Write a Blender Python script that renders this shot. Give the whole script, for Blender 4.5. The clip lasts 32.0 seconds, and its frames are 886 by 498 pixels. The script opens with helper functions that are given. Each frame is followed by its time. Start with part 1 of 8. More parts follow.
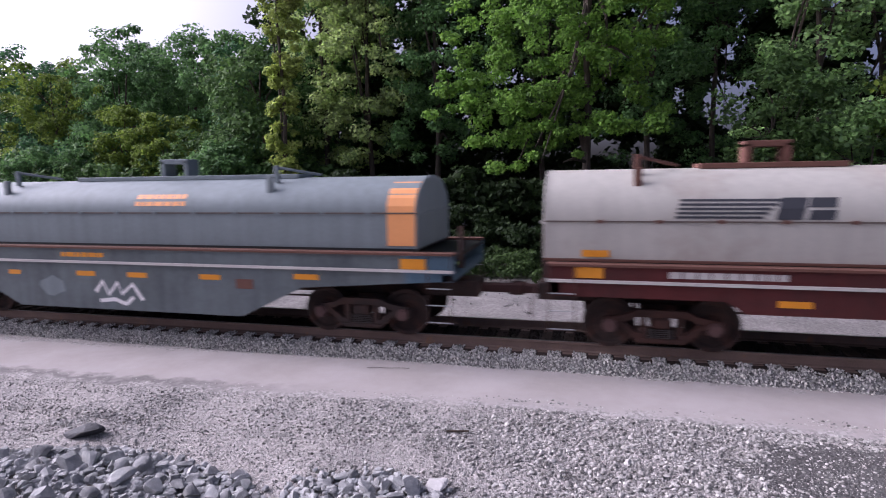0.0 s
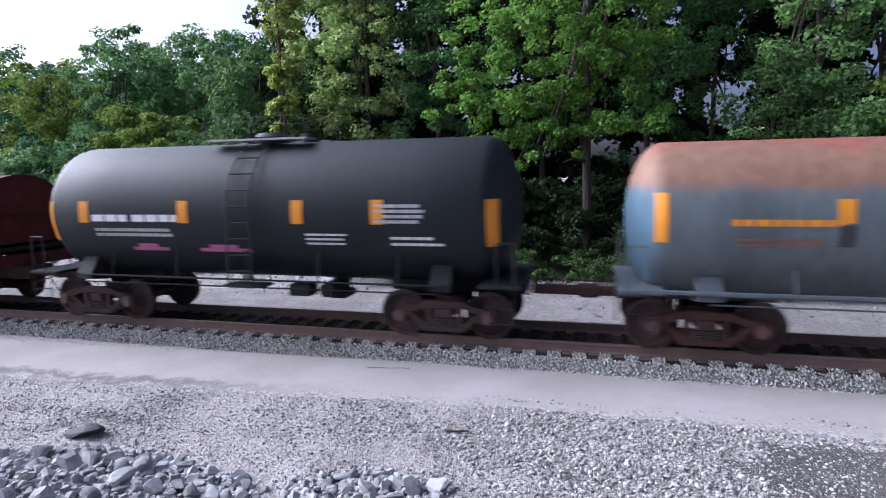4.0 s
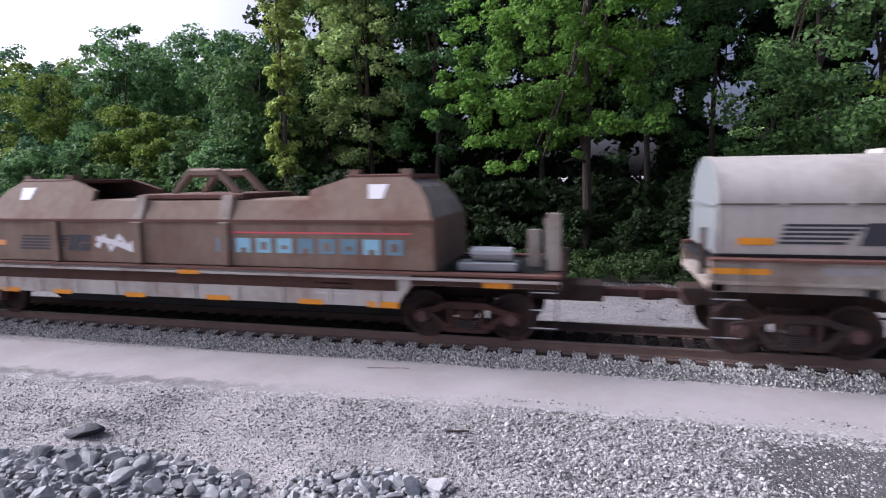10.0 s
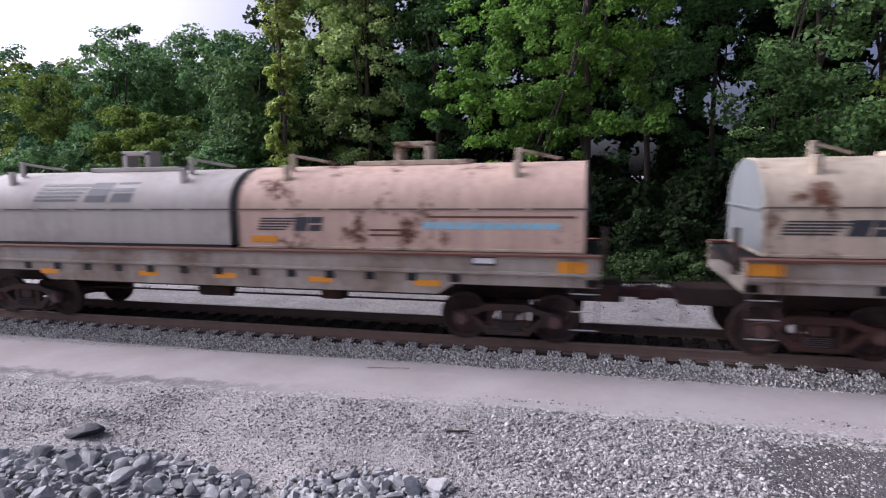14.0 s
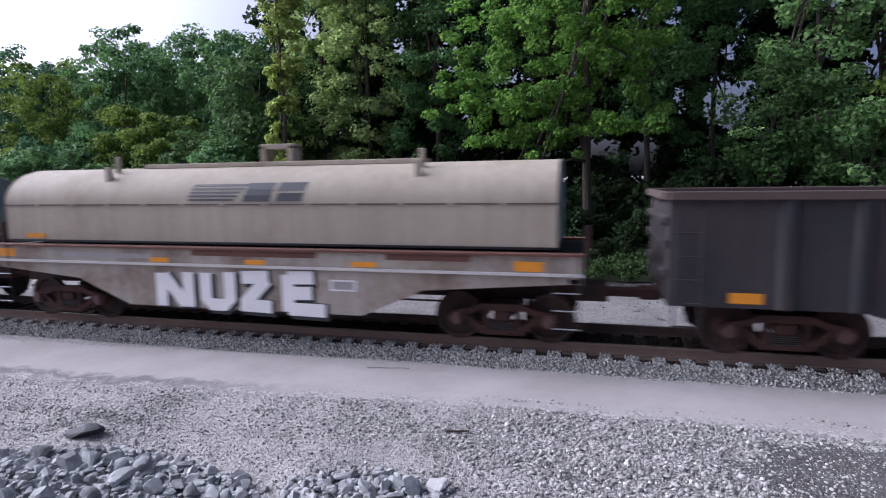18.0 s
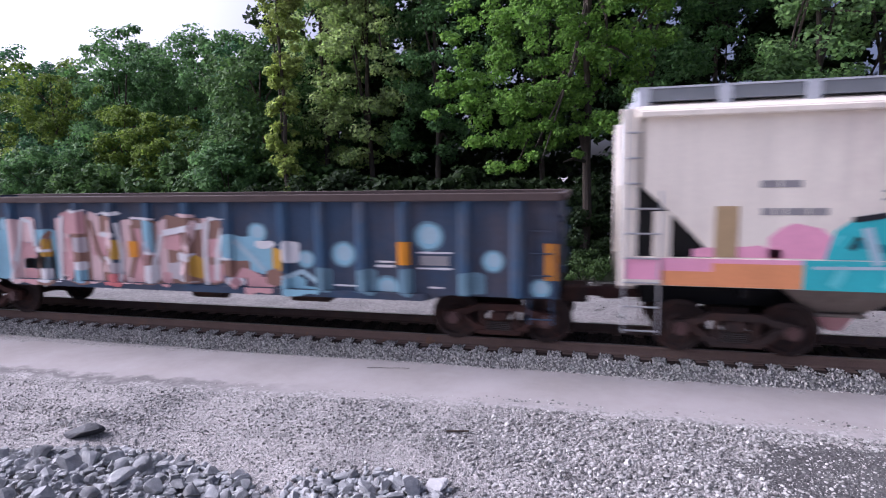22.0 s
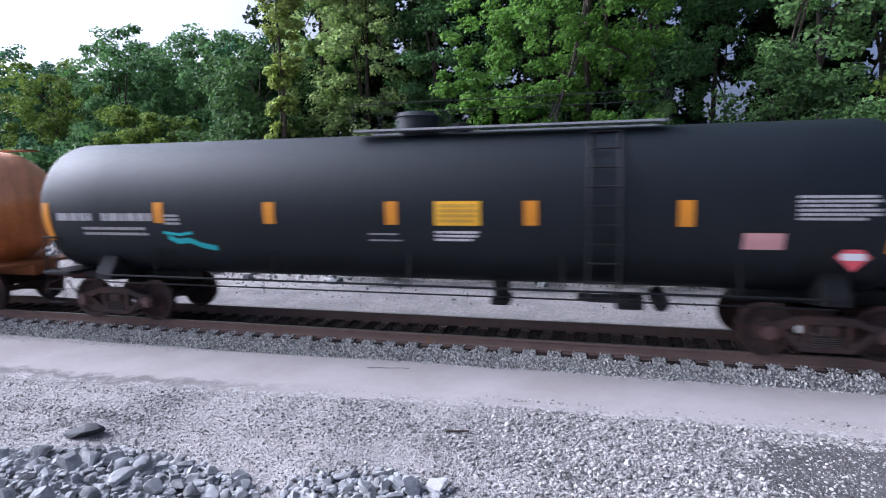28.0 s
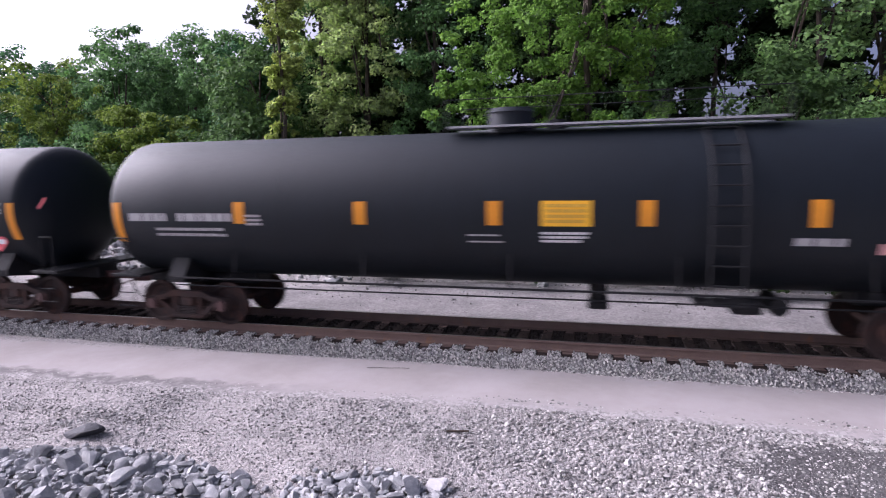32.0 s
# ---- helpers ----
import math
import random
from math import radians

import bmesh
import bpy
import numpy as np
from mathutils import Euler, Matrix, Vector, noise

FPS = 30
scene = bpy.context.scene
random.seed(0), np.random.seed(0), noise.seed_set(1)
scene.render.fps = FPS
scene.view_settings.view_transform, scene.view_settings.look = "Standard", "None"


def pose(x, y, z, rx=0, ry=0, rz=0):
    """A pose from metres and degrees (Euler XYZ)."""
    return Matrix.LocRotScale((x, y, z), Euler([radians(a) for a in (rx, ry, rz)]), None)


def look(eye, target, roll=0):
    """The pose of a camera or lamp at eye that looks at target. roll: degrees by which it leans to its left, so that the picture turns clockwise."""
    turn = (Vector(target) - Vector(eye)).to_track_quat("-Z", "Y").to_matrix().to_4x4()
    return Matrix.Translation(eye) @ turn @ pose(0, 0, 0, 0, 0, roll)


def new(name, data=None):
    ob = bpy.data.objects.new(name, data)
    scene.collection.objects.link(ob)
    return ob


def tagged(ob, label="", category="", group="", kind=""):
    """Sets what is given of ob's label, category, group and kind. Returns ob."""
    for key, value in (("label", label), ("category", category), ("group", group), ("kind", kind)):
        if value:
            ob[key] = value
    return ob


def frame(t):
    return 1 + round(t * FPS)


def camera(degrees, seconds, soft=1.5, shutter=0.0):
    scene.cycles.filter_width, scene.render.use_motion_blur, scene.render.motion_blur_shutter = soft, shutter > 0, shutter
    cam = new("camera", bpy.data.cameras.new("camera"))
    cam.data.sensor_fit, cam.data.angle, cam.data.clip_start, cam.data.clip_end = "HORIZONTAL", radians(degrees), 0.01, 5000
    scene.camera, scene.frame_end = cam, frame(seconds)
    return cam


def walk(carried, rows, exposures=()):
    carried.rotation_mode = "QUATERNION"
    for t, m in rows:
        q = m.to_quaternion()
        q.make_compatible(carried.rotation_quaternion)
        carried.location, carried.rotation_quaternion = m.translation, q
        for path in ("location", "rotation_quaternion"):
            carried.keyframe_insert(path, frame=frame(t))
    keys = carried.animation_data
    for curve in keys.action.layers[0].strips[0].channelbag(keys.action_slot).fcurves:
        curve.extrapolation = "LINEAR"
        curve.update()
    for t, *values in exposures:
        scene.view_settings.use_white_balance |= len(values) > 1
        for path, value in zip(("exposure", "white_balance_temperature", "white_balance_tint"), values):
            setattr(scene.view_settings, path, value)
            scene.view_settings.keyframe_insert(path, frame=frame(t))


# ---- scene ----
# ---------- camera ----------
cam = camera(76.2, 32.0, soft=1.1, shutter=0.5)
EYE = Vector((0, 0, 3.156))
VIEW = look(EYE, EYE + Vector((-0.25221, 0.95968, -0.12408)), roll=-0.848)
walk(cam, [(0, VIEW), (32, VIEW)], exposures=[(0, 0.78, 5350, 23), (1.2, 0.81, 5260, 16), (2, 0.93, 5010, 1), (3, 1.08, 4810, 5), (3.6, 1.08, 4890, 11), (5.5, 1.03, 5200, 16), (7, 1.08, 5100, 18), (8, 1.03, 5350, 21), (9, 0.93, 5220, 19), (10, 0.93, 5230, 16), (11, 0.8, 5200, 21), (12, 0.74, 5300, 20), (13, 0.7, 5240, 18), (14, 0.7, 5310, 18), (14.6, 0.7, 5210, 17), (17, 0.73, 5000, 15), (18, 0.74, 5050, 14), (19, 0.98, 5230, 20), (20, 1.14, 5300, 23), (21, 1.06, 5400, 26), (22, 0.93, 5150, 20), (23, 0.42, 5300, 16), (24, 0.26, 5460, 15), (25, 0.36, 5050, 4), (26.5, 0.78, 5230, 18), (28, 1.1, 4910, 12), (29, 1.08, 5240, 20), (30, 1.1, 5300, 23), (32, 1.1, 5350, 23)])

# ---------- sky and sun: a bright dusk under thin cloud ----------
SUN_EL, SUN_AZ = radians(32), radians(-88)
world = bpy.data.worlds.new("dusk_sky")
scene.world = world
world.use_nodes = True
wn = world.node_tree
sky = wn.nodes.new("ShaderNodeTexSky")
sky.sky_type, sky.sun_disc = "NISHITA", False
sky.sun_elevation, sky.sun_rotation = SUN_EL, SUN_AZ
sky.air_density, sky.dust_density, sky.ozone_density = 0.2, 10.0, 0.0
wn.links.new(sky.outputs["Color"], wn.nodes["Background"].inputs["Color"])
wn.nodes["Background"].inputs["Strength"].default_value = 0.15
sun_data = bpy.data.lights.new("sun", "SUN")
sun_data.energy, sun_data.angle, sun_data.color = 0.32, radians(85), (1.0, 0.96, 0.92)
sun = new("sun", sun_data)
sun.matrix_world = look(Vector((0, 0, 60)), Vector((0, 0, 60)) - Vector((math.cos(SUN_EL) * math.sin(SUN_AZ), math.cos(SUN_EL) * math.cos(SUN_AZ), math.sin(SUN_EL))))

# ---------- plan ----------
NEAR_RAIL = 10.80           # outer edge of the near rail head
YC = NEAR_RAIL + 0.785      # track centre
Z_ROAD = -0.372
TIE = 0.472


# metres gained or lost, second by second, fitted to the camera's view
VIEW_SHIFT = [-0.23, -0.41, -0.26, -0.3, -0.12, -0.05, 0.01, 0.12, 0.18, 0.26, 0.4, 0.35, 0.21, 0.13, 0.09, 0.05, -0.04, -0.23, -0.34, -0.23, -0.17, 0.07, 0.14, 0.15, 0.15, 0.1, 0.08, 0.06, 0.03, -0.07, -0.02, -0.07, -0.17]


def shift(t):
    """How far the train has rolled along the track by t seconds."""
    return 7.2733 * t + 0.03266 * t * t + float(np.interp(t, range(len(VIEW_SHIFT)), VIEW_SHIFT))


# ---------- materials ----------
def material(name, colour, rough=0.6, metal=0.0, vary=0.25, scale=2.0, fine=30.0, bump=0.15, second=None, mask=0.5, soft=0.12, per_piece=0.0, island=0.0, streak=0.0, spec=0.35, pebble=0.0, pebble_amp=1.0):
    """Colour broken up at two scales, an optional second colour (rust, dirt) in patches, and fine relief."""
    m = bpy.data.materials.new(name)
    m.use_nodes = True
    nt = m.node_tree
    b = nt.nodes["Principled BSDF"]
    b.inputs["Roughness"].default_value, b.inputs["Metallic"].default_value = rough, metal
    b.inputs["Specular IOR Level"].default_value = spec
    tc = nt.nodes.new("ShaderNodeTexCoord")
    mp = nt.nodes.new("ShaderNodeMapping")
    nt.links.new(tc.outputs["Object"], mp.inputs["Vector"])

    def noise_tex(s, detail=6.0, stretch=None):
        n = nt.nodes.new("ShaderNodeTexNoise")
        n.inputs["Scale"].default_value, n.inputs["Detail"].default_value = s, detail
        if stretch:
            m2 = nt.nodes.new("ShaderNodeMapping")
            m2.inputs["Scale"].default_value = stretch
            nt.links.new(tc.outputs["Object"], m2.inputs["Vector"])
            nt.links.new(m2.outputs["Vector"], n.inputs["Vector"])
        else:
            nt.links.new(mp.outputs["Vector"], n.inputs["Vector"])
        return n.outputs["Fac"]

    def maths(op, a, c):
        n = nt.nodes.new("ShaderNodeMath")
        n.operation = op
        for i, q in enumerate((a, c)):
            if isinstance(q, (int, float)):
                n.inputs[i].default_value = q
            else:
                nt.links.new(q, n.inputs[i])
        return n.outputs[0]

    big, small = noise_tex(scale), noise_tex(fine)
    f = maths("ADD", maths("MULTIPLY", maths("SUBTRACT", big, 0.5), 1.3 * vary), maths("MULTIPLY", maths("SUBTRACT", small, 0.5), 1.1 * vary))
    if streak:
        f = maths("ADD", f, maths("MULTIPLY", maths("SUBTRACT", noise_tex(1.0, 5.0, (5.0, 5.0, 0.35)), 0.5), streak))
    if per_piece:
        oi = nt.nodes.new("ShaderNodeObjectInfo")
        f = maths("ADD", f, maths("MULTIPLY", maths("SUBTRACT", oi.outputs["Random"], 0.5), per_piece))
    if island:
        ge = nt.nodes.new("ShaderNodeNewGeometry")
        f = maths("ADD", f, maths("MULTIPLY", maths("SUBTRACT", ge.outputs["Random Per Island"], 0.5), island))
    height = small
    if pebble:                     # close-packed small stones
        cells = []
        for sc in (1.0, 2.3):
            vo = nt.nodes.new("ShaderNodeTexVoronoi")
            vo.inputs["Scale"].default_value = pebble * sc
            nt.links.new(mp.outputs["Vector"], vo.inputs["Vector"])
            hue = nt.nodes.new("ShaderNodeSeparateColor")
            nt.links.new(vo.outputs["Color"], hue.inputs[0])
            cells.append((hue.outputs[0], vo.outputs["Distance"]))
        f = maths("ADD", f, maths("MULTIPLY", maths("SUBTRACT", cells[0][0], 0.45), 0.75 * pebble_amp))
        f = maths("ADD", f, maths("MULTIPLY", maths("SUBTRACT", cells[1][0], 0.45), 0.6 * pebble_amp))
        height = maths("SUBTRACT", 1.0, maths("ADD", cells[0][1], cells[1][1]))
    f = maths("MAXIMUM", maths("ADD", f, 1.0), 0.15)
    base = nt.nodes.new("ShaderNodeRGB")
    base.outputs[0].default_value = (*colour, 1)
    out = base.outputs[0]
    if second:
        mr = nt.nodes.new("ShaderNodeMapRange")
        mr.inputs["From Min"].default_value, mr.inputs["From Max"].default_value = mask - soft, mask + soft
        nt.links.new(maths("ADD", maths("MULTIPLY", noise_tex(scale * 0.8, 8.0), 0.75), maths("MULTIPLY", noise_tex(scale * 6, 6.0), 0.25)), mr.inputs["Value"])
        mx = nt.nodes.new("ShaderNodeMix")
        mx.data_type = "RGBA"
        nt.links.new(mr.outputs[0], mx.inputs["Factor"])
        nt.links.new(out, mx.inputs[6])
        mx.inputs[7].default_value = (*second, 1)
        out = mx.outputs[2]
    vm = nt.nodes.new("ShaderNodeVectorMath")
    vm.operation = "SCALE"
    nt.links.new(out, vm.inputs[0])
    nt.links.new(f, vm.inputs["Scale"])
    nt.links.new(vm.outputs[0], b.inputs["Base Color"])
    rv = maths("ADD", maths("MULTIPLY", maths("SUBTRACT", small, 0.5), 0.3), rough)
    nt.links.new(rv, b.inputs["Roughness"])
    if bump:
        bp = nt.nodes.new("ShaderNodeBump")
        bp.inputs["Strength"].default_value, bp.inputs["Distance"].default_value = bump, 0.02
        nt.links.new(height, bp.inputs["Height"])
        nt.links.new(bp.outputs[0], b.inputs["Normal"])
    return m


def leaf_material(name, colour, per=0.85):
    m = bpy.data.materials.new(name)
    m.use_nodes = True
    nt = m.node_tree
    b = nt.nodes["Principled BSDF"]
    b.inputs["Roughness"].default_value = 0.7
    b.inputs["Specular IOR Level"].default_value = 0.2
    ge = nt.nodes.new("ShaderNodeNewGeometry")
    tc = nt.nodes.new("ShaderNodeTexCoord")
    nz = nt.nodes.new("ShaderNodeTexNoise")
    nz.inputs["Scale"].default_value = 0.7
    nt.links.new(tc.outputs["Object"], nz.inputs["Vector"])
    rmp = nt.nodes.new("ShaderNodeValToRGB")
    r, g, bl = colour
    rmp.color_ramp.elements[0].color = (r * (1 - per), g * (1 - per), bl * (1 - per * 0.7), 1)
    rmp.color_ramp.elements[1].color = (r * (1 + per * 1.1), g * (1 + per), bl * (1 + per * 0.3), 1)
    mx = nt.nodes.new("ShaderNodeMath")
    mx.operation = "MULTIPLY_ADD"
    mx.inputs[1].default_value = 0.5
    nt.links.new(ge.outputs["Random Per Island"], mx.inputs[0])
    m2 = nt.nodes.new("ShaderNodeMath")
    m2.operation = "MULTIPLY"
    m2.inputs[1].default_value = 0.6
    nt.links.new(nz.outputs["Fac"], m2.inputs[0])
    nt.links.new(m2.outputs[0], mx.inputs[2])
    nt.links.new(mx.outputs[0], rmp.inputs[0])
    nt.links.new(rmp.outputs[0], b.inputs["Base Color"])
    tr = nt.nodes.new("ShaderNodeBsdfTranslucent")
    nt.links.new(rmp.outputs[0], tr.inputs["Color"])
    ms = nt.nodes.new("ShaderNodeMixShader")
    ms.inputs[0].default_value = 0.35
    out = nt.nodes["Material Output"]
    nt.links.new(b.outputs[0], ms.inputs[1])
    nt.links.new(tr.outputs[0], ms.inputs[2])
    nt.links.new(ms.outputs[0], out.inputs["Surface"])
    return m


def road_material():
    """Beaten pale dust that frays into gravel along its edges; a dark stripe down the line paints the lip's shade."""
    m = material("dust_road", (0.375, 0.345, 0.335), 0.95, spec=0.08, vary=0.16, scale=0.9, fine=70, bump=0.25, second=(0.33, 0.30, 0.285), mask=0.52)
    nt = m.node_tree
    b = nt.nodes["Principled BSDF"]
    tc = nt.nodes.new("ShaderNodeTexCoord")
    dist = nt.nodes.new("ShaderNodeAttribute")
    dist.attribute_name = "from_edge"

    def node(kind, op, *ins):
        n = nt.nodes.new(kind)
        if op:
            n.operation = op
        for q, v in enumerate(ins):
            if isinstance(v, (int, float)):
                n.inputs[q].default_value = v
            elif v is not None:
                nt.links.new(v, n.inputs[q])
        return n

    fray = node("ShaderNodeTexNoise", None, tc.outputs["Object"])
    fray.inputs["Scale"].default_value, fray.inputs["Detail"].default_value = 3.2, 9.0
    d = node("ShaderNodeMath", "MULTIPLY_ADD", fray.outputs["Fac"], 0.9, dist.outputs["Fac"]).outputs[0]
    cells = node("ShaderNodeTexVoronoi", None, tc.outputs["Object"])
    cells.inputs["Scale"].default_value = 26.0
    hue = node("ShaderNodeSeparateColor", None, cells.outputs["Color"])
    tone = node("ShaderNodeMath", "MULTIPLY_ADD", hue.outputs[0], 0.26, 0.19).outputs[0]
    stone = node("ShaderNodeCombineColor", None, tone, node("ShaderNodeMath", "MULTIPLY", tone, 0.94).outputs[0], node("ShaderNodeMath", "MULTIPLY", tone, 0.9).outputs[0])
    edge = node("ShaderNodeMapRange", None, d, 0.50, 0.72)
    xyz = node("ShaderNodeSeparateXYZ", None, tc.outputs["Object"])
    west = node("ShaderNodeMapRange", None, xyz.outputs[0], -4.2, -7.0)
    near = node("ShaderNodeMapRange", None, xyz.outputs[1], 9.2, 8.9)
    lip = node("ShaderNodeMapRange", None, d, 0.95, 0.72)
    lip_shade = node("ShaderNodeMath", "MULTIPLY", node("ShaderNodeMath", "MULTIPLY", lip.outputs[0], west.outputs[0]).outputs[0], near.outputs[0])
    old = b.inputs["Base Color"].links[0].from_socket

    def mix(fac, one, two):
        n = nt.nodes.new("ShaderNodeMix")
        n.data_type = "RGBA"
        nt.links.new(fac, n.inputs["Factor"])
        for q, v in ((6, one), (7, two)):
            if isinstance(v, tuple):
                n.inputs[q].default_value = v
            else:
                nt.links.new(v, n.inputs[q])
        return n.outputs[2]

    # shade of the lip's slope, put into the colour as a dark stripe
    out = mix(lip_shade.outputs[0], old, (0.17, 0.158, 0.155, 1))
    nt.links.new(mix(edge.outputs[0], stone.outputs[0], out), b.inputs["Base Color"])
    return m


DAMP = material("damp_gravel", (0.115, 0.11, 0.108), 0.9, vary=0.5, scale=1.5, fine=38, bump=1.0, spec=0.2, pebble=26, pebble_amp=0.6)
GRAVEL = material("gravel_ground", (0.37, 0.345, 0.33), 0.95, vary=0.4, scale=0.9, fine=42, bump=0.9, spec=0.12, pebble=24, pebble_amp=0.55, second=(0.27, 0.255, 0.25), mask=0.55, soft=0.12)
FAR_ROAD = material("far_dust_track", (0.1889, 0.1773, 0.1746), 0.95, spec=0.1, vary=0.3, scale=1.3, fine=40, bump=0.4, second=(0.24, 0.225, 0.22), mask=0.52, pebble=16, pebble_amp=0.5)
ROAD = road_material()
STONE = material("gravel_stone", (0.315, 0.302, 0.285), 0.9, vary=0.3, scale=9, fine=60, bump=0.4, island=1.35, spec=0.15)
BALLAST = material("ballast_stone", (0.4140, 0.4025, 0.3737), 0.9, vary=0.3, scale=9, fine=60, bump=0.4, island=1.45, spec=0.15)
DULL_STONE = material("dull_stone", (0.20, 0.19, 0.18), 0.92, vary=0.3, scale=9, fine=60, bump=0.3, island=1.3, spec=0.1)
CRIB = material("dark_crib_stone", (0.03, 0.025, 0.023), 0.9, vary=0.3, scale=9, fine=60, bump=0.3, island=1.2, spec=0.05)
BALLAST_BED = material("ballast_bed", (0.26, 0.25, 0.245), 0.95, vary=0.4, scale=6, fine=40, bump=0.9, spec=0.1, pebble=22)
RIPRAP = material("riprap_rock", (0.27, 0.272, 0.272), 0.88, vary=0.45, scale=3, fine=30, bump=0.5, per_piece=0.55, spec=0.15, second=(0.36, 0.355, 0.35), mask=0.55)
PALE_ROCK = material("pale_rock", (0.58, 0.56, 0.54), 0.85, vary=0.25, scale=5, fine=30, bump=0.4)
DARK_ROCK = material("dark_rock", (0.0500, 0.0500, 0.0560), 0.7, vary=0.4, scale=6, fine=40, bump=0.5)
RAIL_SIDE = material("rail_rust", (0.185, 0.13, 0.108), 0.9, spec=0.1, vary=0.4, scale=3, fine=40, bump=0.3, second=(0.26, 0.14, 0.08), mask=0.66, soft=0.06)
RAIL_TOP = material("rail_head_polished", (0.35, 0.32, 0.30), 0.35, 0.9, vary=0.2, scale=3, fine=30, bump=0.05)
TIE_WOOD = material("tie_wood", (0.0504, 0.0385, 0.0336), 0.95, spec=0.03, vary=0.5, scale=4, fine=30, bump=0.5, per_piece=0.6)
BARK = material("bark", (0.075, 0.06, 0.048), 0.95, vary=0.5, scale=3, fine=22, bump=0.8)
EARTH = material("forest_floor", (0.05, 0.06, 0.028), 0.95, vary=0.5, scale=0.8, fine=14, bump=0.6)


# ---------- mesh helpers ----------
def link_mesh(name, verts, faces, mat, parent=None, label="", smooth=False):
    me = bpy.data.meshes.new(name)
    me.from_pydata([tuple(v) for v in verts], [], [tuple(f) for f in faces])
    me.materials.append(mat)
    if smooth:
        me.polygons.foreach_set("use_smooth", [True] * len(me.polygons))
    me.update()
    ob = new(name, me)
    ob.parent = parent
    if label:
        ob["label"] = label
    return ob


def part(name, bm, mat, parent, label="", smooth=False):
    """Links a bmesh as one mesh object under a thing or a part."""
    bmesh.ops.recalc_face_normals(bm, faces=bm.faces)
    me = bpy.data.meshes.new(name)
    bm.to_mesh(me)
    bm.free()
    me.materials.append(mat)
    if smooth:
        me.polygons.foreach_set("use_smooth", [True] * len(me.polygons))
        me.set_sharp_from_angle(angle=radians(38))
    ob = new(name, me)
    ob.parent = parent
    if label:
        ob["label"] = label
    return ob


def again(ob, parent, x=0.0, y=0.0, z=0.0, rz=0.0, ry=0.0):
    """Another object on the same mesh, under parent, with its sub-parts."""
    o = ob.copy()
    scene.collection.objects.link(o)
    o.parent = parent
    o.matrix_basis = pose(x, y, z, 0, ry, rz)
    for c in ob.children:
        d = c.copy()
        scene.collection.objects.link(d)
        d.parent = o
    return o


def tube(pts, r, n=5):
    """One bent bar along a line of points."""
    q = [Vector(p) for p in pts]
    vs, fs = [], []
    for i, p in enumerate(q):
        d = (q[min(i + 1, len(q) - 1)] - q[max(i - 1, 0)]).normalized()
        a = d.orthogonal().normalized() if abs(d.x) > 0.9 else d.cross(Vector((1, 0, 0))).normalized()
        b = d.cross(a)
        for k in range(n):
            w = 6.2832 * k / n
            vs.append(tuple(p + (a * math.cos(w) + b * math.sin(w)) * r))
        if i:
            fs += [(n * (i - 1) + k, n * (i - 1) + (k + 1) % n, n * i + (k + 1) % n, n * i + k) for k in range(n)]
    fs += [tuple(range(n)), tuple(range(n * (len(q) - 1), n * len(q)))]
    return vs, fs


def box(bm, x0, x1, y0, y1, z0, z1, bevel=0.0):
    g = bmesh.ops.create_cube(bm, size=1, matrix=Matrix.LocRotScale(((x0 + x1) / 2, (y0 + y1) / 2, (z0 + z1) / 2), None, (x1 - x0, y1 - y0, z1 - z0)))
    if bevel:
        es = list({e for v in g["verts"] for e in v.link_edges})
        bmesh.ops.bevel(bm, geom=es, offset=bevel, segments=1, affect="EDGES")
    return bm


def rod(bm, a, c, r, seg=8, r2=None):
    a, c = Vector(a), Vector(c)
    d = c - a
    m = Matrix.Translation((a + c) / 2) @ d.to_track_quat("Z", "Y").to_matrix().to_4x4()
    bmesh.ops.create_cone(bm, cap_ends=True, segments=seg, radius1=r, radius2=r if r2 is None else r2, depth=d.length, matrix=m)
    return bm


def prism(bm, profile, x0, x1, axis="x"):
    """A closed outline of (u, z) pairs drawn out along x (u is y) or along y (u is x)."""
    def at(u, z, d):
        return (d, u, z) if axis == "x" else (u, d, z)
    a = [bm.verts.new(at(u, z, x0)) for u, z in profile]
    c = [bm.verts.new(at(u, z, x1)) for u, z in profile]
    n = len(profile)
    for i in range(n):
        bm.faces.new((a[i], a[(i + 1) % n], c[(i + 1) % n], c[i]))
    bm.faces.new(a[::-1])
    bm.faces.new(c)
    return bm


def lathe(bm, profile, seg=32, centre=(0, 0, 0), axis="x"):
    """Turns (distance along the axis, radius) pairs round the x or y axis."""
    cx, cy, cz = centre
    rings = []
    for d, r in profile:
        ring = []
        for k in range(seg):
            w = 2 * math.pi * k / seg
            u, v = r * math.cos(w), r * math.sin(w)
            ring.append(bm.verts.new((cx + d, cy + u, cz + v) if axis == "x" else (cx + u, cy + d, cz + v)))
        rings.append(ring)
    for a, c in zip(rings, rings[1:]):
        for k in range(seg):
            bm.faces.new((a[k], a[(k + 1) % seg], c[(k + 1) % seg], c[k]))
    bm.faces.new(rings[0])
    bm.faces.new(rings[-1][::-1])
    return bm


B = bmesh.new
# ---------- ground ----------
def ground_z(x, y):
    """Level gravel by the track, a bank of spoil beyond it on one side, a rise under the woods."""
    z = -0.40
    z += 0.03 * noise.noise((x * 0.5, y * 0.5, 0))
    if 13.5 < y < 21:
        z += 1.0 * math.exp(-((x + 21) / 7.5) ** 2) * math.exp(-((y - 19.0) / 2.2) ** 2)
    if y > 19:
        z += min(2.0, 0.06 * (y - 19))
    if y < 6.6:
        z -= min(0.25, 0.10 * (6.6 - y))
    return z


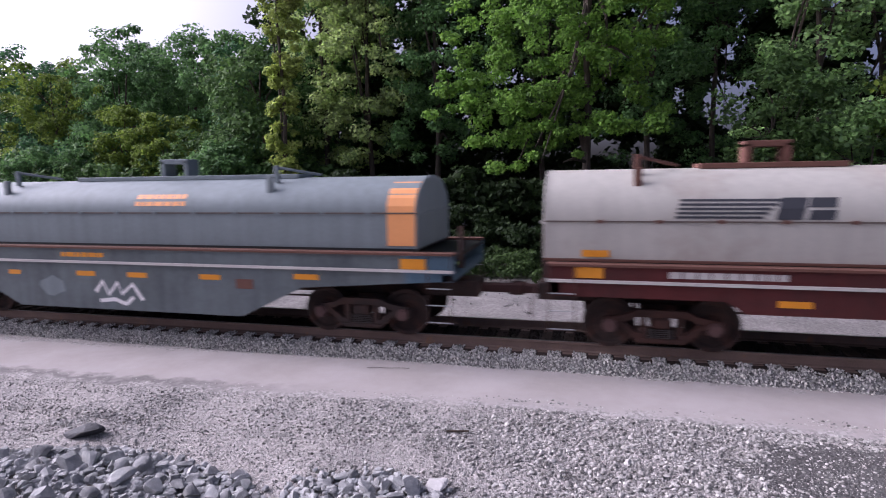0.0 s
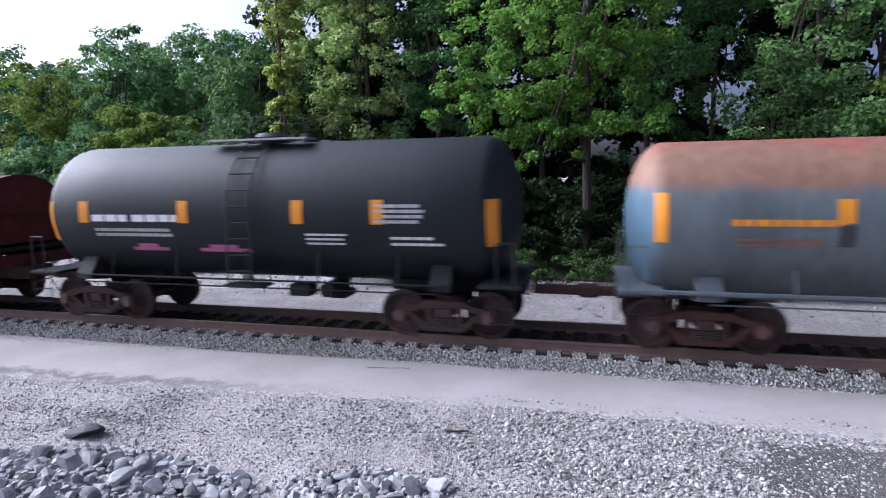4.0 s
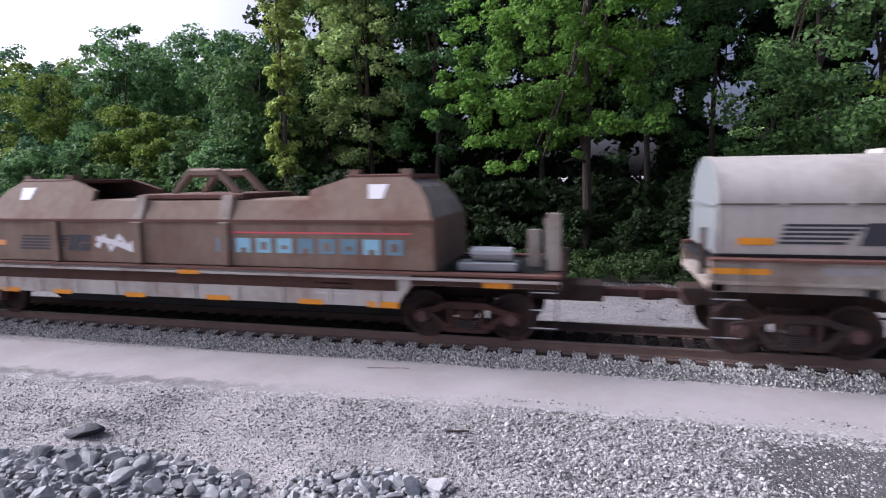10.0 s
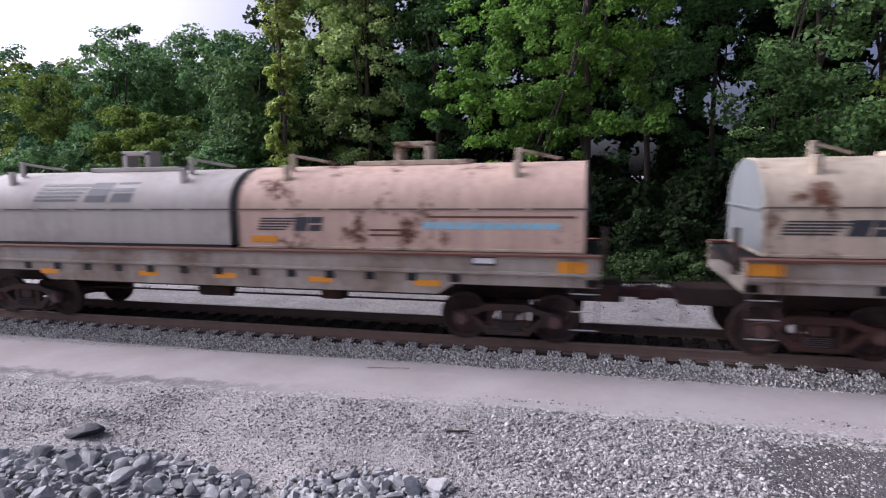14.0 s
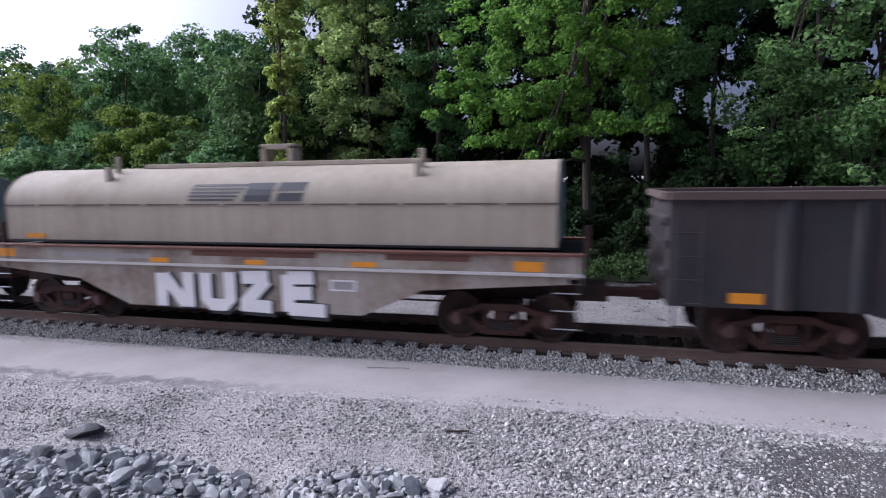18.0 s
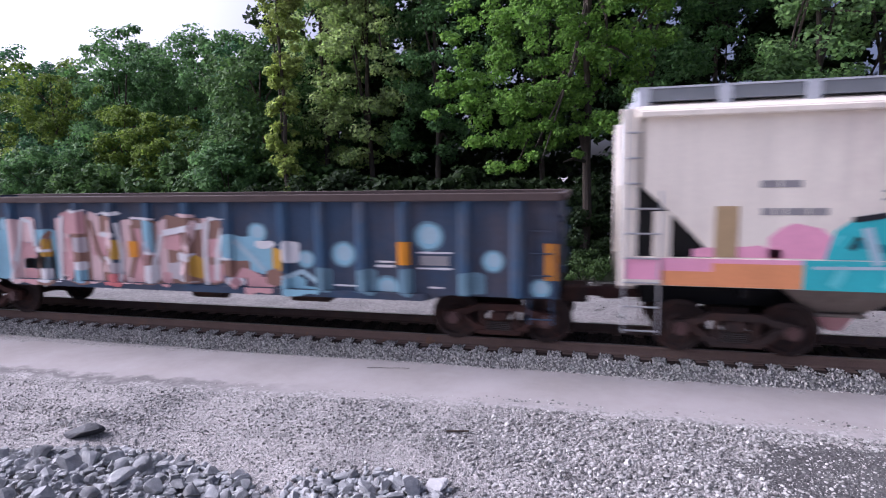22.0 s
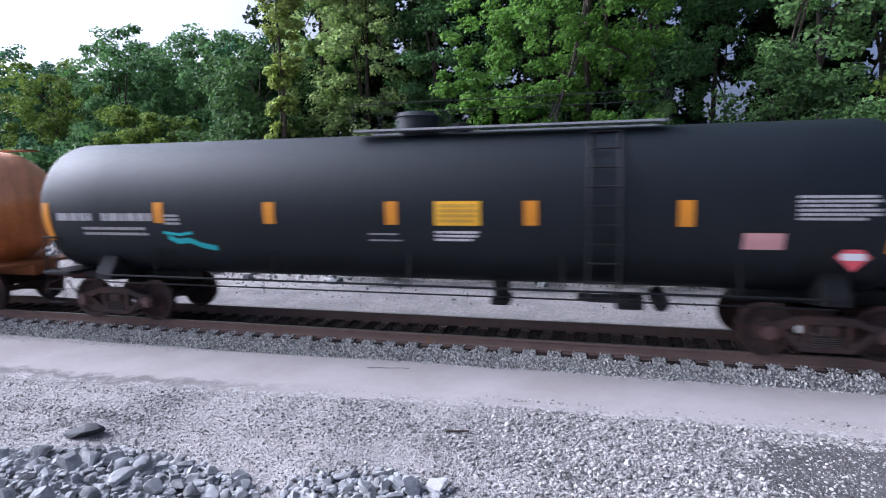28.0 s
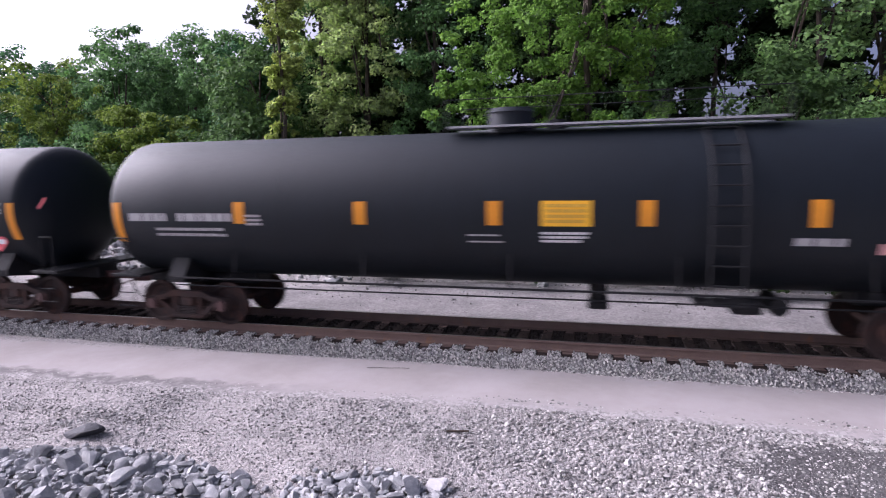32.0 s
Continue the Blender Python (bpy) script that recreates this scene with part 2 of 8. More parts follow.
def axis_steps(lo, hi, fine_lo, fine_hi, step):
    """Fine steps over the middle stretch, then ever larger ones to both ends."""
    s = [fine_lo + i * step for i in range(int((fine_hi - fine_lo) / step) + 1)]
    d, v = step, s[-1]
    while v < hi:
        d *= 1.5
        v = min(hi, v + d)
        s.append(v)
    d, v = step, s[0]
    while v > lo:
        d *= 1.5
        v = max(lo, v - d)
        s.insert(0, v)
    return s


gx, gy = axis_steps(-900, 900, -40, 30, 0.5), axis_steps(-400, 1500, -4, 40, 0.5)
verts = [(x, y, ground_z(x, y)) for y in gy for x in gx]
nx = len(gx)
faces = [(j * nx + i, j * nx + i + 1, (j + 1) * nx + i + 1, (j + 1) * nx + i) for j in range(len(gy) - 1) for i in range(nx - 1)]
tagged(link_mesh("ground", verts, faces, GRAVEL, smooth=True), "grey gravel ground beside the railway", "ground", kind="structure")


def strip(name, far, near, z, mat, label, x0=-160, x1=120, wob=0.05):
    """A beaten track across the gravel; far and near give the y of its edges along x."""
    vs, fs, dist, m = [], [], [], 24
    xs = axis_steps(x0, x1, -24, 12, 0.15)
    for i, x in enumerate(xs):
        a = near(x) - 0.25 + wob * (noise.noise((x * 0.6, 1.7, 0)) + 0.8 * noise.noise((x * 2.7, 4.0, 0)))
        c = far(x) + 0.12 + wob * (noise.noise((x * 0.6, 9.7, 0)) + 0.6 * noise.noise((x * 2.7, 7.0, 0)))
        for k in range(m + 1):
            u = k / m
            e = min(u, 1 - u) * (c - a)
            rut = 0.014 * math.exp(-((u - 0.3) / 0.07) ** 2) + 0.012 * math.exp(-((u - 0.78) / 0.07) ** 2)
            vs.append((x, a + (c - a) * u, z - 0.05 * max(0.0, 1 - e / 0.2) ** 2 - rut + 0.012 * noise.noise((x * 0.9, u * 4, 2)) + 0.012 * math.sin(math.pi * u)))
            dist.append(e)
        if i:
            for k in range(m):
                p = (i - 1) * (m + 1) + k
                fs.append((p, p + m + 1, p + m + 2, p + 1))
    ob = link_mesh(name, vs, fs, mat, smooth=True)
    ob.data.attributes.new("from_edge", "FLOAT", "POINT").data.foreach_set("value", dist)
    return tagged(ob, label, "road", kind="structure")


def road_near(x):
    return 8.60 - 0.075 * max(0.0, min(8.0, -0.8 - x))


def road_far(x):
    return 10.14 - 0.04 * max(0.0, min(12.0, -3.0 - x))


strip("road", road_far, road_near, Z_ROAD, ROAD, "pale beaten dust service road along the track")
# widened so that the ground seen beneath the cars is darker
strip("far_road", lambda x: 18.6, lambda x: 12.9, -0.372, FAR_ROAD, "dust track and ground beyond the railway, darker than the gravel", wob=0.35)


# ---------- stones ----------
def stone_shapes(n, seed, flat=0.65, sub=1, cuts=7, near=0.24, far=0.42, jag=0.07):
    """A few rough, faceted stones."""
    rnd, shapes = random.Random(seed), []
    for k in range(n):
        bm = B()
        bmesh.ops.create_icosphere(bm, subdivisions=sub, radius=0.5)
        ax = [Vector((rnd.gauss(0, 1), rnd.gauss(0, 1), rnd.gauss(0, 1))).normalized() for _ in range(cuts)]
        cut = [rnd.uniform(near, far) for _ in ax]
        for v in bm.verts:
            for a, d in zip(ax, cut):
                over = v.co.dot(a) - d
                if over > 0:
                    v.co -= a * over
            v.co *= rnd.uniform(1 - jag, 1 + jag)
            v.co.z *= flat
        bmesh.ops.recalc_face_normals(bm, faces=bm.faces)
        bm.verts.index_update()
        shapes.append((np.array([v.co[:] for v in bm.verts]), [[v.index for v in f.verts] for f in bm.faces]))
        bm.free()
    return shapes


def scatter(name, places, shapes, mat, seed, label, category="gravel", parent=None):
    """places: rows of x, y, z, size. All the stones as one mesh of loose pieces."""
    rnd = random.Random(seed)
    vs, fs, n = [], [], 0
    for x, y, z, s in places:
        pv, pf = shapes[rnd.randrange(len(shapes))]
        a = rnd.uniform(0, 6.283)
        c, q = math.cos(a) * s, math.sin(a) * s
        k, tilt = s * rnd.uniform(0.8, 1.25), rnd.uniform(-0.35, 0.35)
        xx, yy, zz = pv[:, 0] * rnd.uniform(0.8, 1.3), pv[:, 1], pv[:, 2] + tilt * pv[:, 0]
        vs.append(np.stack([x + xx * c - yy * q, y + xx * q + yy * c, z + zz * k], 1))
        fs.extend([[i + n for i in f] for f in pf])
        n += len(pv)
    ob = link_mesh(name, np.concatenate(vs).tolist(), fs, mat, parent)
    return tagged(ob, label, category, kind="stuff")


SMALL = stone_shapes(10, 3)


def chips(n, seed):
    """Small eight-sided chips of broken stone."""
    r, out = random.Random(seed), []
    for _ in range(n):
        v = np.array([(1, 0, 0), (0, 1, 0), (-1, 0, 0), (0, -1, 0), (0, 0, 1), (0, 0, -1)], float) * 0.5
        v = v + np.array([[r.uniform(-0.17, 0.17) for _ in range(3)] for _ in range(6)])
        out.append((v, [[0, 1, 4], [1, 2, 4], [2, 3, 4], [3, 0, 4], [1, 0, 5], [2, 1, 5], [3, 2, 5], [0, 3, 5]]))
    return out


CHIP = chips(12, 8)


def damp(x, y):
    """How far a place lies inside the dark damp patch."""
    return 1 - math.hypot((x - 3.7) / 1.7, (y - 7.2) / 0.95) + 0.5 * noise.noise((x * 1.6, y * 1.6, 2.0)) + 0.25 * noise.noise((x * 6, y * 6, 2.0))


vs, fs = [], []
for i in range(101):
    for k in range(61):
        x, y = 1.2 + 0.05 * i, 5.9 + 0.045 * k
        vs.append((x, y, ground_z(x, y) + 0.006))
for i in range(100):
    for k in range(60):
        if damp(1.225 + 0.05 * i, 5.92 + 0.045 * k) > 0:
            q = 61 * i + k
            fs.append((q, q + 61, q + 62, q + 1))
tagged(link_mesh("damp_patch", vs, fs, DAMP, smooth=True), "dark damp patch in the gravel", "ground", kind="structure")


def stoniness(x, y):
    """How thickly stones lie: dense by the damp patch, thin on the dusty ground down the line."""
    d = 0.24 + 0.8 * min(1.0, max(0.0, (x + 4.6 - 0.9 * (7.6 - y)) / 4.2))
    d += 0.55 * noise.noise((x * 0.8, y * 1.3, 5.0)) + 0.3 * noise.noise((x * 2.1, y * 3.0, 9.0))
    d -= 0.8 * math.exp(-((x + 1.6) / 1.3) ** 2 - ((y - 8.15) / 0.33) ** 2)
    d -= 0.5 * math.exp(-((x + 2.6) / 0.8) ** 2 - ((y - 6.6) / 0.3) ** 2)
    edge = road_near(x) + 0.12 * noise.noise((x * 1.7, 3.0, 3.0))
    if y > edge - 0.35:
        d -= (y - edge + 0.35) * 1.9
    if damp(x, y) > 0.1:
        d *= 0.3
    return max(0.035 if y < edge + 0.1 else 0.0, min(1.0, d))


rnd = random.Random(11)
places, fines = [], []
while len(places) < 18500:         # gravel before the road, in drifts
    x, y = rnd.uniform(-12.5, 6.5), rnd.uniform(5.3, 8.9)
    d = stoniness(x, y)
    if rnd.random() < d:
        s = rnd.choice((0.022, 0.026, 0.03, 0.034, 0.04, 0.046, 0.058)) * rnd.uniform(0.8, 1.3) * (0.75 + 0.35 * d)
        if rnd.random() < 0.02:
            s *= 1.6
        places.append((x, y, max(ground_z(x, y), Z_ROAD if y > road_near(x) else -9) + 0.12 * s, s))
while len(fines) < 32000:
    x, y = rnd.uniform(-12.5, 6.5), rnd.uniform(5.2, 8.9)
    if rnd.random() > 0.32 + 0.75 * stoniness(x, y) or y > road_near(x) + 0.12 * rnd.random():
        continue
    s = rnd.uniform(0.012, 0.028)
    fines.append((x, y, max(ground_z(x, y), Z_ROAD if y > road_near(x) else -9) + 0.1 * s, s))
scatter("gravel", places, SMALL, STONE, 5, "loose grey and pale gravel on the ground")
scatter("fine_gravel", fines, CHIP, STONE, 15, "fine pale chippings among the gravel")

places = []


def on_tie(x):
    """Where along the track a tie lies: 0 at its middle, 1 half-way to the next."""
    u = ((x + 35.8) / TIE) % 1.0
    return 2 * min(u, 1 - u)


for _ in range(32000):             # the ballast shoulder by the near rail, heaped between the tie ends
    x = rnd.triangular(-34, 9, 0)
    y = rnd.uniform(10.08, 10.755)
    top = -0.385 + 0.18 * min(1.0, max(0.0, (y - 10.12) / 0.24))
    if y > 10.47 + 0.05 * noise.noise((x * 3.0, 2.0, 4.0)):
        if on_tie(x) < 0.50 + 0.08 * noise.noise((x * 9.0, y * 9.0, 1.0)):
            continue
        top += 0.02 * min(1.0, (y - 10.45) / 0.12)
    s = rnd.uniform(0.02, 0.05)
    places.append((x, y + 0.14 * noise.noise((x * 1.2, 3.0, 1.0)) * (10.7 - y), top + rnd.uniform(-0.02, 0.015), s))
scatter("ballast_stones", places, CHIP, BALLAST, 6, "grey crushed ballast stones along the rails", "ballast")

places = []
for _ in range(9000):              # beyond the far rail
    x, y = rnd.uniform(-30, 10), rnd.uniform(12.55, 15.7)
    places.append((x, y, max(-0.40, -0.23 - 0.13 * (y - 12.6)), rnd.uniform(0.025, 0.06)))
for _ in range(3500):
    x, y = rnd.uniform(-34, 12), rnd.uniform(15.2, 20.5)
    places.append((x, y, max(ground_z(x, y), -0.372 if y < 16.9 else -9), rnd.uniform(0.03, 0.1)))
scatter("dusty_stones", places, CHIP, DULL_STONE, 16, "dull grey stones on the ground beyond the rails", "gravel")

places = []
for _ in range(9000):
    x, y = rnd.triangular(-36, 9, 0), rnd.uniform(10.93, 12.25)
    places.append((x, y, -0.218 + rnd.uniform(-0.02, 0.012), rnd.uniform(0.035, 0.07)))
scatter("crib_stones", places, CHIP, CRIB, 7, "dark stones between the rails", "ballast")

ROCKS = []
for k, (pv, pf) in enumerate(stone_shapes(14, 21, flat=0.9, sub=3, cuts=11, near=0.17, far=0.33, jag=0.01)):
    me = bpy.data.meshes.new("rock")
    me.from_pydata(pv.tolist(), [], pf)
    me.materials.append(RIPRAP)
    ROCKS.append(me)


def rock(x, y, z, s, a, mesh, tilt=0.0, label="angular grey quarried rock in the stone bank"):
    o = new("rock", mesh)
    o.matrix_basis = Matrix.Translation((x, y, z)) @ Euler((tilt, tilt * 0.7, a)).to_matrix().to_4x4() @ Matrix.Diagonal((s, s * 0.85, s * 0.8, 1))
    return tagged(o, label, "rock", "riprap rocks")


def bank(x, y):
    """How far a place lies inside the two low heaps of quarried rock."""
    return max(5.9 - 0.11 * (x + 5.7) ** 2 - y, 0.6 * (1 - math.hypot((x + 2.35) / 0.98, (y - 5.55) / 0.52))) + 0.10 * noise.noise((x * 1.6, y * 1.6, 6.0))


rnd = random.Random(31)
laid = []
tries = 0
while len(laid) < 290 and tries < 60000:
    tries += 1
    x, y = rnd.uniform(-9.2, -1.2), rnd.uniform(4.6, 6.4)
    inside = bank(x, y)
    if inside < 0:
        continue
    q = rnd.random()
    s = rnd.uniform(0.13, 0.24) if q < 0.55 else rnd.uniform(0.24, 0.36) if q < 0.88 else rnd.uniform(0.36, 0.5)
    if inside < 0.12:
        s = min(s, 0.26)
    if any((x - a) ** 2 + (y - c) ** 2 < (0.29 * (s + d)) ** 2 for a, c, d in laid):
        continue
    laid.append((x, y, s))
    pile = 0.07 * min(1.0, inside / 0.5)
    rock(x, y, ground_z(x, y) + s * 0.14 + pile + rnd.uniform(0, 0.03), s, rnd.uniform(0, 6.28), ROCKS[rnd.randrange(len(ROCKS))], rnd.uniform(-0.4, 0.4))


fill = []
for _ in range(9000):
    x, y = rnd.uniform(-9.5, -1.2), rnd.uniform(4.6, 6.4)
    inside = bank(x, y)
    if inside > -0.04 or (inside > -0.16 and rnd.random() < 0.15):
        fill.append((x, y, ground_z(x, y) + 0.03 + 0.05 * max(0.0, min(1.0, inside / 0.4)), rnd.uniform(0.05, 0.13)))
scatter("riprap_fill", fill[:2600], SMALL, RIPRAP, 41, "small grey stones wedged between the bank's rocks", "rocks")


spoil = []
for _ in range(420):               # tipped rubble on the bank beyond the railway
    x, y = rnd.gauss(-20, 5.5), rnd.uniform(17.0, 19.6)
    spoil.append((x, y, ground_z(x, y) + 0.05, rnd.choice((0.12, 0.16, 0.2, 0.28, 0.4, 0.55)) * rnd.uniform(0.8, 1.2)))
scatter("spoil_rubble", spoil, SMALL, RIPRAP, 43, "pale tipped rubble on the bank beyond the railway", "rocks")


def lone_rock(x, y, s, mat, label, mesh, zs=0.22):
    me = mesh.copy()
    me.materials.clear()
    me.materials.append(mat)
    o = rock(x, y, ground_z(x, y) + s * zs, s, 0.4, me, 0.05, label)
    return o


lone_rock(-6.92, 6.2, 0.72, DARK_ROCK, "dark weathered block lying alone on the gravel", ROCKS[7], 0.07).scale = (0.78, 0.46, 0.27)
lone_rock(-4.17, 5.74, 0.27, PALE_ROCK, "pale limestone lump lying on the gravel", ROCKS[4])
lone_rock(-1.66, 5.98, 0.32, PALE_ROCK, "pale limestone lump at the edge of the bank", ROCKS[6])

def stick(a, c, r, label):
    """A thin twig lying on the ground."""
    pts = [(a[0] + (c[0] - a[0]) * k / 4, a[1] + (c[1] - a[1]) * k / 4 + 0.015 * (k % 2), max(Z_ROAD if a[1] > 8 else -9, ground_z(a[0], a[1])) + 0.03) for k in range(5)]
    tagged(link_mesh("stick", *tube(pts, r, 6), BARK), label, "stick")


stick((-4.0, 9.52), (-3.22, 9.66), 0.006, "thin dark stick lying on the dust road")
stick((-1.91, 7.30), (-1.60, 7.37), 0.018, "short dark stick lying in the gravel")

# ---------- track ----------
bed = [(YC - 1.42, -0.42), (YC - 1.22, -0.225), (YC - 0.96, -0.215), (YC - 0.95, -0.30), (YC + 0.95, -0.30), (YC + 0.96, -0.225), (YC + 1.3, -0.24), (YC + 2.6, -0.45)]
bm = prism(B(), bed, -400, 300)
track = new("railway_track")
tagged(track, "rusty steel rails on dark wooden ties in grey ballast", "railway track", kind="structure")
part("ballast_bed", bm, BALLAST_BED, track)
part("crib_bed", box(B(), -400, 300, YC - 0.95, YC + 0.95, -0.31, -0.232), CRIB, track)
RAIL = [(-0.076, -0.186), (-0.076, -0.172), (-0.012, -0.155), (-0.010, -0.05), (-0.036, -0.04), (-0.036, -0.006), (-0.030, 0.0), (0.030, 0.0), (0.036, -0.006), (0.036, -0.04), (0.010, -0.05), (0.012, -0.155), (0.076, -0.172), (0.076, -0.186)]
for yr in (NEAR_RAIL + 0.036, NEAR_RAIL + 1.57 - 0.036):
    r = part("rail", prism(B(), [(yr + u, z) for u, z in RAIL], -400, 300), RAIL_SIDE, track)
    part("running_surface", box(B(), -400, 300, yr - 0.026, yr + 0.026, -0.001, 0.003), RAIL_TOP, r)
bm = box(B(), -0.115, 0.115, -1.16, 1.3, -0.4, -0.195, 0.012)
tie0 = part("tie", bm, TIE_WOOD, track)
plate0 = part("tie_plate", box(B(), -0.095, 0.095, -0.17, 0.17, -0.2, -0.186), RAIL_SIDE, tie0)
plate0.location.y = -0.75
plate1 = plate0.copy()
scene.collection.objects.link(plate1)
plate1.location.y = 0.75
tie0.location = (-35.8, YC, 0)
for i in range(1, 112):
    o = again(tie0, track, -35.8 + i * TIE + random.uniform(-0.02, 0.02), YC + random.uniform(-0.03, 0.03), random.uniform(-0.01, 0.0), random.uniform(-0.6, 0.6))
# ---------- train: paints ----------
P = {}
P["iron"] = material("truck_iron", (0.046, 0.034, 0.031), 0.85, vary=0.55, scale=3, fine=25, bump=0.4, second=(0.085, 0.042, 0.03), mask=0.58, spec=0.15)
P["rusty_iron"] = material("rusty_iron", (0.07, 0.036, 0.029), 0.9, vary=0.55, scale=3, fine=25, bump=0.4, second=(0.03, 0.022, 0.02), mask=0.54, spec=0.12)
P["wheel"] = material("wheel_steel", (0.042, 0.031, 0.028), 0.8, vary=0.4, scale=5, fine=30, bump=0.3, second=(0.085, 0.042, 0.032), mask=0.6, spec=0.15)
P["spring"] = material("spring_steel", (0.05, 0.04, 0.036), 0.7, vary=0.3, scale=5, fine=30)
P["cap"] = material("bearing_cap", (0.10, 0.055, 0.05), 0.7, vary=0.4, scale=8, fine=30)
P["black"] = material("tank_black", (0.0052, 0.0082, 0.0118), 0.56, vary=0.35, scale=0.9, fine=18, bump=0.02, streak=0.5, spec=0.3)
P["black_dusty"] = material("tank_black_dusty", (0.0064, 0.0096, 0.0130), 0.57, vary=0.4, scale=0.9, fine=16, bump=0.02, streak=0.6, spec=0.3)
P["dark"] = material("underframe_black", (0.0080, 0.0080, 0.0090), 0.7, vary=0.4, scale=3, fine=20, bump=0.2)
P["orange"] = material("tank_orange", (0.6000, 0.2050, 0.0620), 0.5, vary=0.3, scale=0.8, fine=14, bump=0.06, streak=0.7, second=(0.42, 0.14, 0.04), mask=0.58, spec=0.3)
P["orange_dirty"] = material("orange_under", (0.2700, 0.0975, 0.0315), 0.7, vary=0.4, scale=1.5, fine=16, streak=0.4)
P["blue_grey"] = material("tank_blue_grey", (0.1148, 0.1343, 0.1403), 0.6, vary=0.35, scale=0.9, fine=15, bump=0.06, streak=0.7, second=(0.08, 0.092, 0.10), mask=0.56, spec=0.25)
P["slate_frame"] = material("slate_frame", (0.105, 0.12, 0.13), 0.65, vary=0.35, scale=2, fine=20, bump=0.1, streak=0.3, spec=0.2)


def rust_or_lit_crown(m, blue, rust, red, edge, width=0.30, reach=6.75):
    """A crown tone that fades out on a tank's side: rust that has run down, or dust with overhead light painted in;
    other paint on the heads.
    """
    nt = m.node_tree
    b = nt.nodes["Principled BSDF"]
    scaled = b.inputs["Base Color"].links[0].from_node
    old = scaled.inputs[0].links[0].from_socket
    tc = nt.nodes.new("ShaderNodeTexCoord")
    xyz = nt.nodes.new("ShaderNodeSeparateXYZ")
    nt.links.new(tc.outputs["Object"], xyz.inputs[0])

    def blotch(size, stretch=(1, 1, 1)):
        mp = nt.nodes.new("ShaderNodeMapping")
        mp.inputs["Scale"].default_value = stretch
        nz = nt.nodes.new("ShaderNodeTexNoise")
        nz.inputs["Scale"].default_value, nz.inputs["Detail"].default_value = size, 7.0
        nt.links.new(tc.outputs["Object"], mp.inputs["Vector"])
        nt.links.new(mp.outputs["Vector"], nz.inputs["Vector"])
        return nz.outputs["Fac"]

    def add(q, k, p):
        n = nt.nodes.new("ShaderNodeMath")
        n.operation = "MULTIPLY_ADD"
        n.inputs[1].default_value = k
        nt.links.new(q, n.inputs[0])
        nt.links.new(p, n.inputs[2])
        return n.outputs[0]

    def ramp(q, lo, hi):
        n = nt.nodes.new("ShaderNodeMapRange")
        n.interpolation_type = "SMOOTHSTEP"
        n.inputs["From Min"].default_value, n.inputs["From Max"].default_value = lo, hi
        nt.links.new(q, n.inputs["Value"])
        return n.outputs[0]

    def mix(fac, one, two):
        n = nt.nodes.new("ShaderNodeMix")
        n.data_type = "RGBA"
        nt.links.new(fac, n.inputs["Factor"])
        nt.links.new(one, n.inputs[6])
        n.inputs[7].default_value = (*two, 1)
        return n.outputs[2]

    away = nt.nodes.new("ShaderNodeMath")
    away.operation = "ABSOLUTE"
    nt.links.new(add(xyz.outputs[0], 1.0, nt.nodes.new("ShaderNodeValue").outputs[0]), away.inputs[0])
    away.inputs[0].links[0].from_node.inputs[2].links[0].from_node.outputs[0].default_value = -7.95
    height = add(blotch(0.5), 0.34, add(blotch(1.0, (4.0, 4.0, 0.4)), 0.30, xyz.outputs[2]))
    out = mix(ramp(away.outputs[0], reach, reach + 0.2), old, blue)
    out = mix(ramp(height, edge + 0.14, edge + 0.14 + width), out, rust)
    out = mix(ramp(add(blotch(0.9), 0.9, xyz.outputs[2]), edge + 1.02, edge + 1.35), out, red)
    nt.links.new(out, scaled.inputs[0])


rust_or_lit_crown(P["blue_grey"], (0.075, 0.125, 0.17), (0.215, 0.125, 0.085), (0.235, 0.085, 0.062), 2.93)
# orange: dusty top, mostly light and shade put into the colour
rust_or_lit_crown(P["orange"], (0.62, 0.22, 0.07), (0.80, 0.305, 0.105), (0.85, 0.40, 0.20), 2.0, 1.1, 99.0)
P["hood_grey"] = material("hood_grey", (0.4059, 0.3772, 0.3438), 0.65, vary=0.16, scale=0.7, fine=15, bump=0.05, streak=0.35, second=(0.281, 0.245, 0.216), mask=0.6, spec=0.15)
P["hood_silver"] = material("hood_silver", (0.4140, 0.3979, 0.3599), 0.62, 0.05, vary=0.16, scale=0.7, fine=15, bump=0.05, streak=0.3, second=(0.302, 0.259, 0.223), mask=0.62, spec=0.2)
P["hood_warm"] = material("hood_warm_grey", (0.3718, 0.3245, 0.2574), 0.68, vary=0.2, scale=0.7, fine=15, bump=0.06, streak=0.4, second=(0.288, 0.238, 0.180), mask=0.6, spec=0.12)
P["hood_rusty"] = material("hood_rusty", (0.5129, 0.3726, 0.2979), 0.7, vary=0.22, scale=1.7, fine=12, bump=0.1, streak=0.6, second=(0.108, 0.047, 0.032), mask=0.585, soft=0.04, spec=0.15)
P["hood_rusty_tan"] = material("hood_rusty_tan", (0.4634, 0.3933, 0.3024), 0.7, vary=0.22, scale=1.7, fine=12, bump=0.1, streak=0.7, second=(0.122, 0.058, 0.036), mask=0.575, soft=0.045, spec=0.15)
P["hood_red"] = material("hood_oxide_red", (0.078, 0.019, 0.019), 0.7, vary=0.35, scale=0.8, fine=14, bump=0.06, streak=0.5, second=(0.128, 0.044, 0.038), mask=0.6, spec=0.12)
P["hood_blue"] = material("hood_slate_blue", (0.185, 0.215, 0.225), 0.6, 0.05, vary=0.25, scale=0.8, fine=14, bump=0.05, streak=0.45, spec=0.2)
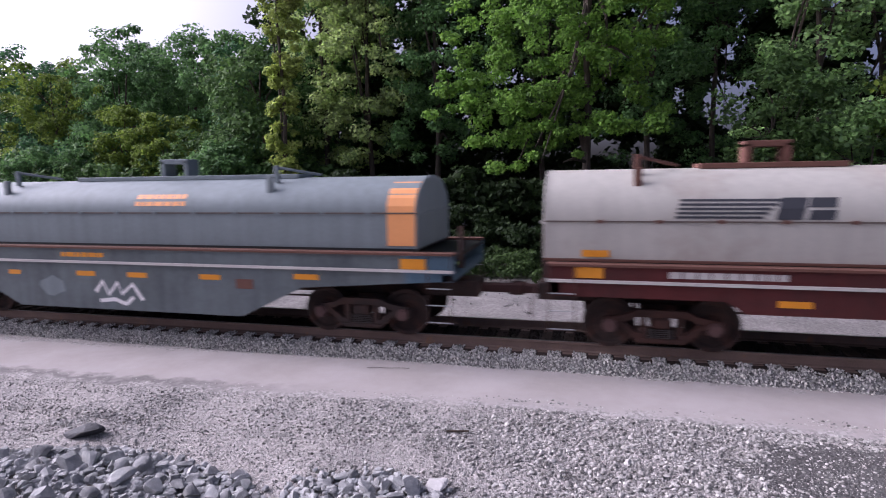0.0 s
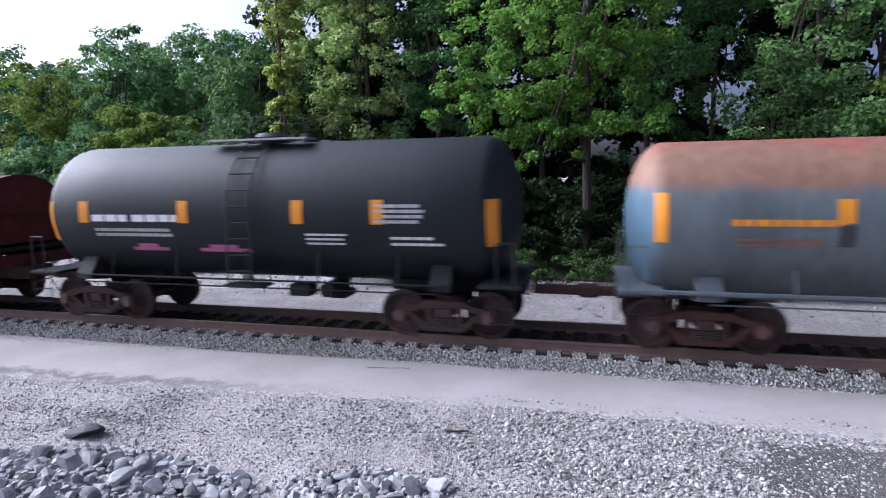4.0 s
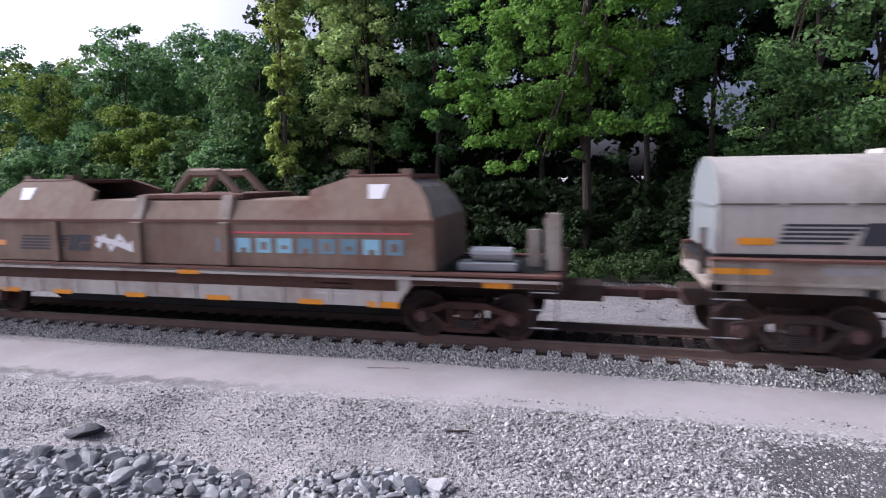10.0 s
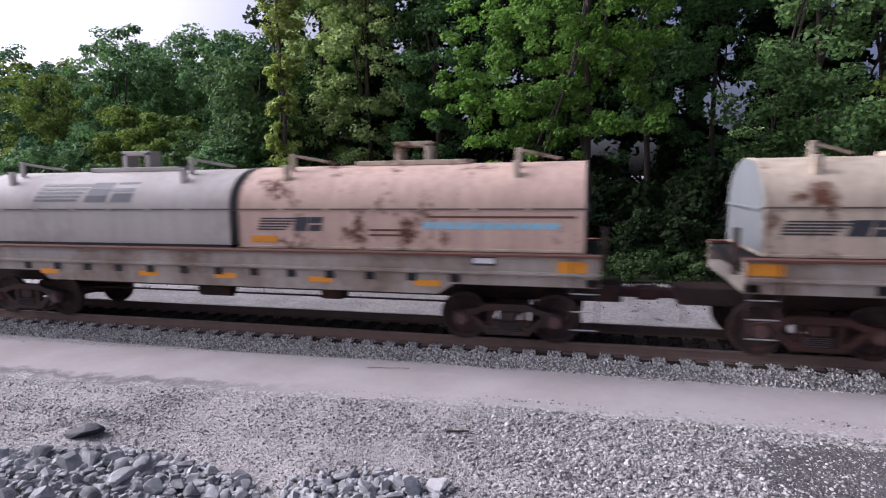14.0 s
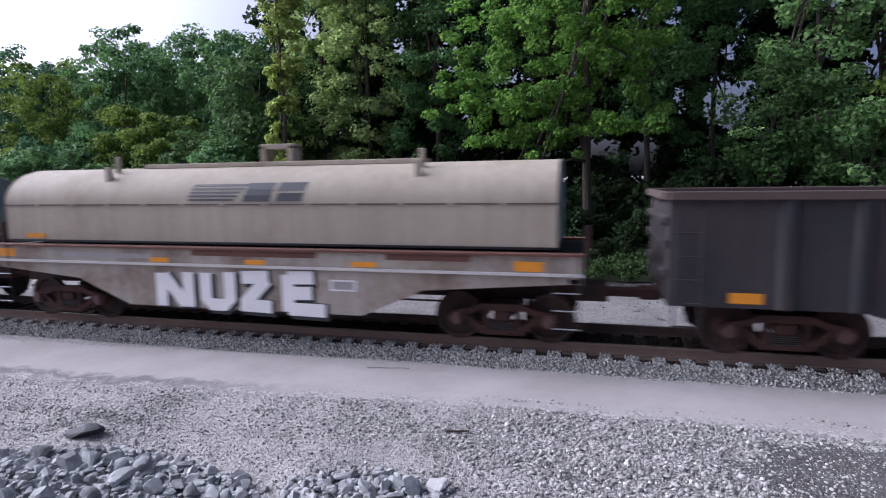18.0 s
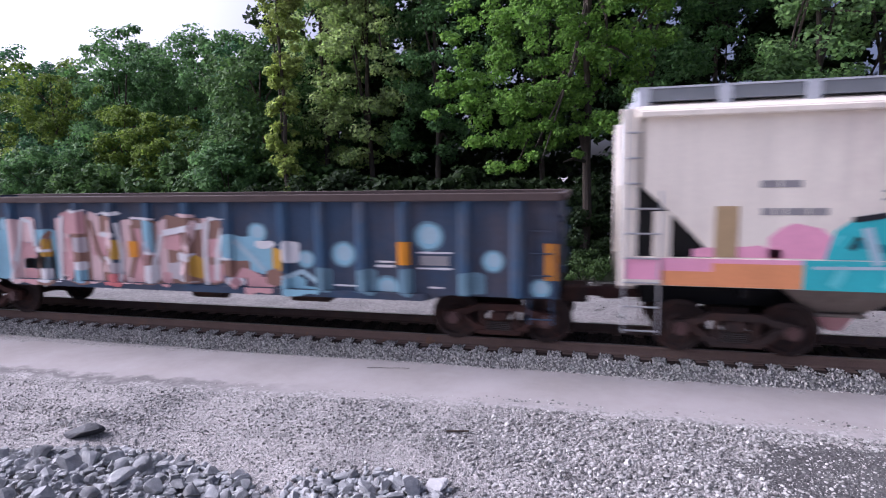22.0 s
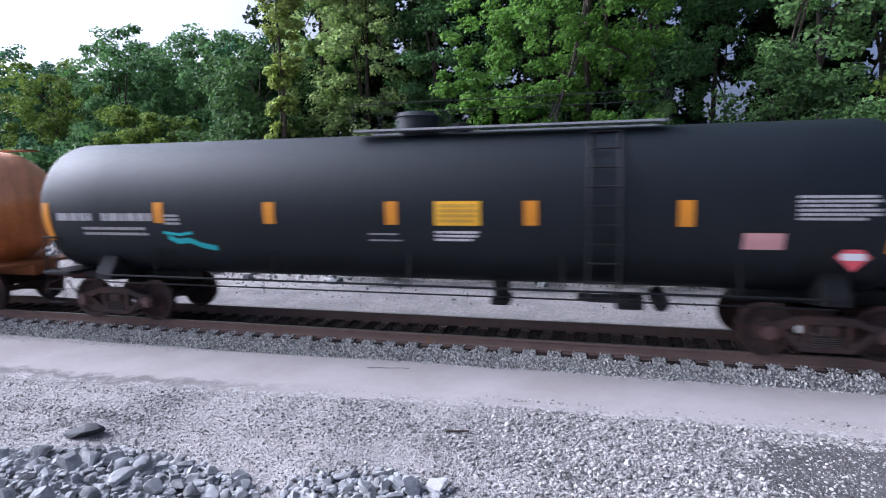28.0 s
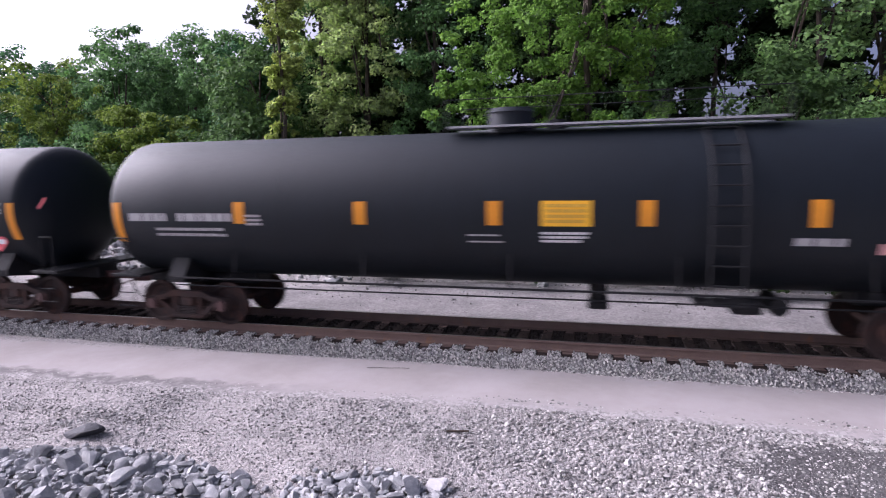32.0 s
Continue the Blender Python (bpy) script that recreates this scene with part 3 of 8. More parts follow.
P["hood_end_blue"] = material("hood_end_slate", (0.20, 0.235, 0.25), 0.6, vary=0.25, scale=0.8, fine=14, streak=0.35, spec=0.2)
# grey hoods' end sheets: shade put into their paint
P["hood_end_shaded"] = material("hood_end_shaded", (0.1650, 0.1762, 0.1762), 0.6, vary=0.2, scale=0.8, fine=14, streak=0.4, spec=0.2)
P["board"] = material("grating_grey", (0.2, 0.215, 0.23), 0.6, 0.2, vary=0.2, scale=5, fine=40)
# hopper cream with shade put into it, for end sheets and roof brackets
P["hopper_shaded"] = material("hopper_shaded", (0.4700, 0.4900, 0.5300), 0.7, vary=0.25, scale=1.0, fine=14, streak=0.4, spec=0.15)
P["seam"] = material("hood_seam", (0.1105, 0.0878, 0.0748), 0.8, vary=0.4, scale=3, fine=20)
P["tan"] = material("car_tan", (0.2150, 0.1580, 0.1180), 0.7, vary=0.25, scale=0.9, fine=12, bump=0.1, streak=0.4, second=(0.158, 0.086, 0.058), mask=0.57, spec=0.15)
P["sill_grey"] = material("sill_grey", (0.3226, 0.2867, 0.2464), 0.72, vary=0.28, scale=1.0, fine=14, bump=0.1, streak=0.7, second=(0.151, 0.097, 0.068), mask=0.57, spec=0.12)
P["sill_red"] = material("sill_red", (0.089, 0.025, 0.024), 0.75, vary=0.35, scale=1.0, fine=14, bump=0.1, streak=0.5, second=(0.060, 0.025, 0.024), mask=0.56, spec=0.12)
P["sill_pale"] = material("sill_pale", (0.50, 0.47, 0.45), 0.6, vary=0.2, scale=2, fine=14, streak=0.3)
P["rust_edge"] = material("rust_edge", (0.1250, 0.0580, 0.0420), 0.8, vary=0.4, scale=3, fine=20, bump=0.15)
P["gondola_dark"] = material("gondola_black", (0.030, 0.030, 0.034), 0.6, vary=0.35, scale=0.9, fine=14, bump=0.08, streak=0.6, second=(0.05, 0.042, 0.04), mask=0.55, spec=0.2)
P["gondola_brown"] = material("gondola_brown", (0.052, 0.038, 0.035), 0.68, vary=0.35, scale=0.9, fine=14, bump=0.08, streak=0.5, spec=0.05)
P["gondola_blue"] = material("gondola_blue", (0.05, 0.095, 0.16), 0.6, vary=0.3, scale=0.9, fine=14, bump=0.08, streak=0.5, second=(0.10, 0.10, 0.115), mask=0.57, spec=0.2)
P["hopper"] = material("hopper_cream", (0.8600, 0.7800, 0.6650), 0.6, vary=0.12, scale=0.6, fine=14, bump=0.05, streak=0.25, second=(0.70, 0.60, 0.53), mask=0.62, spec=0.15)
P["hopper_dirty"] = material("hopper_chute", (0.26, 0.215, 0.185), 0.75, vary=0.35, scale=1.6, fine=14, streak=0.5)
P["reflect"] = material("reflector_yellow", (0.6600, 0.2600, 0.0110), 0.4, vary=0.12, scale=6, fine=50, bump=0.0)
P["yellow"] = material("panel_yellow", (0.85, 0.46, 0.015), 0.4, vary=0.1, scale=6, fine=50, bump=0.0)
P["amber"] = material("reflector_amber", (0.88, 0.36, 0.012), 0.4, vary=0.1, scale=6, fine=50, bump=0.0)
P["white"] = material("stencil_white", (0.70, 0.69, 0.69), 0.6, vary=0.15, scale=6, fine=40, bump=0.0)
P["grey_mark"] = material("stencil_grey", (0.40, 0.39, 0.39), 0.6, vary=0.3, scale=6, fine=40, bump=0.0)
P["ink"] = material("stencil_black", (0.04, 0.042, 0.05), 0.6, vary=0.2, scale=6, fine=40, bump=0.0)
P["faint"] = material("stencil_faint", (0.30, 0.28, 0.28), 0.6, vary=0.3, scale=6, fine=40, bump=0.0)
P["stripe_orange"] = material("stripe_orange", (0.78, 0.34, 0.12), 0.55, vary=0.15, scale=2, fine=20, bump=0.03, streak=0.2)
P["red"] = material("sign_red", (0.65, 0.10, 0.12), 0.5, vary=0.15, scale=4, fine=40, bump=0.0)
P["faded_red"] = material("sign_faded_red", (0.62, 0.33, 0.32), 0.5, vary=0.2, scale=4, fine=40, bump=0.0)
P["maroon"] = material("coupler_rust", (0.06, 0.028, 0.025), 0.85, vary=0.4, scale=5, fine=25, bump=0.3)
P["teal"] = material("spray_teal", (0.065, 0.470, 0.500), 0.5, vary=0.2, scale=2, fine=20, bump=0.0)
P["teal_dark"] = material("spray_teal_dark", (0.020, 0.250, 0.300), 0.5, vary=0.2, scale=2, fine=20, bump=0.0)
P["teal_light"] = material("spray_teal_light", (0.16, 0.60, 0.62), 0.5, vary=0.2, scale=2, fine=20, bump=0.0)
P["pink"] = material("spray_pink", (0.80, 0.36, 0.50), 0.55, vary=0.18, scale=2, fine=20, bump=0.0)
P["spray_orange"] = material("spray_orange", (0.75, 0.31, 0.13), 0.55, vary=0.2, scale=2, fine=20, bump=0.0)
P["sky_blue"] = material("spray_sky_blue", (0.28, 0.50, 0.60), 0.55, vary=0.25, scale=2, fine=20, bump=0.0)
P["spray_white"] = material("spray_white", (0.74, 0.72, 0.72), 0.55, vary=0.15, scale=2, fine=20, bump=0.0)
P["spray_lilac"] = material("spray_lilac", (0.50, 0.45, 0.46), 0.55, vary=0.2, scale=2, fine=20, bump=0.0)
P["spray_rose"] = material("spray_rose", (0.72, 0.52, 0.50), 0.55, vary=0.15, scale=2, fine=20, bump=0.0)
P["spray_brown"] = material("spray_brown", (0.27, 0.15, 0.11), 0.55, vary=0.2, scale=2, fine=20, bump=0.0)
P["spray_ink"] = material("spray_black", (0.02, 0.02, 0.024), 0.55, vary=0.2, scale=2, fine=20, bump=0.0)
P["gold"] = material("spray_gold", (0.55, 0.32, 0.04), 0.55, vary=0.2, scale=2, fine=20, bump=0.0)
P["magenta"] = material("spray_magenta", (0.40, 0.12, 0.24), 0.55, vary=0.2, scale=2, fine=20, bump=0.0)
P["spray_salmon"] = material("spray_salmon", (0.60, 0.335, 0.335), 0.55, vary=0.2, scale=2, fine=20, bump=0.0)
P["spray_coral"] = material("spray_coral", (0.58, 0.17, 0.17), 0.55, vary=0.2, scale=2, fine=20, bump=0.0)
P["faded_blue"] = material("spray_faded_blue", (0.15, 0.25, 0.31), 0.6, vary=0.35, scale=2, fine=20, bump=0.0)
P["spray_haze"] = material("spray_haze_blue", (0.40, 0.54, 0.60), 0.55, vary=0.2, scale=2, fine=20, bump=0.0)
P["spray_tan"] = material("spray_tan", (0.42, 0.30, 0.16), 0.55, vary=0.2, scale=2, fine=20, bump=0.0)
P["gondola_panel"] = material("gondola_brown_panel", (0.060, 0.049, 0.050), 0.7, vary=0.35, scale=0.9, fine=14, bump=0.08, streak=0.6, second=(0.040, 0.040, 0.043), mask=0.52, spec=0.15)
P["gondola_chord"] = material("gondola_chord", (0.095, 0.070, 0.064), 0.7, vary=0.3, scale=1.2, fine=14, bump=0.1, streak=0.3, spec=0.15)
P["blue_panel"] = material("gondola_blue_panel", (0.0460, 0.0720, 0.1180), 0.65, vary=0.35, scale=0.8, fine=14, bump=0.08, streak=0.6, second=(0.078, 0.076, 0.094), mask=0.53, soft=0.1, spec=0.15)
P["sill_light"] = material("sill_light", (0.40, 0.37, 0.34), 0.72, vary=0.28, scale=1.0, fine=14, bump=0.1, streak=0.6, second=(0.24, 0.17, 0.13), mask=0.6, spec=0.12)
P["rust_shade"] = material("rust_shade", (0.065, 0.036, 0.028), 0.85, vary=0.45, scale=2, fine=20, bump=0.15, streak=0.5, spec=0.1)
P["red_side"] = material("hood_faded_red", (0.125, 0.034, 0.029), 0.75, vary=0.4, scale=0.9, fine=14, bump=0.06, streak=0.5, second=(0.075, 0.02, 0.02), mask=0.55, soft=0.1, spec=0.1)
P["galv"] = material("galvanised", (0.38, 0.38, 0.39), 0.5, 0.4, vary=0.2, scale=5, fine=30)

CARS = []          # car, where its front coupler stands at the start, its wheelsets


# ---------- train: running gear ----------
WR = 0.457
wheel_profile = [(-0.07, 0.10), (-0.075, 0.16), (-0.03, 0.20), (-0.02, 0.36), (-0.062, 0.40), (-0.07, 0.452), (0.05, WR), (0.062, WR + 0.025), (0.085, WR + 0.02), (0.085, 0.40), (0.03, 0.36), (0.02, 0.20), (0.06, 0.15), (0.06, 0.10)]
proto = new("running_gear_pattern")
bm = rod(B(), (0, -1.0, 0), (0, 1.0, 0), 0.075, 12)
rod(bm, (0, -1.10, 0), (0, -0.96, 0), 0.085, 10)
rod(bm, (0, 0.96, 0), (0, 1.10, 0), 0.085, 10)
WHEELSET = part("wheelset", bm, P["iron"], proto)
for sgn in (-1, 1):
    w = part("wheel", lathe(B(), [(d * sgn * -1 * -1 if sgn < 0 else -d, r) for d, r in wheel_profile], 28, (0, sgn * 0.76, 0), "y"), P["wheel"], WHEELSET, smooth=True)


def side_frame_mesh():
    """A cast truck side frame: top member, sloping legs to the pedestals, lower tie bar, window with springs."""
    bm = B()
    prism(bm, [(-0.98, 0.50), (-0.98, 0.60), (-0.62, 0.66), (-0.40, 0.76), (0.40, 0.76), (0.62, 0.66), (0.98, 0.60), (0.98, 0.50), (0.62, 0.54), (0.40, 0.63), (-0.40, 0.63), (-0.62, 0.54)], -0.07, 0.07, "y")
    for s in (-1, 1):
        prism(bm, [(s * 0.80, 0.53), (s * 0.66, 0.53), (s * 0.32, 0.27), (s * 0.32, 0.17), (s * 0.42, 0.17)], -0.06, 0.06, "y")
        box(bm, min(s * 0.26, s * 0.36), max(s * 0.26, s * 0.36), -0.06, 0.06, 0.2, 0.7)
        box(bm, min(s * 1.02, s * 1.06), max(s * 1.02, s * 1.06), -0.06, 0.06, 0.34, 0.58)
        box(bm, min(s * 0.72, s * 0.76), max(s * 0.72, s * 0.76), -0.06, 0.06, 0.34, 0.56)
    box(bm, -0.42, 0.42, -0.08, 0.08, 0.15, 0.25, 0.02)
    return bm


def make_truck(name, mat):
    t = part(name, box(box(B(), -0.17, 0.17, -1.12, 1.12, 0.42, 0.62, 0.03), -0.3, 0.3, -0.5, 0.5, 0.62, 0.74), mat, proto)
    for s in (-1, 1):
        f = part("side_frame", side_frame_mesh(), mat, t)
        f.location.y = s * 1.03
        for k in (-0.15, 0.0, 0.15):
            bm = B()
            for j in range(5):
                rod(bm, (k, s * 1.05, 0.25 + j * 0.036), (k, s * 1.05, 0.272 + j * 0.036), 0.078, 8)
            part("spring", bm, P["spring"], t)
        for k in (-0.89, 0.89):
            part("bearing_cap", rod(rod(B(), (k, s * 1.0, WR), (k, s * 1.14, WR), 0.125, 14), (k, s * 1.14, WR), (k, s * 1.165, WR), 0.09, 12), P["cap"], t)
    return t


TRUCK = make_truck("truck", P["iron"])
TRUCK_RUSTY = make_truck("truck", P["rusty_iron"])
bm = box(B(), 0.0, 1.0, -0.09, 0.09, 0.78, 0.96, 0.03)
rod(bm, (0.35, -1.35, 0.86), (0.35, -0.1, 1.0), 0.016, 6)
rod(bm, (0.35, -1.35, 0.86), (0.35, -1.4, 0.62), 0.016, 6)
COUPLER = part("coupler", bm, P["maroon"], proto)
bm = box(B(), -0.18, 0.10, -0.13, 0.15, 0.74, 1.0, 0.05)
box(bm, -0.26, -0.12, -0.14, -0.03, 0.76, 0.98, 0.03)
part("knuckle", bm, P["maroon"], COUPLER)
hose = [(-0.02 - 0.34 * u, 0.72 - 0.32 * math.sin(math.pi * u * 0.5)) for u in (0, 0.2, 0.4, 0.6, 0.8, 1.0)]
vs = [(x + 0.025 * math.cos(a) * 0.6, 0.3 + 0.025 * math.sin(a), z + 0.025 * math.cos(a) * 0.8) for x, z in hose for a in (0, 1.047, 2.094, 3.142, 4.189, 5.236)]
fs = [(6 * i + k, 6 * i + (k + 1) % 6, 6 * i + 6 + (k + 1) % 6, 6 * i + 6 + k) for i in range(5) for k in range(6)]
link_mesh("air_hose", vs, fs, P["dark"], COUPLER)


# where each front coupler stands at the start: its place, the body's stretch to fit the camera's view, and the length
# over couplers
COUPLED = {
    -18.2: (-18.43, 1.0, 16.82),
    -1.7: (-1.73, 1.0, 17.98),
    15.95: (16.37, 1.0251, 13.12),
    28.0: (29.49, 1.0252, 16.83),
    44.25: (46.32, 1.0044, 12.72),
    56.5: (59.04, 1.0339, 18.54),
    74.0: (77.58, 1.0, 14.94),
    88.7: (92.52, 1.0064, 16.89),
    105.5: (109.41, 1.0424, 17.19),
    122.3: (126.6, 1.0354, 15.7),
    137.4: (142.3, 1.0238, 17.14),
    153.8: (159.44, 1.0236, 16.93),
    170.3: (176.37, 1.0272, 19.73),
    189.4: (196.1, 1.0105, 20.46),
    209.03: (216.56, 1.0, 19.22),
    227.8: (235.78, 1.0, 19.46),
    246.92: (255.24, 1.0, 18.9),
}


def start_car(name, label, front, length, trucks, category, truck=None, set_r=WR):
    """An Empty on the rail at the front coupler, with couplers, two trucks and four wheelsets."""
    car = new(name)
    tagged(car, label, category, "freight train")
    wheels = []
    for xt in trucks:
        again(truck or TRUCK, car, xt, 0, 0)
        for k in (-0.89, 0.89):
            wheels.append((again(WHEELSET, car, xt + k, 0, WR), xt + k))
    again(COUPLER, car, 0.12, 0, 0)
    place, longer, over = COUPLED[front]
    again(COUPLER, car, over - 0.12, 0, 0, 180)
    CARS.append((car, place, wheels, longer))
    return car


# ---------- train: markings that follow a surface ----------
def flat(w):
    return lambda z: -w


def drum(r, zc):
    return lambda z: -math.sqrt(max(1e-4, r * r - (z - zc) ** 2))


def patch(car, name, x0, x1, z0, z1, mat, surf, proud=0.007, label="", lean=0.0):
    """A rectangle of paint or tape on the near side."""
    n = max(1, min(8, int((z1 - z0) / 0.12)))
    vs, fs = [], []
    for i in range(n + 1):
        z = z0 + (z1 - z0) * i / n
        y, dx = surf(z) - proud, lean * (z - z0)
        vs += [(x0 + dx, y, z), (x1 + dx, y, z), (x1 + dx, y + 0.005, z), (x0 + dx, y + 0.005, z)]
        if i:
            a = 4 * (i - 1)
            fs += [(a, a + 1, a + 5, a + 4), (a + 1, a + 2, a + 6, a + 5), (a + 3, a, a + 4, a + 7)]
    fs += [(0, 3, 2, 1), (4 * n, 4 * n + 1, 4 * n + 2, 4 * n + 3)]
    return link_mesh(name, vs, fs, mat, car, label)


def lines_of_text(car, x0, x1, z0, z1, rows, mat, surf, seed=1, proud=0.006, name="lettering", fill=0.62):
    """Writing too small to read: rows of short bars."""
    rn = random.Random(seed)
    vs, fs = [], []
    h = (z1 - z0) / rows
    for r in range(rows):
        z, x = z1 - (r + 1) * h + h * 0.2, x0
        end = x1 - rn.uniform(0, 0.25) * (x1 - x0)
        while x < end:
            w = rn.uniform(0.5, 1.6) * h
            a = len(vs)
            for zz in (z, z + h * fill):
                y = surf(zz) - proud
                vs += [(x, y, zz), (min(x + w, x1), y, zz)]
            fs.append((a, a + 1, a + 3, a + 2))
            x += w + h * 0.18
    return tagged(link_mesh(name, vs, fs, mat, car), kind="stuff")


def stroke(car, name, pts, width, mat, surf, proud=0.008, label=""):
    """A brush or spray stroke: a ribbon along (x, z) points."""
    q = [Vector(p) for p in pts]
    vs, fs = [], []
    for i, p in enumerate(q):
        d = (q[min(i + 1, len(q) - 1)] - q[max(i - 1, 0)]).normalized()
        nrm = Vector((-d.y, d.x)) * width / 2
        for s in (1, -1):
            e = p + nrm * s
            vs.append((e.x, surf(e.y) - proud, e.y))
        if i:
            a = 2 * (i - 1)
            fs.append((a, a + 1, a + 3, a + 2))
    return link_mesh(name, vs, fs, mat, car, label)


def blob(car, name, pts, mat, surf, proud=0.006, label=""):
    """A filled outline of (x, z) points on a flat side."""
    return link_mesh(name, [(x, surf(z) - proud, z) for x, z in pts], [list(range(len(pts)))], mat, car, label)


def ribbed(w, posts, sill_top, sill_w):
    """The outer face of a ribbed side: panels, posts standing proud of them, and the sill along the foot."""
    def y(x, z):
        d = 0.0
        for p in posts:
            u = abs(x - p)
            if u < 0.14:
                d = max(d, 0.10 * min(1.0, (0.14 - u) / 0.07))
        if z < sill_top:
            d = max(d, sill_w)
        return -(w + d)
    y.breaks = sorted(q for p in posts for q in (p - 0.14, p - 0.07, p + 0.07, p + 0.14))
    y.sill_top = sill_top
    return y


def spray(car, x0, x1, z0, z1, mat, face, lift=0.006, name="graffiti", wob=0.03):
    """A ragged block of paint that lies on a ribbed side."""
    xs = sorted({x0, x1} | {q for q in face.breaks if x0 < q < x1} | {x0 + (x1 - x0) * k / 6 for k in range(1, 6)})
    vs, fs = [], []
    split = face.sill_top
    for lo, hi in (((z0, split - 0.004), (split + 0.002, z1)) if z0 < split - 0.02 and z1 > split + 0.02 else ((z0, z1),)):
        b = len(vs)
        for i, x in enumerate(xs):
            end = 0.6 if i in (0, len(xs) - 1) else 0.0
            a = lo + (wob * (noise.noise((x * 4, z0 * 3, 1.0)) + end) if lo == z0 else 0)
            c = hi + (wob * (noise.noise((x * 4, z1 * 3, 7.0)) - end) if hi == z1 else 0)
            y = face(x, (lo + hi) / 2) - lift
            vs += [(x, y, a), (x, y, c)]
            if i:
                p = b + 2 * (i - 1)
                fs.append((p, p + 2, p + 3, p + 1))
    return link_mesh(name, vs, fs, mat, car)


def dab(car, x, z, r, mat, face, lift):
    """A round puff of paint on a ribbed side."""
    xs = sorted({x + r * math.sin(math.pi / 2 * k / 7) for k in range(-7, 8)} | {q for q in face.breaks if x - r < q < x + r})
    vs, fs = [], []
    for i, q in enumerate(xs):
        h = math.sqrt(max(0.0, r * r - (q - x) ** 2)) * (1 + 0.12 * noise.noise((q * 6, z, 2.0)))
        vs += [(q, face(q, z) - lift, max(z - h, 1.0)), (q, face(q, z) - lift, max(z + h, 1.0))]
        if i:
            fs.append((2 * i - 2, 2 * i, 2 * i + 1, 2 * i - 1))
    return link_mesh("graffiti", vs, fs, mat, car)


def spray_line(car, pts, width, mat, face, lift=0.008, name="graffiti"):
    """A sprayed line that follows a ribbed side."""
    q, out = [Vector(p) for p in pts], []
    for a, c in zip(q, q[1:]):
        n = max(1, int((c - a).length / 0.06))
        out += [a.lerp(c, k / n) for k in range(n)]
    out.append(q[-1])
    vs, fs = [], []
    for i, p in enumerate(out):
        d = (out[min(i + 2, len(out) - 1)] - out[max(i - 2, 0)]).normalized()
        nrm = Vector((-d.y, d.x)) * width / 2
        for e in (p + nrm, p - nrm):
            vs.append((e.x, face(e.x, e.y) - lift, e.y))
        if i:
            fs.append((2 * i - 2, 2 * i - 1, 2 * i + 1, 2 * i))
    return link_mesh(name, vs, fs, mat, car)


def disc(cx, cz, rx, rz=None, n=14, wob=0.0, seed=0):
    rn = random.Random(seed)
    return [(cx + rx * (1 + rn.uniform(-wob, wob)) * math.cos(6.2832 * k / n), cz + (rz or rx) * (1 + rn.uniform(-wob, wob)) * math.sin(6.2832 * k / n)) for k in range(n)]


def ladder(car, x, z0, z1, y, mat, w=0.42, step=0.36, name="ladder"):
    bm = B()
    for s in (-w / 2, w / 2):
        rod(bm, (x + s, y, z0), (x + s, y, z1), 0.02, 6)
    k = z0 + 0.15
    while k < z1:
        rod(bm, (x - w / 2, y, k), (x + w / 2, y, k), 0.016, 6)
        k += step
    return part(name, bm, mat, car)
# ---------- tank cars ----------
def tank_shell(bm, x0, x1, r, zc, head=0.62, seg=44):
    prof = [(x0 + head - head * math.cos(math.pi / 2 * k / 8), max(0.02, r * math.sin(math.pi / 2 * k / 8))) for k in range(9)]
    n = max(3, int((x1 - x0) / 1.5))
    mid = [(x0 + head + (x1 - x0 - 2 * head) * k / n, r) for k in range(1, n)]
    other = [(x1 - (d - x0), q) for d, q in reversed(prof)]
    return lathe(bm, prof + mid + other, seg, (0, 0, zc))


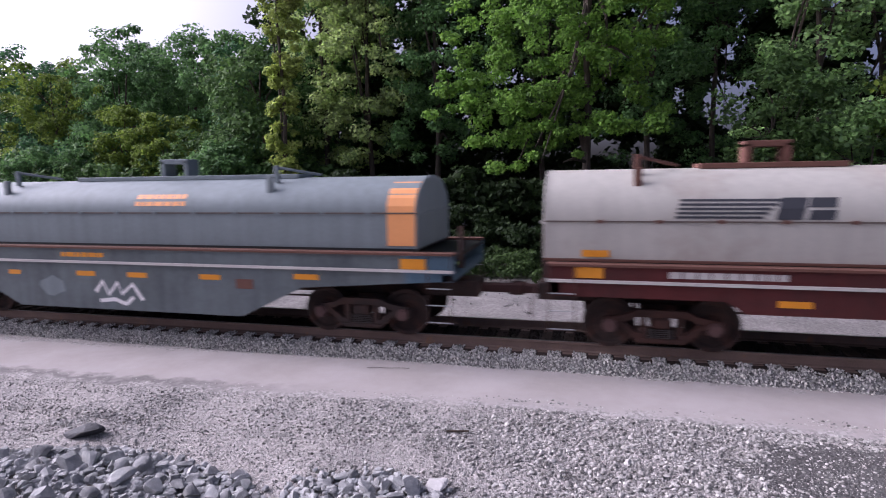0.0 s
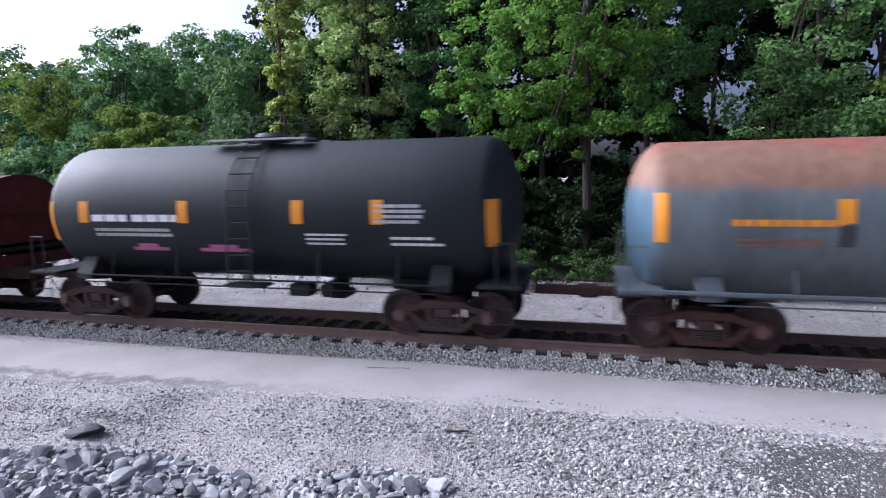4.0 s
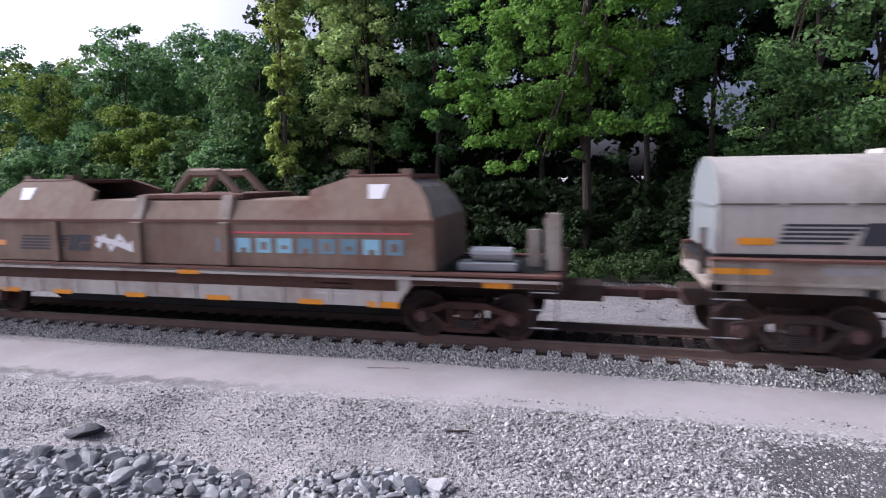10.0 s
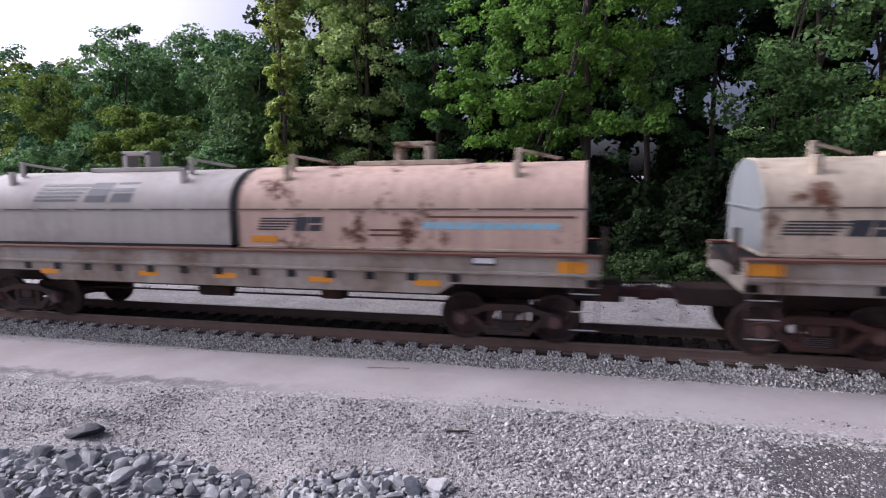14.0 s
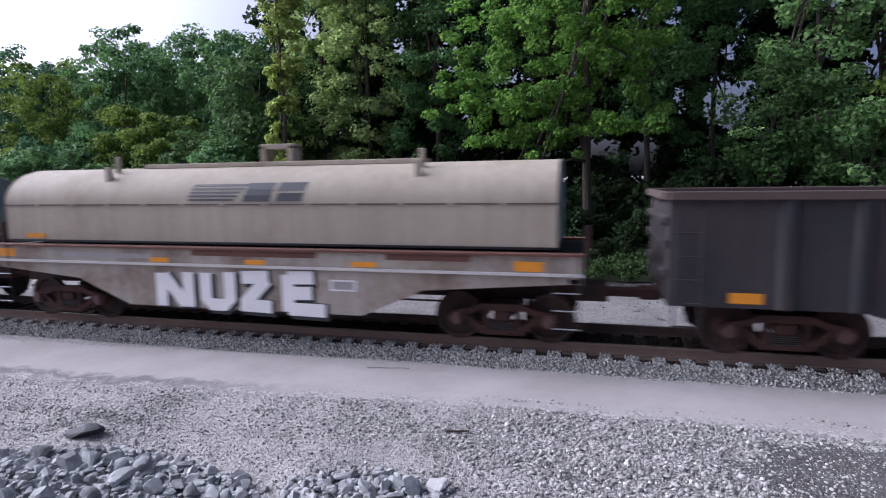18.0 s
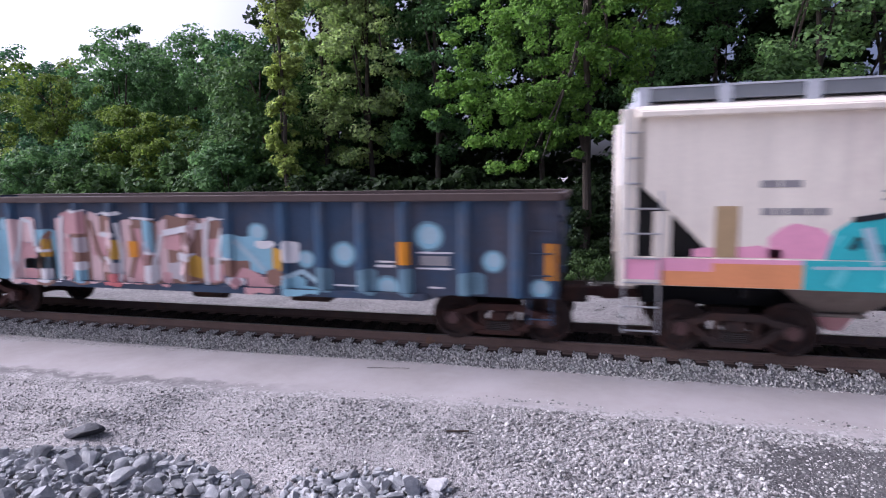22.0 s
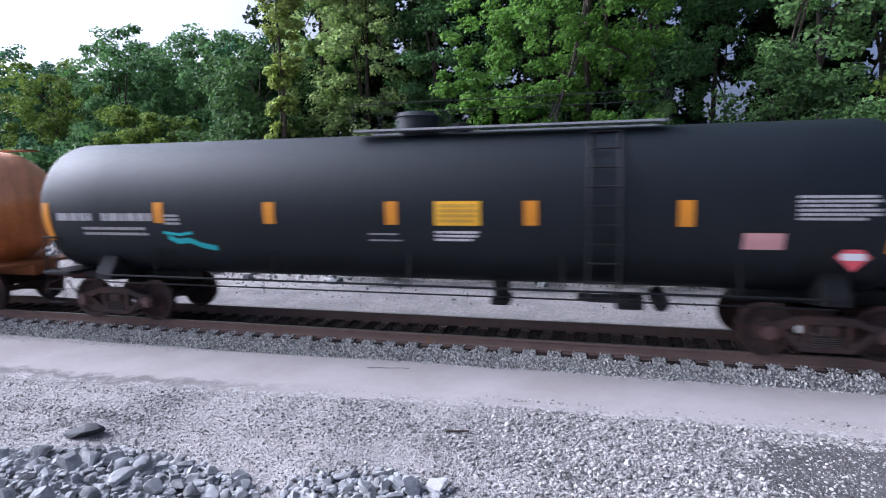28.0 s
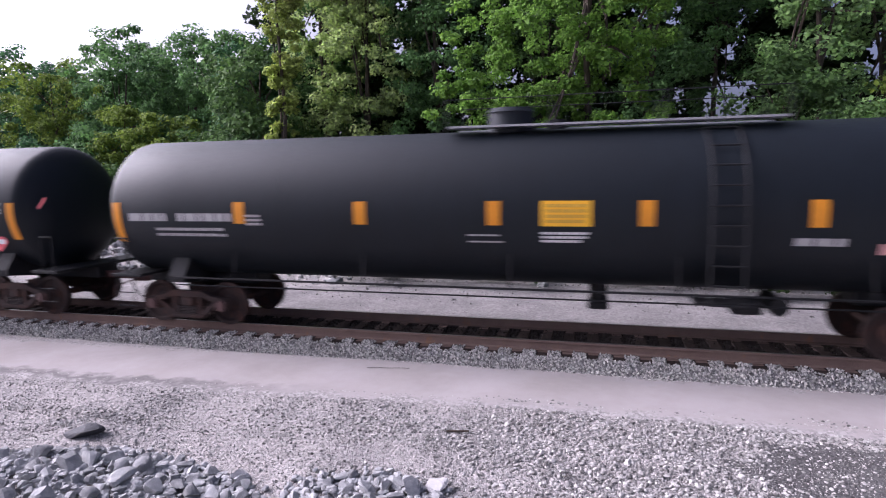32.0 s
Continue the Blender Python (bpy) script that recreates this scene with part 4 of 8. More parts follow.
def tank_car(label, front, length, r, zc, x0, x1, paint, trucks, stripes, band_z, under="dark", end_bands=(), rods=2, truck=None, dome_x=None, walkway=None, ladder_x=None, rail_h=0.0, end_z=None, head=0.62, one_rail=False, dome_r=0.46, dome_h=0.34):
    car = start_car("tank_car", label, front, length, trucks, "tank car", truck)
    body = part("tank", tank_shell(B(), x0, x1, r, zc, head), paint, car, smooth=True)
    surf = drum(r, zc)
    rings = 9 if one_rail else 4
    for k in range(1, rings):                              # weld rings
        xr = x0 + (x1 - x0) * k / rings
        part("ring", lathe(B(), [(xr - 0.03, r + 0.001), (xr - 0.01, r + 0.004), (xr + 0.01, r + 0.004), (xr + 0.03, r + 0.001)], 44, (0, 0, zc)), paint, body, smooth=True)
    for xt in trucks:                                      # saddles and stub sills
        sgn = 1 if xt > length / 2 else -1
        bm = prism(B(), [(-1.35, 1.0), (-1.35, 1.14), (-1.05, zc - r * 0.62), (1.05, zc - r * 0.62), (1.35, 1.14), (1.35, 1.0), (0.35, 0.86), (-0.35, 0.86)], xt - 0.2, xt + 0.2)
        part("saddle", bm, P[under], car)
        end = length - 0.5 if sgn > 0 else 0.5
        a, c = sorted((xt - sgn * 1.3, end))
        part("stub_sill", box(B(), a, c, -0.33, 0.33, 0.82, 1.12, 0.02), P[under], car)
        a, c = sorted((end, end - sgn * 0.75))
        plat = part("end_platform", box(B(), a, c, -1.45, 1.45, 1.10, 1.17, 0.01), P[under], car)
        for s in (-1, 1):                                  # handrail and sill step at each corner
            bm = rod(B(), (end - sgn * 0.1, s * 1.42, 1.15), (end - sgn * 0.1, s * 1.42, 1.95), 0.02, 6)
            rod(bm, (end - sgn * 0.1, s * 1.42, 1.95), (end - sgn * 0.42, s * 1.42, 1.95), 0.02, 6)
            rod(bm, (end - sgn * 0.42, s * 1.42, 1.95), (end - sgn * 0.42, s * 1.42, 1.15), 0.02, 6)
            part("end_handrail", bm, P[under], plat)
            bm = B()
            for z in (0.45, 0.75):
                rod(bm, (end - sgn * 0.55, s * 1.43, z), (end - sgn * 0.1, s * 1.43, z), 0.012, 6)
            for x in (end - sgn * 0.55, end - sgn * 0.1):
                rod(bm, (x, s * 1.43, 0.43), (x, s * 1.43, 1.12), 0.012, 6)
            part("sill_step", bm, P["dark"], plat)
    for s in (-1, 1):                                      # long side rods under the shell
        for k in range(rods):
            part("side_rod", rod(B(), (trucks[0], s * (1.40 - 0.06 * k), 1.12 - 0.17 * k), (trucks[1], s * (1.40 - 0.06 * k), 1.12 - 0.17 * k), 0.022 - 0.006 * k, 6), P[under], car)
    for k in range(5):                                     # brackets from shell to rods
        xb = trucks[0] + (trucks[1] - trucks[0]) * (k + 0.5) / 5
        for s in (-1, 1):
            part("rod_bracket", rod(B(), (xb, s * 1.40, 1.12), (xb, s * 1.28, zc - r * 0.52), 0.07 if one_rail else 0.02, 6), P[under], car)
    mid = length / 2
    bm = rod(B(), (mid + 1.5, 0, 0.62), (mid + 1.5, 0, zc - r), 0.17, 12)
    box(bm, mid + 1.3, mid + 1.7, -0.3, 0.3, 0.55, 0.70, 0.03)
    part("outlet_valve", bm, P[under], car)
    bm = rod(B(), (trucks[1] - 2.6, -0.75, 0.82), (trucks[1] - 2.6, 0.1, 0.82), 0.16, 12)
    box(bm, trucks[1] - 3.4, trucks[1] - 2.9, -0.9, -0.5, 0.7, 0.95, 0.03)
    part("brake_cylinder", bm, P[under], car)
    if walkway:
        a, c = walkway
        top = zc + r
        wk = part("walkway", box(B(), a, c, -0.75, -0.35, top + 0.02, top + 0.06), P[under if under != "dark" else "galv"], car)
        part("walkway", box(B(), a, c, 0.35, 0.75, top + 0.02, top + 0.06), P[under if under != "dark" else "galv"], car)
        if rail_h:
            n = max(2, int((c - a) / 1.6))
            for s in (-0.78,) if one_rail else (-0.78, 0.78):
                for k in range(n + 1):
                    x = a + (c - a) * k / n
                    bm = box(B(), x - 0.07, x + 0.07, s - 0.02, s + 0.02, top - 0.3, top + rail_h) if one_rail else rod(B(), (x, s, top - 0.06), (x, s, top + rail_h), 0.012, 6)
                    part("railing_post", bm, P[under], wk)
                part("safety_rail", rod(B(), (a, s, top + rail_h), (c, s, top + rail_h), 0.017 if one_rail else 0.009, 6), P[under], wk)
    if dome_x is not None:
        top = zc + r
        bm = rod(B(), (dome_x, 0, top - 0.1), (dome_x, 0, top + dome_h), dome_r, 24)
        rod(bm, (dome_x, 0, top + dome_h), (dome_x, 0, top + dome_h + 0.09), dome_r + 0.04, 24, dome_r - 0.06)
        d = part("manway_dome", bm, P[under] if under == "slate_frame" else paint if under == "dark" else P["white"], car, smooth=True)
        part("valve_housing", rod(B(), (dome_x + 0.9, 0.05, top - 0.05), (dome_x + 0.9, 0.05, top + 0.18), 0.2, 14), P[under], car)
    if ladder_x is not None:
        ys = lambda z: surf(max(min(z, zc + r * 0.93), zc)) - 0.10
        zs = [1.0 + 0.33 * k for k in range(int((zc + r - 1.0) / 0.33) + 1)]
        lad = link_mesh("ladder", *tube([(ladder_x - 0.26, ys(z), z) for z in zs], 0.022, 6), P[under], car)
        link_mesh("ladder_stile", *tube([(ladder_x + 0.26, ys(z), z) for z in zs], 0.022, 6), P[under], lad)
        for z in zs:
            part("rung", rod(B(), (ladder_x - 0.26, ys(z), z), (ladder_x + 0.26, ys(z), z), 0.018, 6), P[under], lad)
        part("ladder_platform", box(B(), ladder_x - 0.45, ladder_x + 0.45, -1.55, -1.1, 0.98, 1.03), P[under], lad)
    for xs in stripes:
        patch(car, "reflector", xs - 0.12, xs + 0.12, band_z[0], band_z[1], P["amber" if one_rail else "reflect"], surf)
    for xs in end_bands:
        bands = (band_z[0] - 0.42, band_z[1]) if end_z is None else end_z
        vs, fs, n = [], [], 9
        for k in range(n + 1):
            z = bands[0] + (bands[1] - bands[0]) * k / n
            for x in (xs - 0.1, xs, xs + 0.1):
                u = max(0.0, 1 - min(x - x0, x1 - x) / head)
                rr = r * math.sqrt(max(0.05, 1 - u * u)) + 0.008
                vs.append((x, -math.sqrt(max(0.01, rr * rr - (z - zc) ** 2)), z))
            if k:
                p = 3 * (k - 1)
                fs += [(p, p + 1, p + 4, p + 3), (p + 1, p + 2, p + 5, p + 4)]
        link_mesh("reflector", vs, fs, P["reflect"], car, smooth=True)
    return car, surf


def black_tank(front, dirty):
    """The long black general-service tank car; three of them run in a row."""
    L = 18.9
    label = "long black tank car with yellow reflectors" + (" and worn dust film" if dirty else "")
    car, surf = tank_car(label, front, L, 1.53, 2.56, 0.2, L - 0.98, P["black_dusty" if dirty else "black"], (2.1, L - 2.3), (3.85, 6.49, 9.08, 11.70, 14.26), (2.30, 2.74), end_bands=(0.84, L - 1.6), dome_x=9.2, walkway=(8.05, 14.0), ladder_x=12.95, rail_h=0.55)
    patch(car, "warning_panel", 9.93, 10.79, 2.29, 2.74, P["yellow"], surf)
    lines_of_text(car, 10.0, 10.72, 2.33, 2.70, 4, P["gold"], surf, 3, 0.012)
    lines_of_text(car, 9.93, 10.75, 1.98, 2.20, 3, P["white"], surf, 4)
    lines_of_text(car, 8.6, 9.25, 1.95, 2.2, 2, P["grey_mark"], surf, 5, fill=0.25)
    lines_of_text(car, 1.15, 2.3, 2.30, 2.52, 1, P["grey_mark"], surf, 6, fill=0.75)
    lines_of_text(car, 2.36, 3.72, 2.30, 2.52, 1, P["grey_mark"], surf, 7, fill=0.75)
    lines_of_text(car, 4.0, 4.35, 2.25, 2.5, 3, P["grey_mark"], surf, 8)
    lines_of_text(car, 1.8, 3.62, 2.0, 2.24, 2, P["grey_mark"], surf, 9, fill=0.5)
    lines_of_text(car, L - 3.0, L - 1.86, 2.40, 2.82, 6, P["grey_mark"], surf, 10)
    return car, surf, L


for k, front in enumerate((209.03, 227.8, 246.92)):
    car, surf, L = black_tank(front, k == 0)
    sign_z = 1.82
    y = surf(sign_z) - 0.05
    bm = rod(B(), (L - 2.15, y, sign_z), (L - 2.15, y - 0.01, sign_z), 0.24, 4)
    part("placard", bm, P["red"], car, "red hazard diamond with a white band")
    patch(car, "placard_band", L - 2.32, L - 1.98, sign_z - 0.05, sign_z + 0.06, P["white"], flat(-y + 0.012))
    patch(car, "notice", L - 3.75, L - 3.15, 1.92 if k == 0 else 1.86, 2.2 if k == 0 else 2.04, P["faded_red"], surf)
    if k:
        lines_of_text(car, L - 4.95, L - 4.2, 1.95, 2.16, 1, P["grey_mark"], surf, 12)
    if k == 0:
        stroke(car, "graffiti", [(4.0, 2.0), (4.2, 1.9), (4.5, 1.93), (4.75, 1.82), (5.1, 1.76)], 0.12, P["teal"], surf)
        stroke(car, "graffiti", [(3.9, 2.1), (4.3, 2.05), (4.6, 2.1)], 0.06, P["teal"], surf)
    if k == 1:
        stroke(car, "graffiti", [(L - 0.66, 2.75), (L - 0.62, 2.72)], 0.3, P["red"], surf)

# short black tank car behind the coil cars
L = 12.1
car, surf = tank_car("short black tank car with white lettering and a pink tag", 15.95, L, 1.50, 2.50, 0.82, L - 0.62, P["black_dusty"], (1.92, L - 2.0), (2.2, 4.70, 7.3, 8.95), (2.30, 2.77), end_bands=(1.28, 11.1), walkway=(4.9, 7.2), ladder_x=6.05, rail_h=0.5, dome_x=6.0, dome_r=0.36, dome_h=0.12)
for a, c in ((2.42, 3.32), (3.45, 4.55)):
    lines_of_text(car, a, c, 2.28, 2.52, 1, P["white"], surf, 21)
lines_of_text(car, 2.45, 4.9, 1.98, 2.2, 2, P["grey_mark"], surf, 22)
for x, w in ((3.7, 0.45), (5.55, 0.6)):
    patch(car, "graffiti", x - w, x + w, 1.68, 1.76, P["magenta"], surf)
    patch(car, "graffiti", x - w * 0.6, x + w * 0.5, 1.76, 1.84, P["magenta"], surf)
lines_of_text(car, 8.9, 9.9, 2.3, 2.7, 4, P["grey_mark"], surf, 24)
lines_of_text(car, 7.45, 8.3, 1.86, 2.14, 3, P["white"], surf, 25, fill=0.45)
lines_of_text(car, 9.2, 10.2, 1.86, 2.1, 2, P["white"], surf, 26, fill=0.45)

# blue-grey tank car with a rusted crown
L = 16.25
car, surf = tank_car("blue-grey tank car with a rusty crown and yellow reflectors", 28.0, L, 1.44, 2.33, 0.62, L - 0.95, P["blue_grey"], (1.95, L - 1.95), (3.8, 6.27, 9.42, 11.92), (2.36, 2.74), under="slate_frame", end_bands=(1.14,), end_z=(2.02, 2.86), walkway=(6.8, 9.6), ladder_x=7.45, dome_x=9.05, dome_r=0.27, truck=TRUCK_RUSTY)
for xs in (3.8, 6.27, 9.42, 11.92):
    patch(car, "reflector_backing", xs - 0.09, xs + 0.13, 1.98, 2.33, P["ink"], surf)
top = 2.33 + 1.44
for y in (-0.8, 0.8):                                      # tall guard rails round the loading platform
    for a, c in ((6.75, 7.42), (7.95, 9.72)):
        rail = link_mesh("guard_rail", *tube([(a, y, top - 0.05), (a, y, top + 0.80), (a + 0.07, y, top + 0.87), (c - 0.07, y, top + 0.87), (c, y, top + 0.80), (c, y, top - 0.05)], 0.022, 6), P["slate_frame"], car)
        part("mid_rail", rod(B(), (a, y, top + 0.44), (c, y, top + 0.44), 0.016, 6), P["slate_frame"], rail)
part("cross_rail", rod(B(), (9.72, -0.8, top + 0.44), (10.1, -0.8, top + 0.42), 0.016, 6), P["slate_frame"], car)
part("platform", box(B(), 6.75, 9.75, -0.95, -0.30, top - 0.02, top + 0.015, 0.005), P["slate_frame"], car)
part("running_board", box(B(), 0.55, 15.7, -1.47, -1.36, 1.13, 1.19, 0.008), P["slate_frame"], car)
lines_of_text(car, 2.3, 3.6, 1.96, 2.14, 2, P["orange_dirty"], surf, 34, fill=0.35)
patch(car, "reflector", 14.32, 14.54, 2.1, 2.95, P["reflect"], surf)
patch(car, "warning_panel", 9.85, 10.72, 1.9, 2.14, P["yellow"], surf)
lines_of_text(car, 9.9, 10.67, 1.93, 2.11, 2, P["gold"], surf, 30, 0.012)
lines_of_text(car, 2.2, 3.8, 2.27, 2.45, 1, P["reflect"], surf, 31)
lines_of_text(car, 13.06, 14.1, 2.2, 2.68, 6, P["white"], surf, 33, fill=0.4)
patch(car, "notice", 12.29, 12.78, 1.87, 2.1, P["white"], surf)
patch(car, "notice_face", 12.34, 12.73, 1.9, 2.07, P["maroon"], surf, 0.012)
part("air_reservoir", rod(B(), (13.95, -1.25, 1.42), (14.85, -1.25, 1.42), 0.2, 16), P["blue_grey"], car)
bm = rod(B(), (13.63, surf(1.6) - 0.06, 1.58), (13.63, surf(1.6) - 0.075, 1.58), 0.24, 4)
part("placard", bm, P["white"], car, "white hazard diamond")

# black tank car with broad white lettering
L = 12.3
car, surf = tank_car("glossy black tank car with yellow reflectors and white lettering", 44.25, L, 1.52, 2.53, 0.72, L - 0.7, P["black"], (2.05, L - 2.05), (4.27, 6.70, 8.59), (2.45, 2.90), end_bands=(1.02, L - 1.2), end_z=(2.24, 3.08), walkway=(5.05, 6.75), ladder_x=5.62, rail_h=0.25, dome_x=6.35, dome_r=0.3, dome_h=0.1)
lines_of_text(car, 1.84, 3.43, 2.18, 2.38, 1, P["white"], surf, 41)
lines_of_text(car, 1.89, 3.42, 1.85, 2.04, 2, P["white"], surf, 42, fill=0.4)
lines_of_text(car, 3.8, 4.2, 2.18, 2.41, 3, P["white"], surf, 43, fill=0.5)
lines_of_text(car, 3.9, 5.06, 1.87, 2.03, 2, P["grey_mark"], surf, 47, fill=0.5)
lines_of_text(car, 9.7, 10.95, 2.42, 2.98, 7, P["white"], surf, 44)
lines_of_text(car, 8.8, 9.55, 1.9, 2.05, 2, P["white"], surf, 45)
lines_of_text(car, 7.67, 8.48, 1.98, 2.05, 1, P["white"], surf, 48, fill=0.45)
lines_of_text(car, 6.43, 7.36, 1.8, 2.06, 3, P["white"], surf, 49, fill=0.45)
lines_of_text(car, 9.92, 10.18, 2.02, 2.06, 1, P["white"], surf, 50, fill=0.5)
lines_of_text(car, 6.18, 7.37, 1.4, 1.5, 1, P["grey_mark"], surf, 46, fill=0.5)

# orange tank car
L = 19.6
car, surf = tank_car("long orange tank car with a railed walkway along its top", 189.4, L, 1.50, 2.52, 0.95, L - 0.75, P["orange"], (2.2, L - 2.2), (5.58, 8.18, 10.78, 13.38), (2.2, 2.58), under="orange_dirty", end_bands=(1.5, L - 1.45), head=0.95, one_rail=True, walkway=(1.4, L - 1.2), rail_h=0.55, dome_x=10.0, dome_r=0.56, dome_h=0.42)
lines_of_text(car, 2.3, 3.9, 2.42, 2.62, 1, P["spray_brown"], surf, 51)
lines_of_text(car, 2.45, 4.2, 2.05, 2.22, 2, P["orange_dirty"], surf, 52, fill=0.3)
patch(car, "notice", 10.95, 11.72, 2.42, 2.6, P["sill_pale"], surf)
patch(car, "warning_panel", 10.93, 11.9, 1.84, 2.08, P["yellow"], surf)
lines_of_text(car, 11.0, 11.82, 1.87, 2.05, 3, P["gold"], surf, 53, 0.012)
part("end_bracket", box(B(), 1.2, 1.35, -1.52, -1.42, 1.15, 1.75, 0.01), P["orange_dirty"], car)
# ---------- coil cars ----------
def hood_surface(hw, seam, top, n=2.1):
    def y(z):
        if z <= seam:
            return -hw
        u = min(1.0, (z - seam) / (top - seam))
        return -hw * (1 - u ** n) ** (1 / n)
    return y


def hood(car, x0, x1, zb, seam, top, hw, paint, end_paint, clamps=(), frame_x=None, ridge=None, trim=None, name="hood", arms=True):
    """An arched steel cover over the coils, flat at its ends, with flange, clamps and lifting frame."""
    surf = hood_surface(hw, seam, top)
    prof = [(-hw, zb), (-hw, seam)]
    for k in range(1, 12):
        z = seam + (top - seam) * math.sin(math.pi / 2 * k / 12)
        prof.append((surf(z), z))
    prof += [(0, top)] + [(-u, z) for u, z in reversed(prof)]
    h = part(name, prism(B(), prof, x0, x1), paint, car, smooth=True)
    for xe, s in ((x0, -1), (x1, 1)):
        inner = [(u * 0.985, zb + 0.02 + (z - zb) * 0.985) for u, z in prof]
        a, c = sorted((xe + s * 0.002, xe + s * 0.012))
        e = part("hood_end", prism(B(), inner, a, c), end_paint, h)
        part("end_stiffener", box(B(), min(xe, xe + s * 0.06), max(xe, xe + s * 0.06), -hw * 0.97, hw * 0.97, seam - 0.05, seam - 0.01), end_paint, e)
        # rolled lip round the end
        link_mesh("hood_lip", *tube([(xe - s * 0.02, u, z) for u, z in prof], 0.018), paint, h)
    part("seam_flange", box(B(), x0, x1, -hw - 0.02, -hw + 0.01, seam - 0.015, seam + 0.012), P["seam"], h)
    part("bottom_flange", box(B(), x0 + 0.01, x1 - 0.01, -hw - 0.035, hw + 0.035, zb - 0.035, zb + 0.01), trim or P["dark"], h)
    n = int((x1 - x0) / 0.95)
    for k in range(1, n):                                   # lugs along the seam
        xx = x0 + (x1 - x0) * k / n
        part("seam_lug", box(B(), xx - 0.05, xx + 0.05, -hw - 0.035, -hw, seam - 0.03, seam + 0.03), trim or paint, h)
    for xc in clamps:                                       # stacking posts over the arch
        bm = box(B(), xc - 0.07, xc + 0.07, surf(top - 0.28) - 0.04, surf(top - 0.28) + 0.06, top - 0.48, top + 0.02, 0.01)
        box(bm, xc - 0.05, xc + 0.05, surf(top - 0.12) - 0.03, surf(top - 0.12) + 0.06, top - 0.1, top + 0.26, 0.01)
        part("stacking_post", bm, trim or paint, h)
        if not arms:
            continue
        bm = rod(B(), (xc, surf(top - 0.12), top + 0.22), (xc + 0.75, -0.15, top + 0.05), 0.03, 6)
        part("guide_arm", bm, trim or paint, h)
    if ridge:
        part("ridge_plate", box(B(), ridge[0], ridge[1], -0.34, 0.34, top - 0.02, top + 0.08, 0.01), trim or paint, h)
    if frame_x is not None:
        bm = B()
        for s in (-0.32, 0.32):
            box(bm, frame_x + s - 0.06, frame_x + s + 0.06, -0.2, 0.2, top + 0.02, top + 0.42, 0.01)
        box(bm, frame_x - 0.38, frame_x + 0.38, -0.2, 0.2, top + 0.36, top + 0.47, 0.01)
        part("lifting_frame", bm, trim or paint, h)
    return h, surf


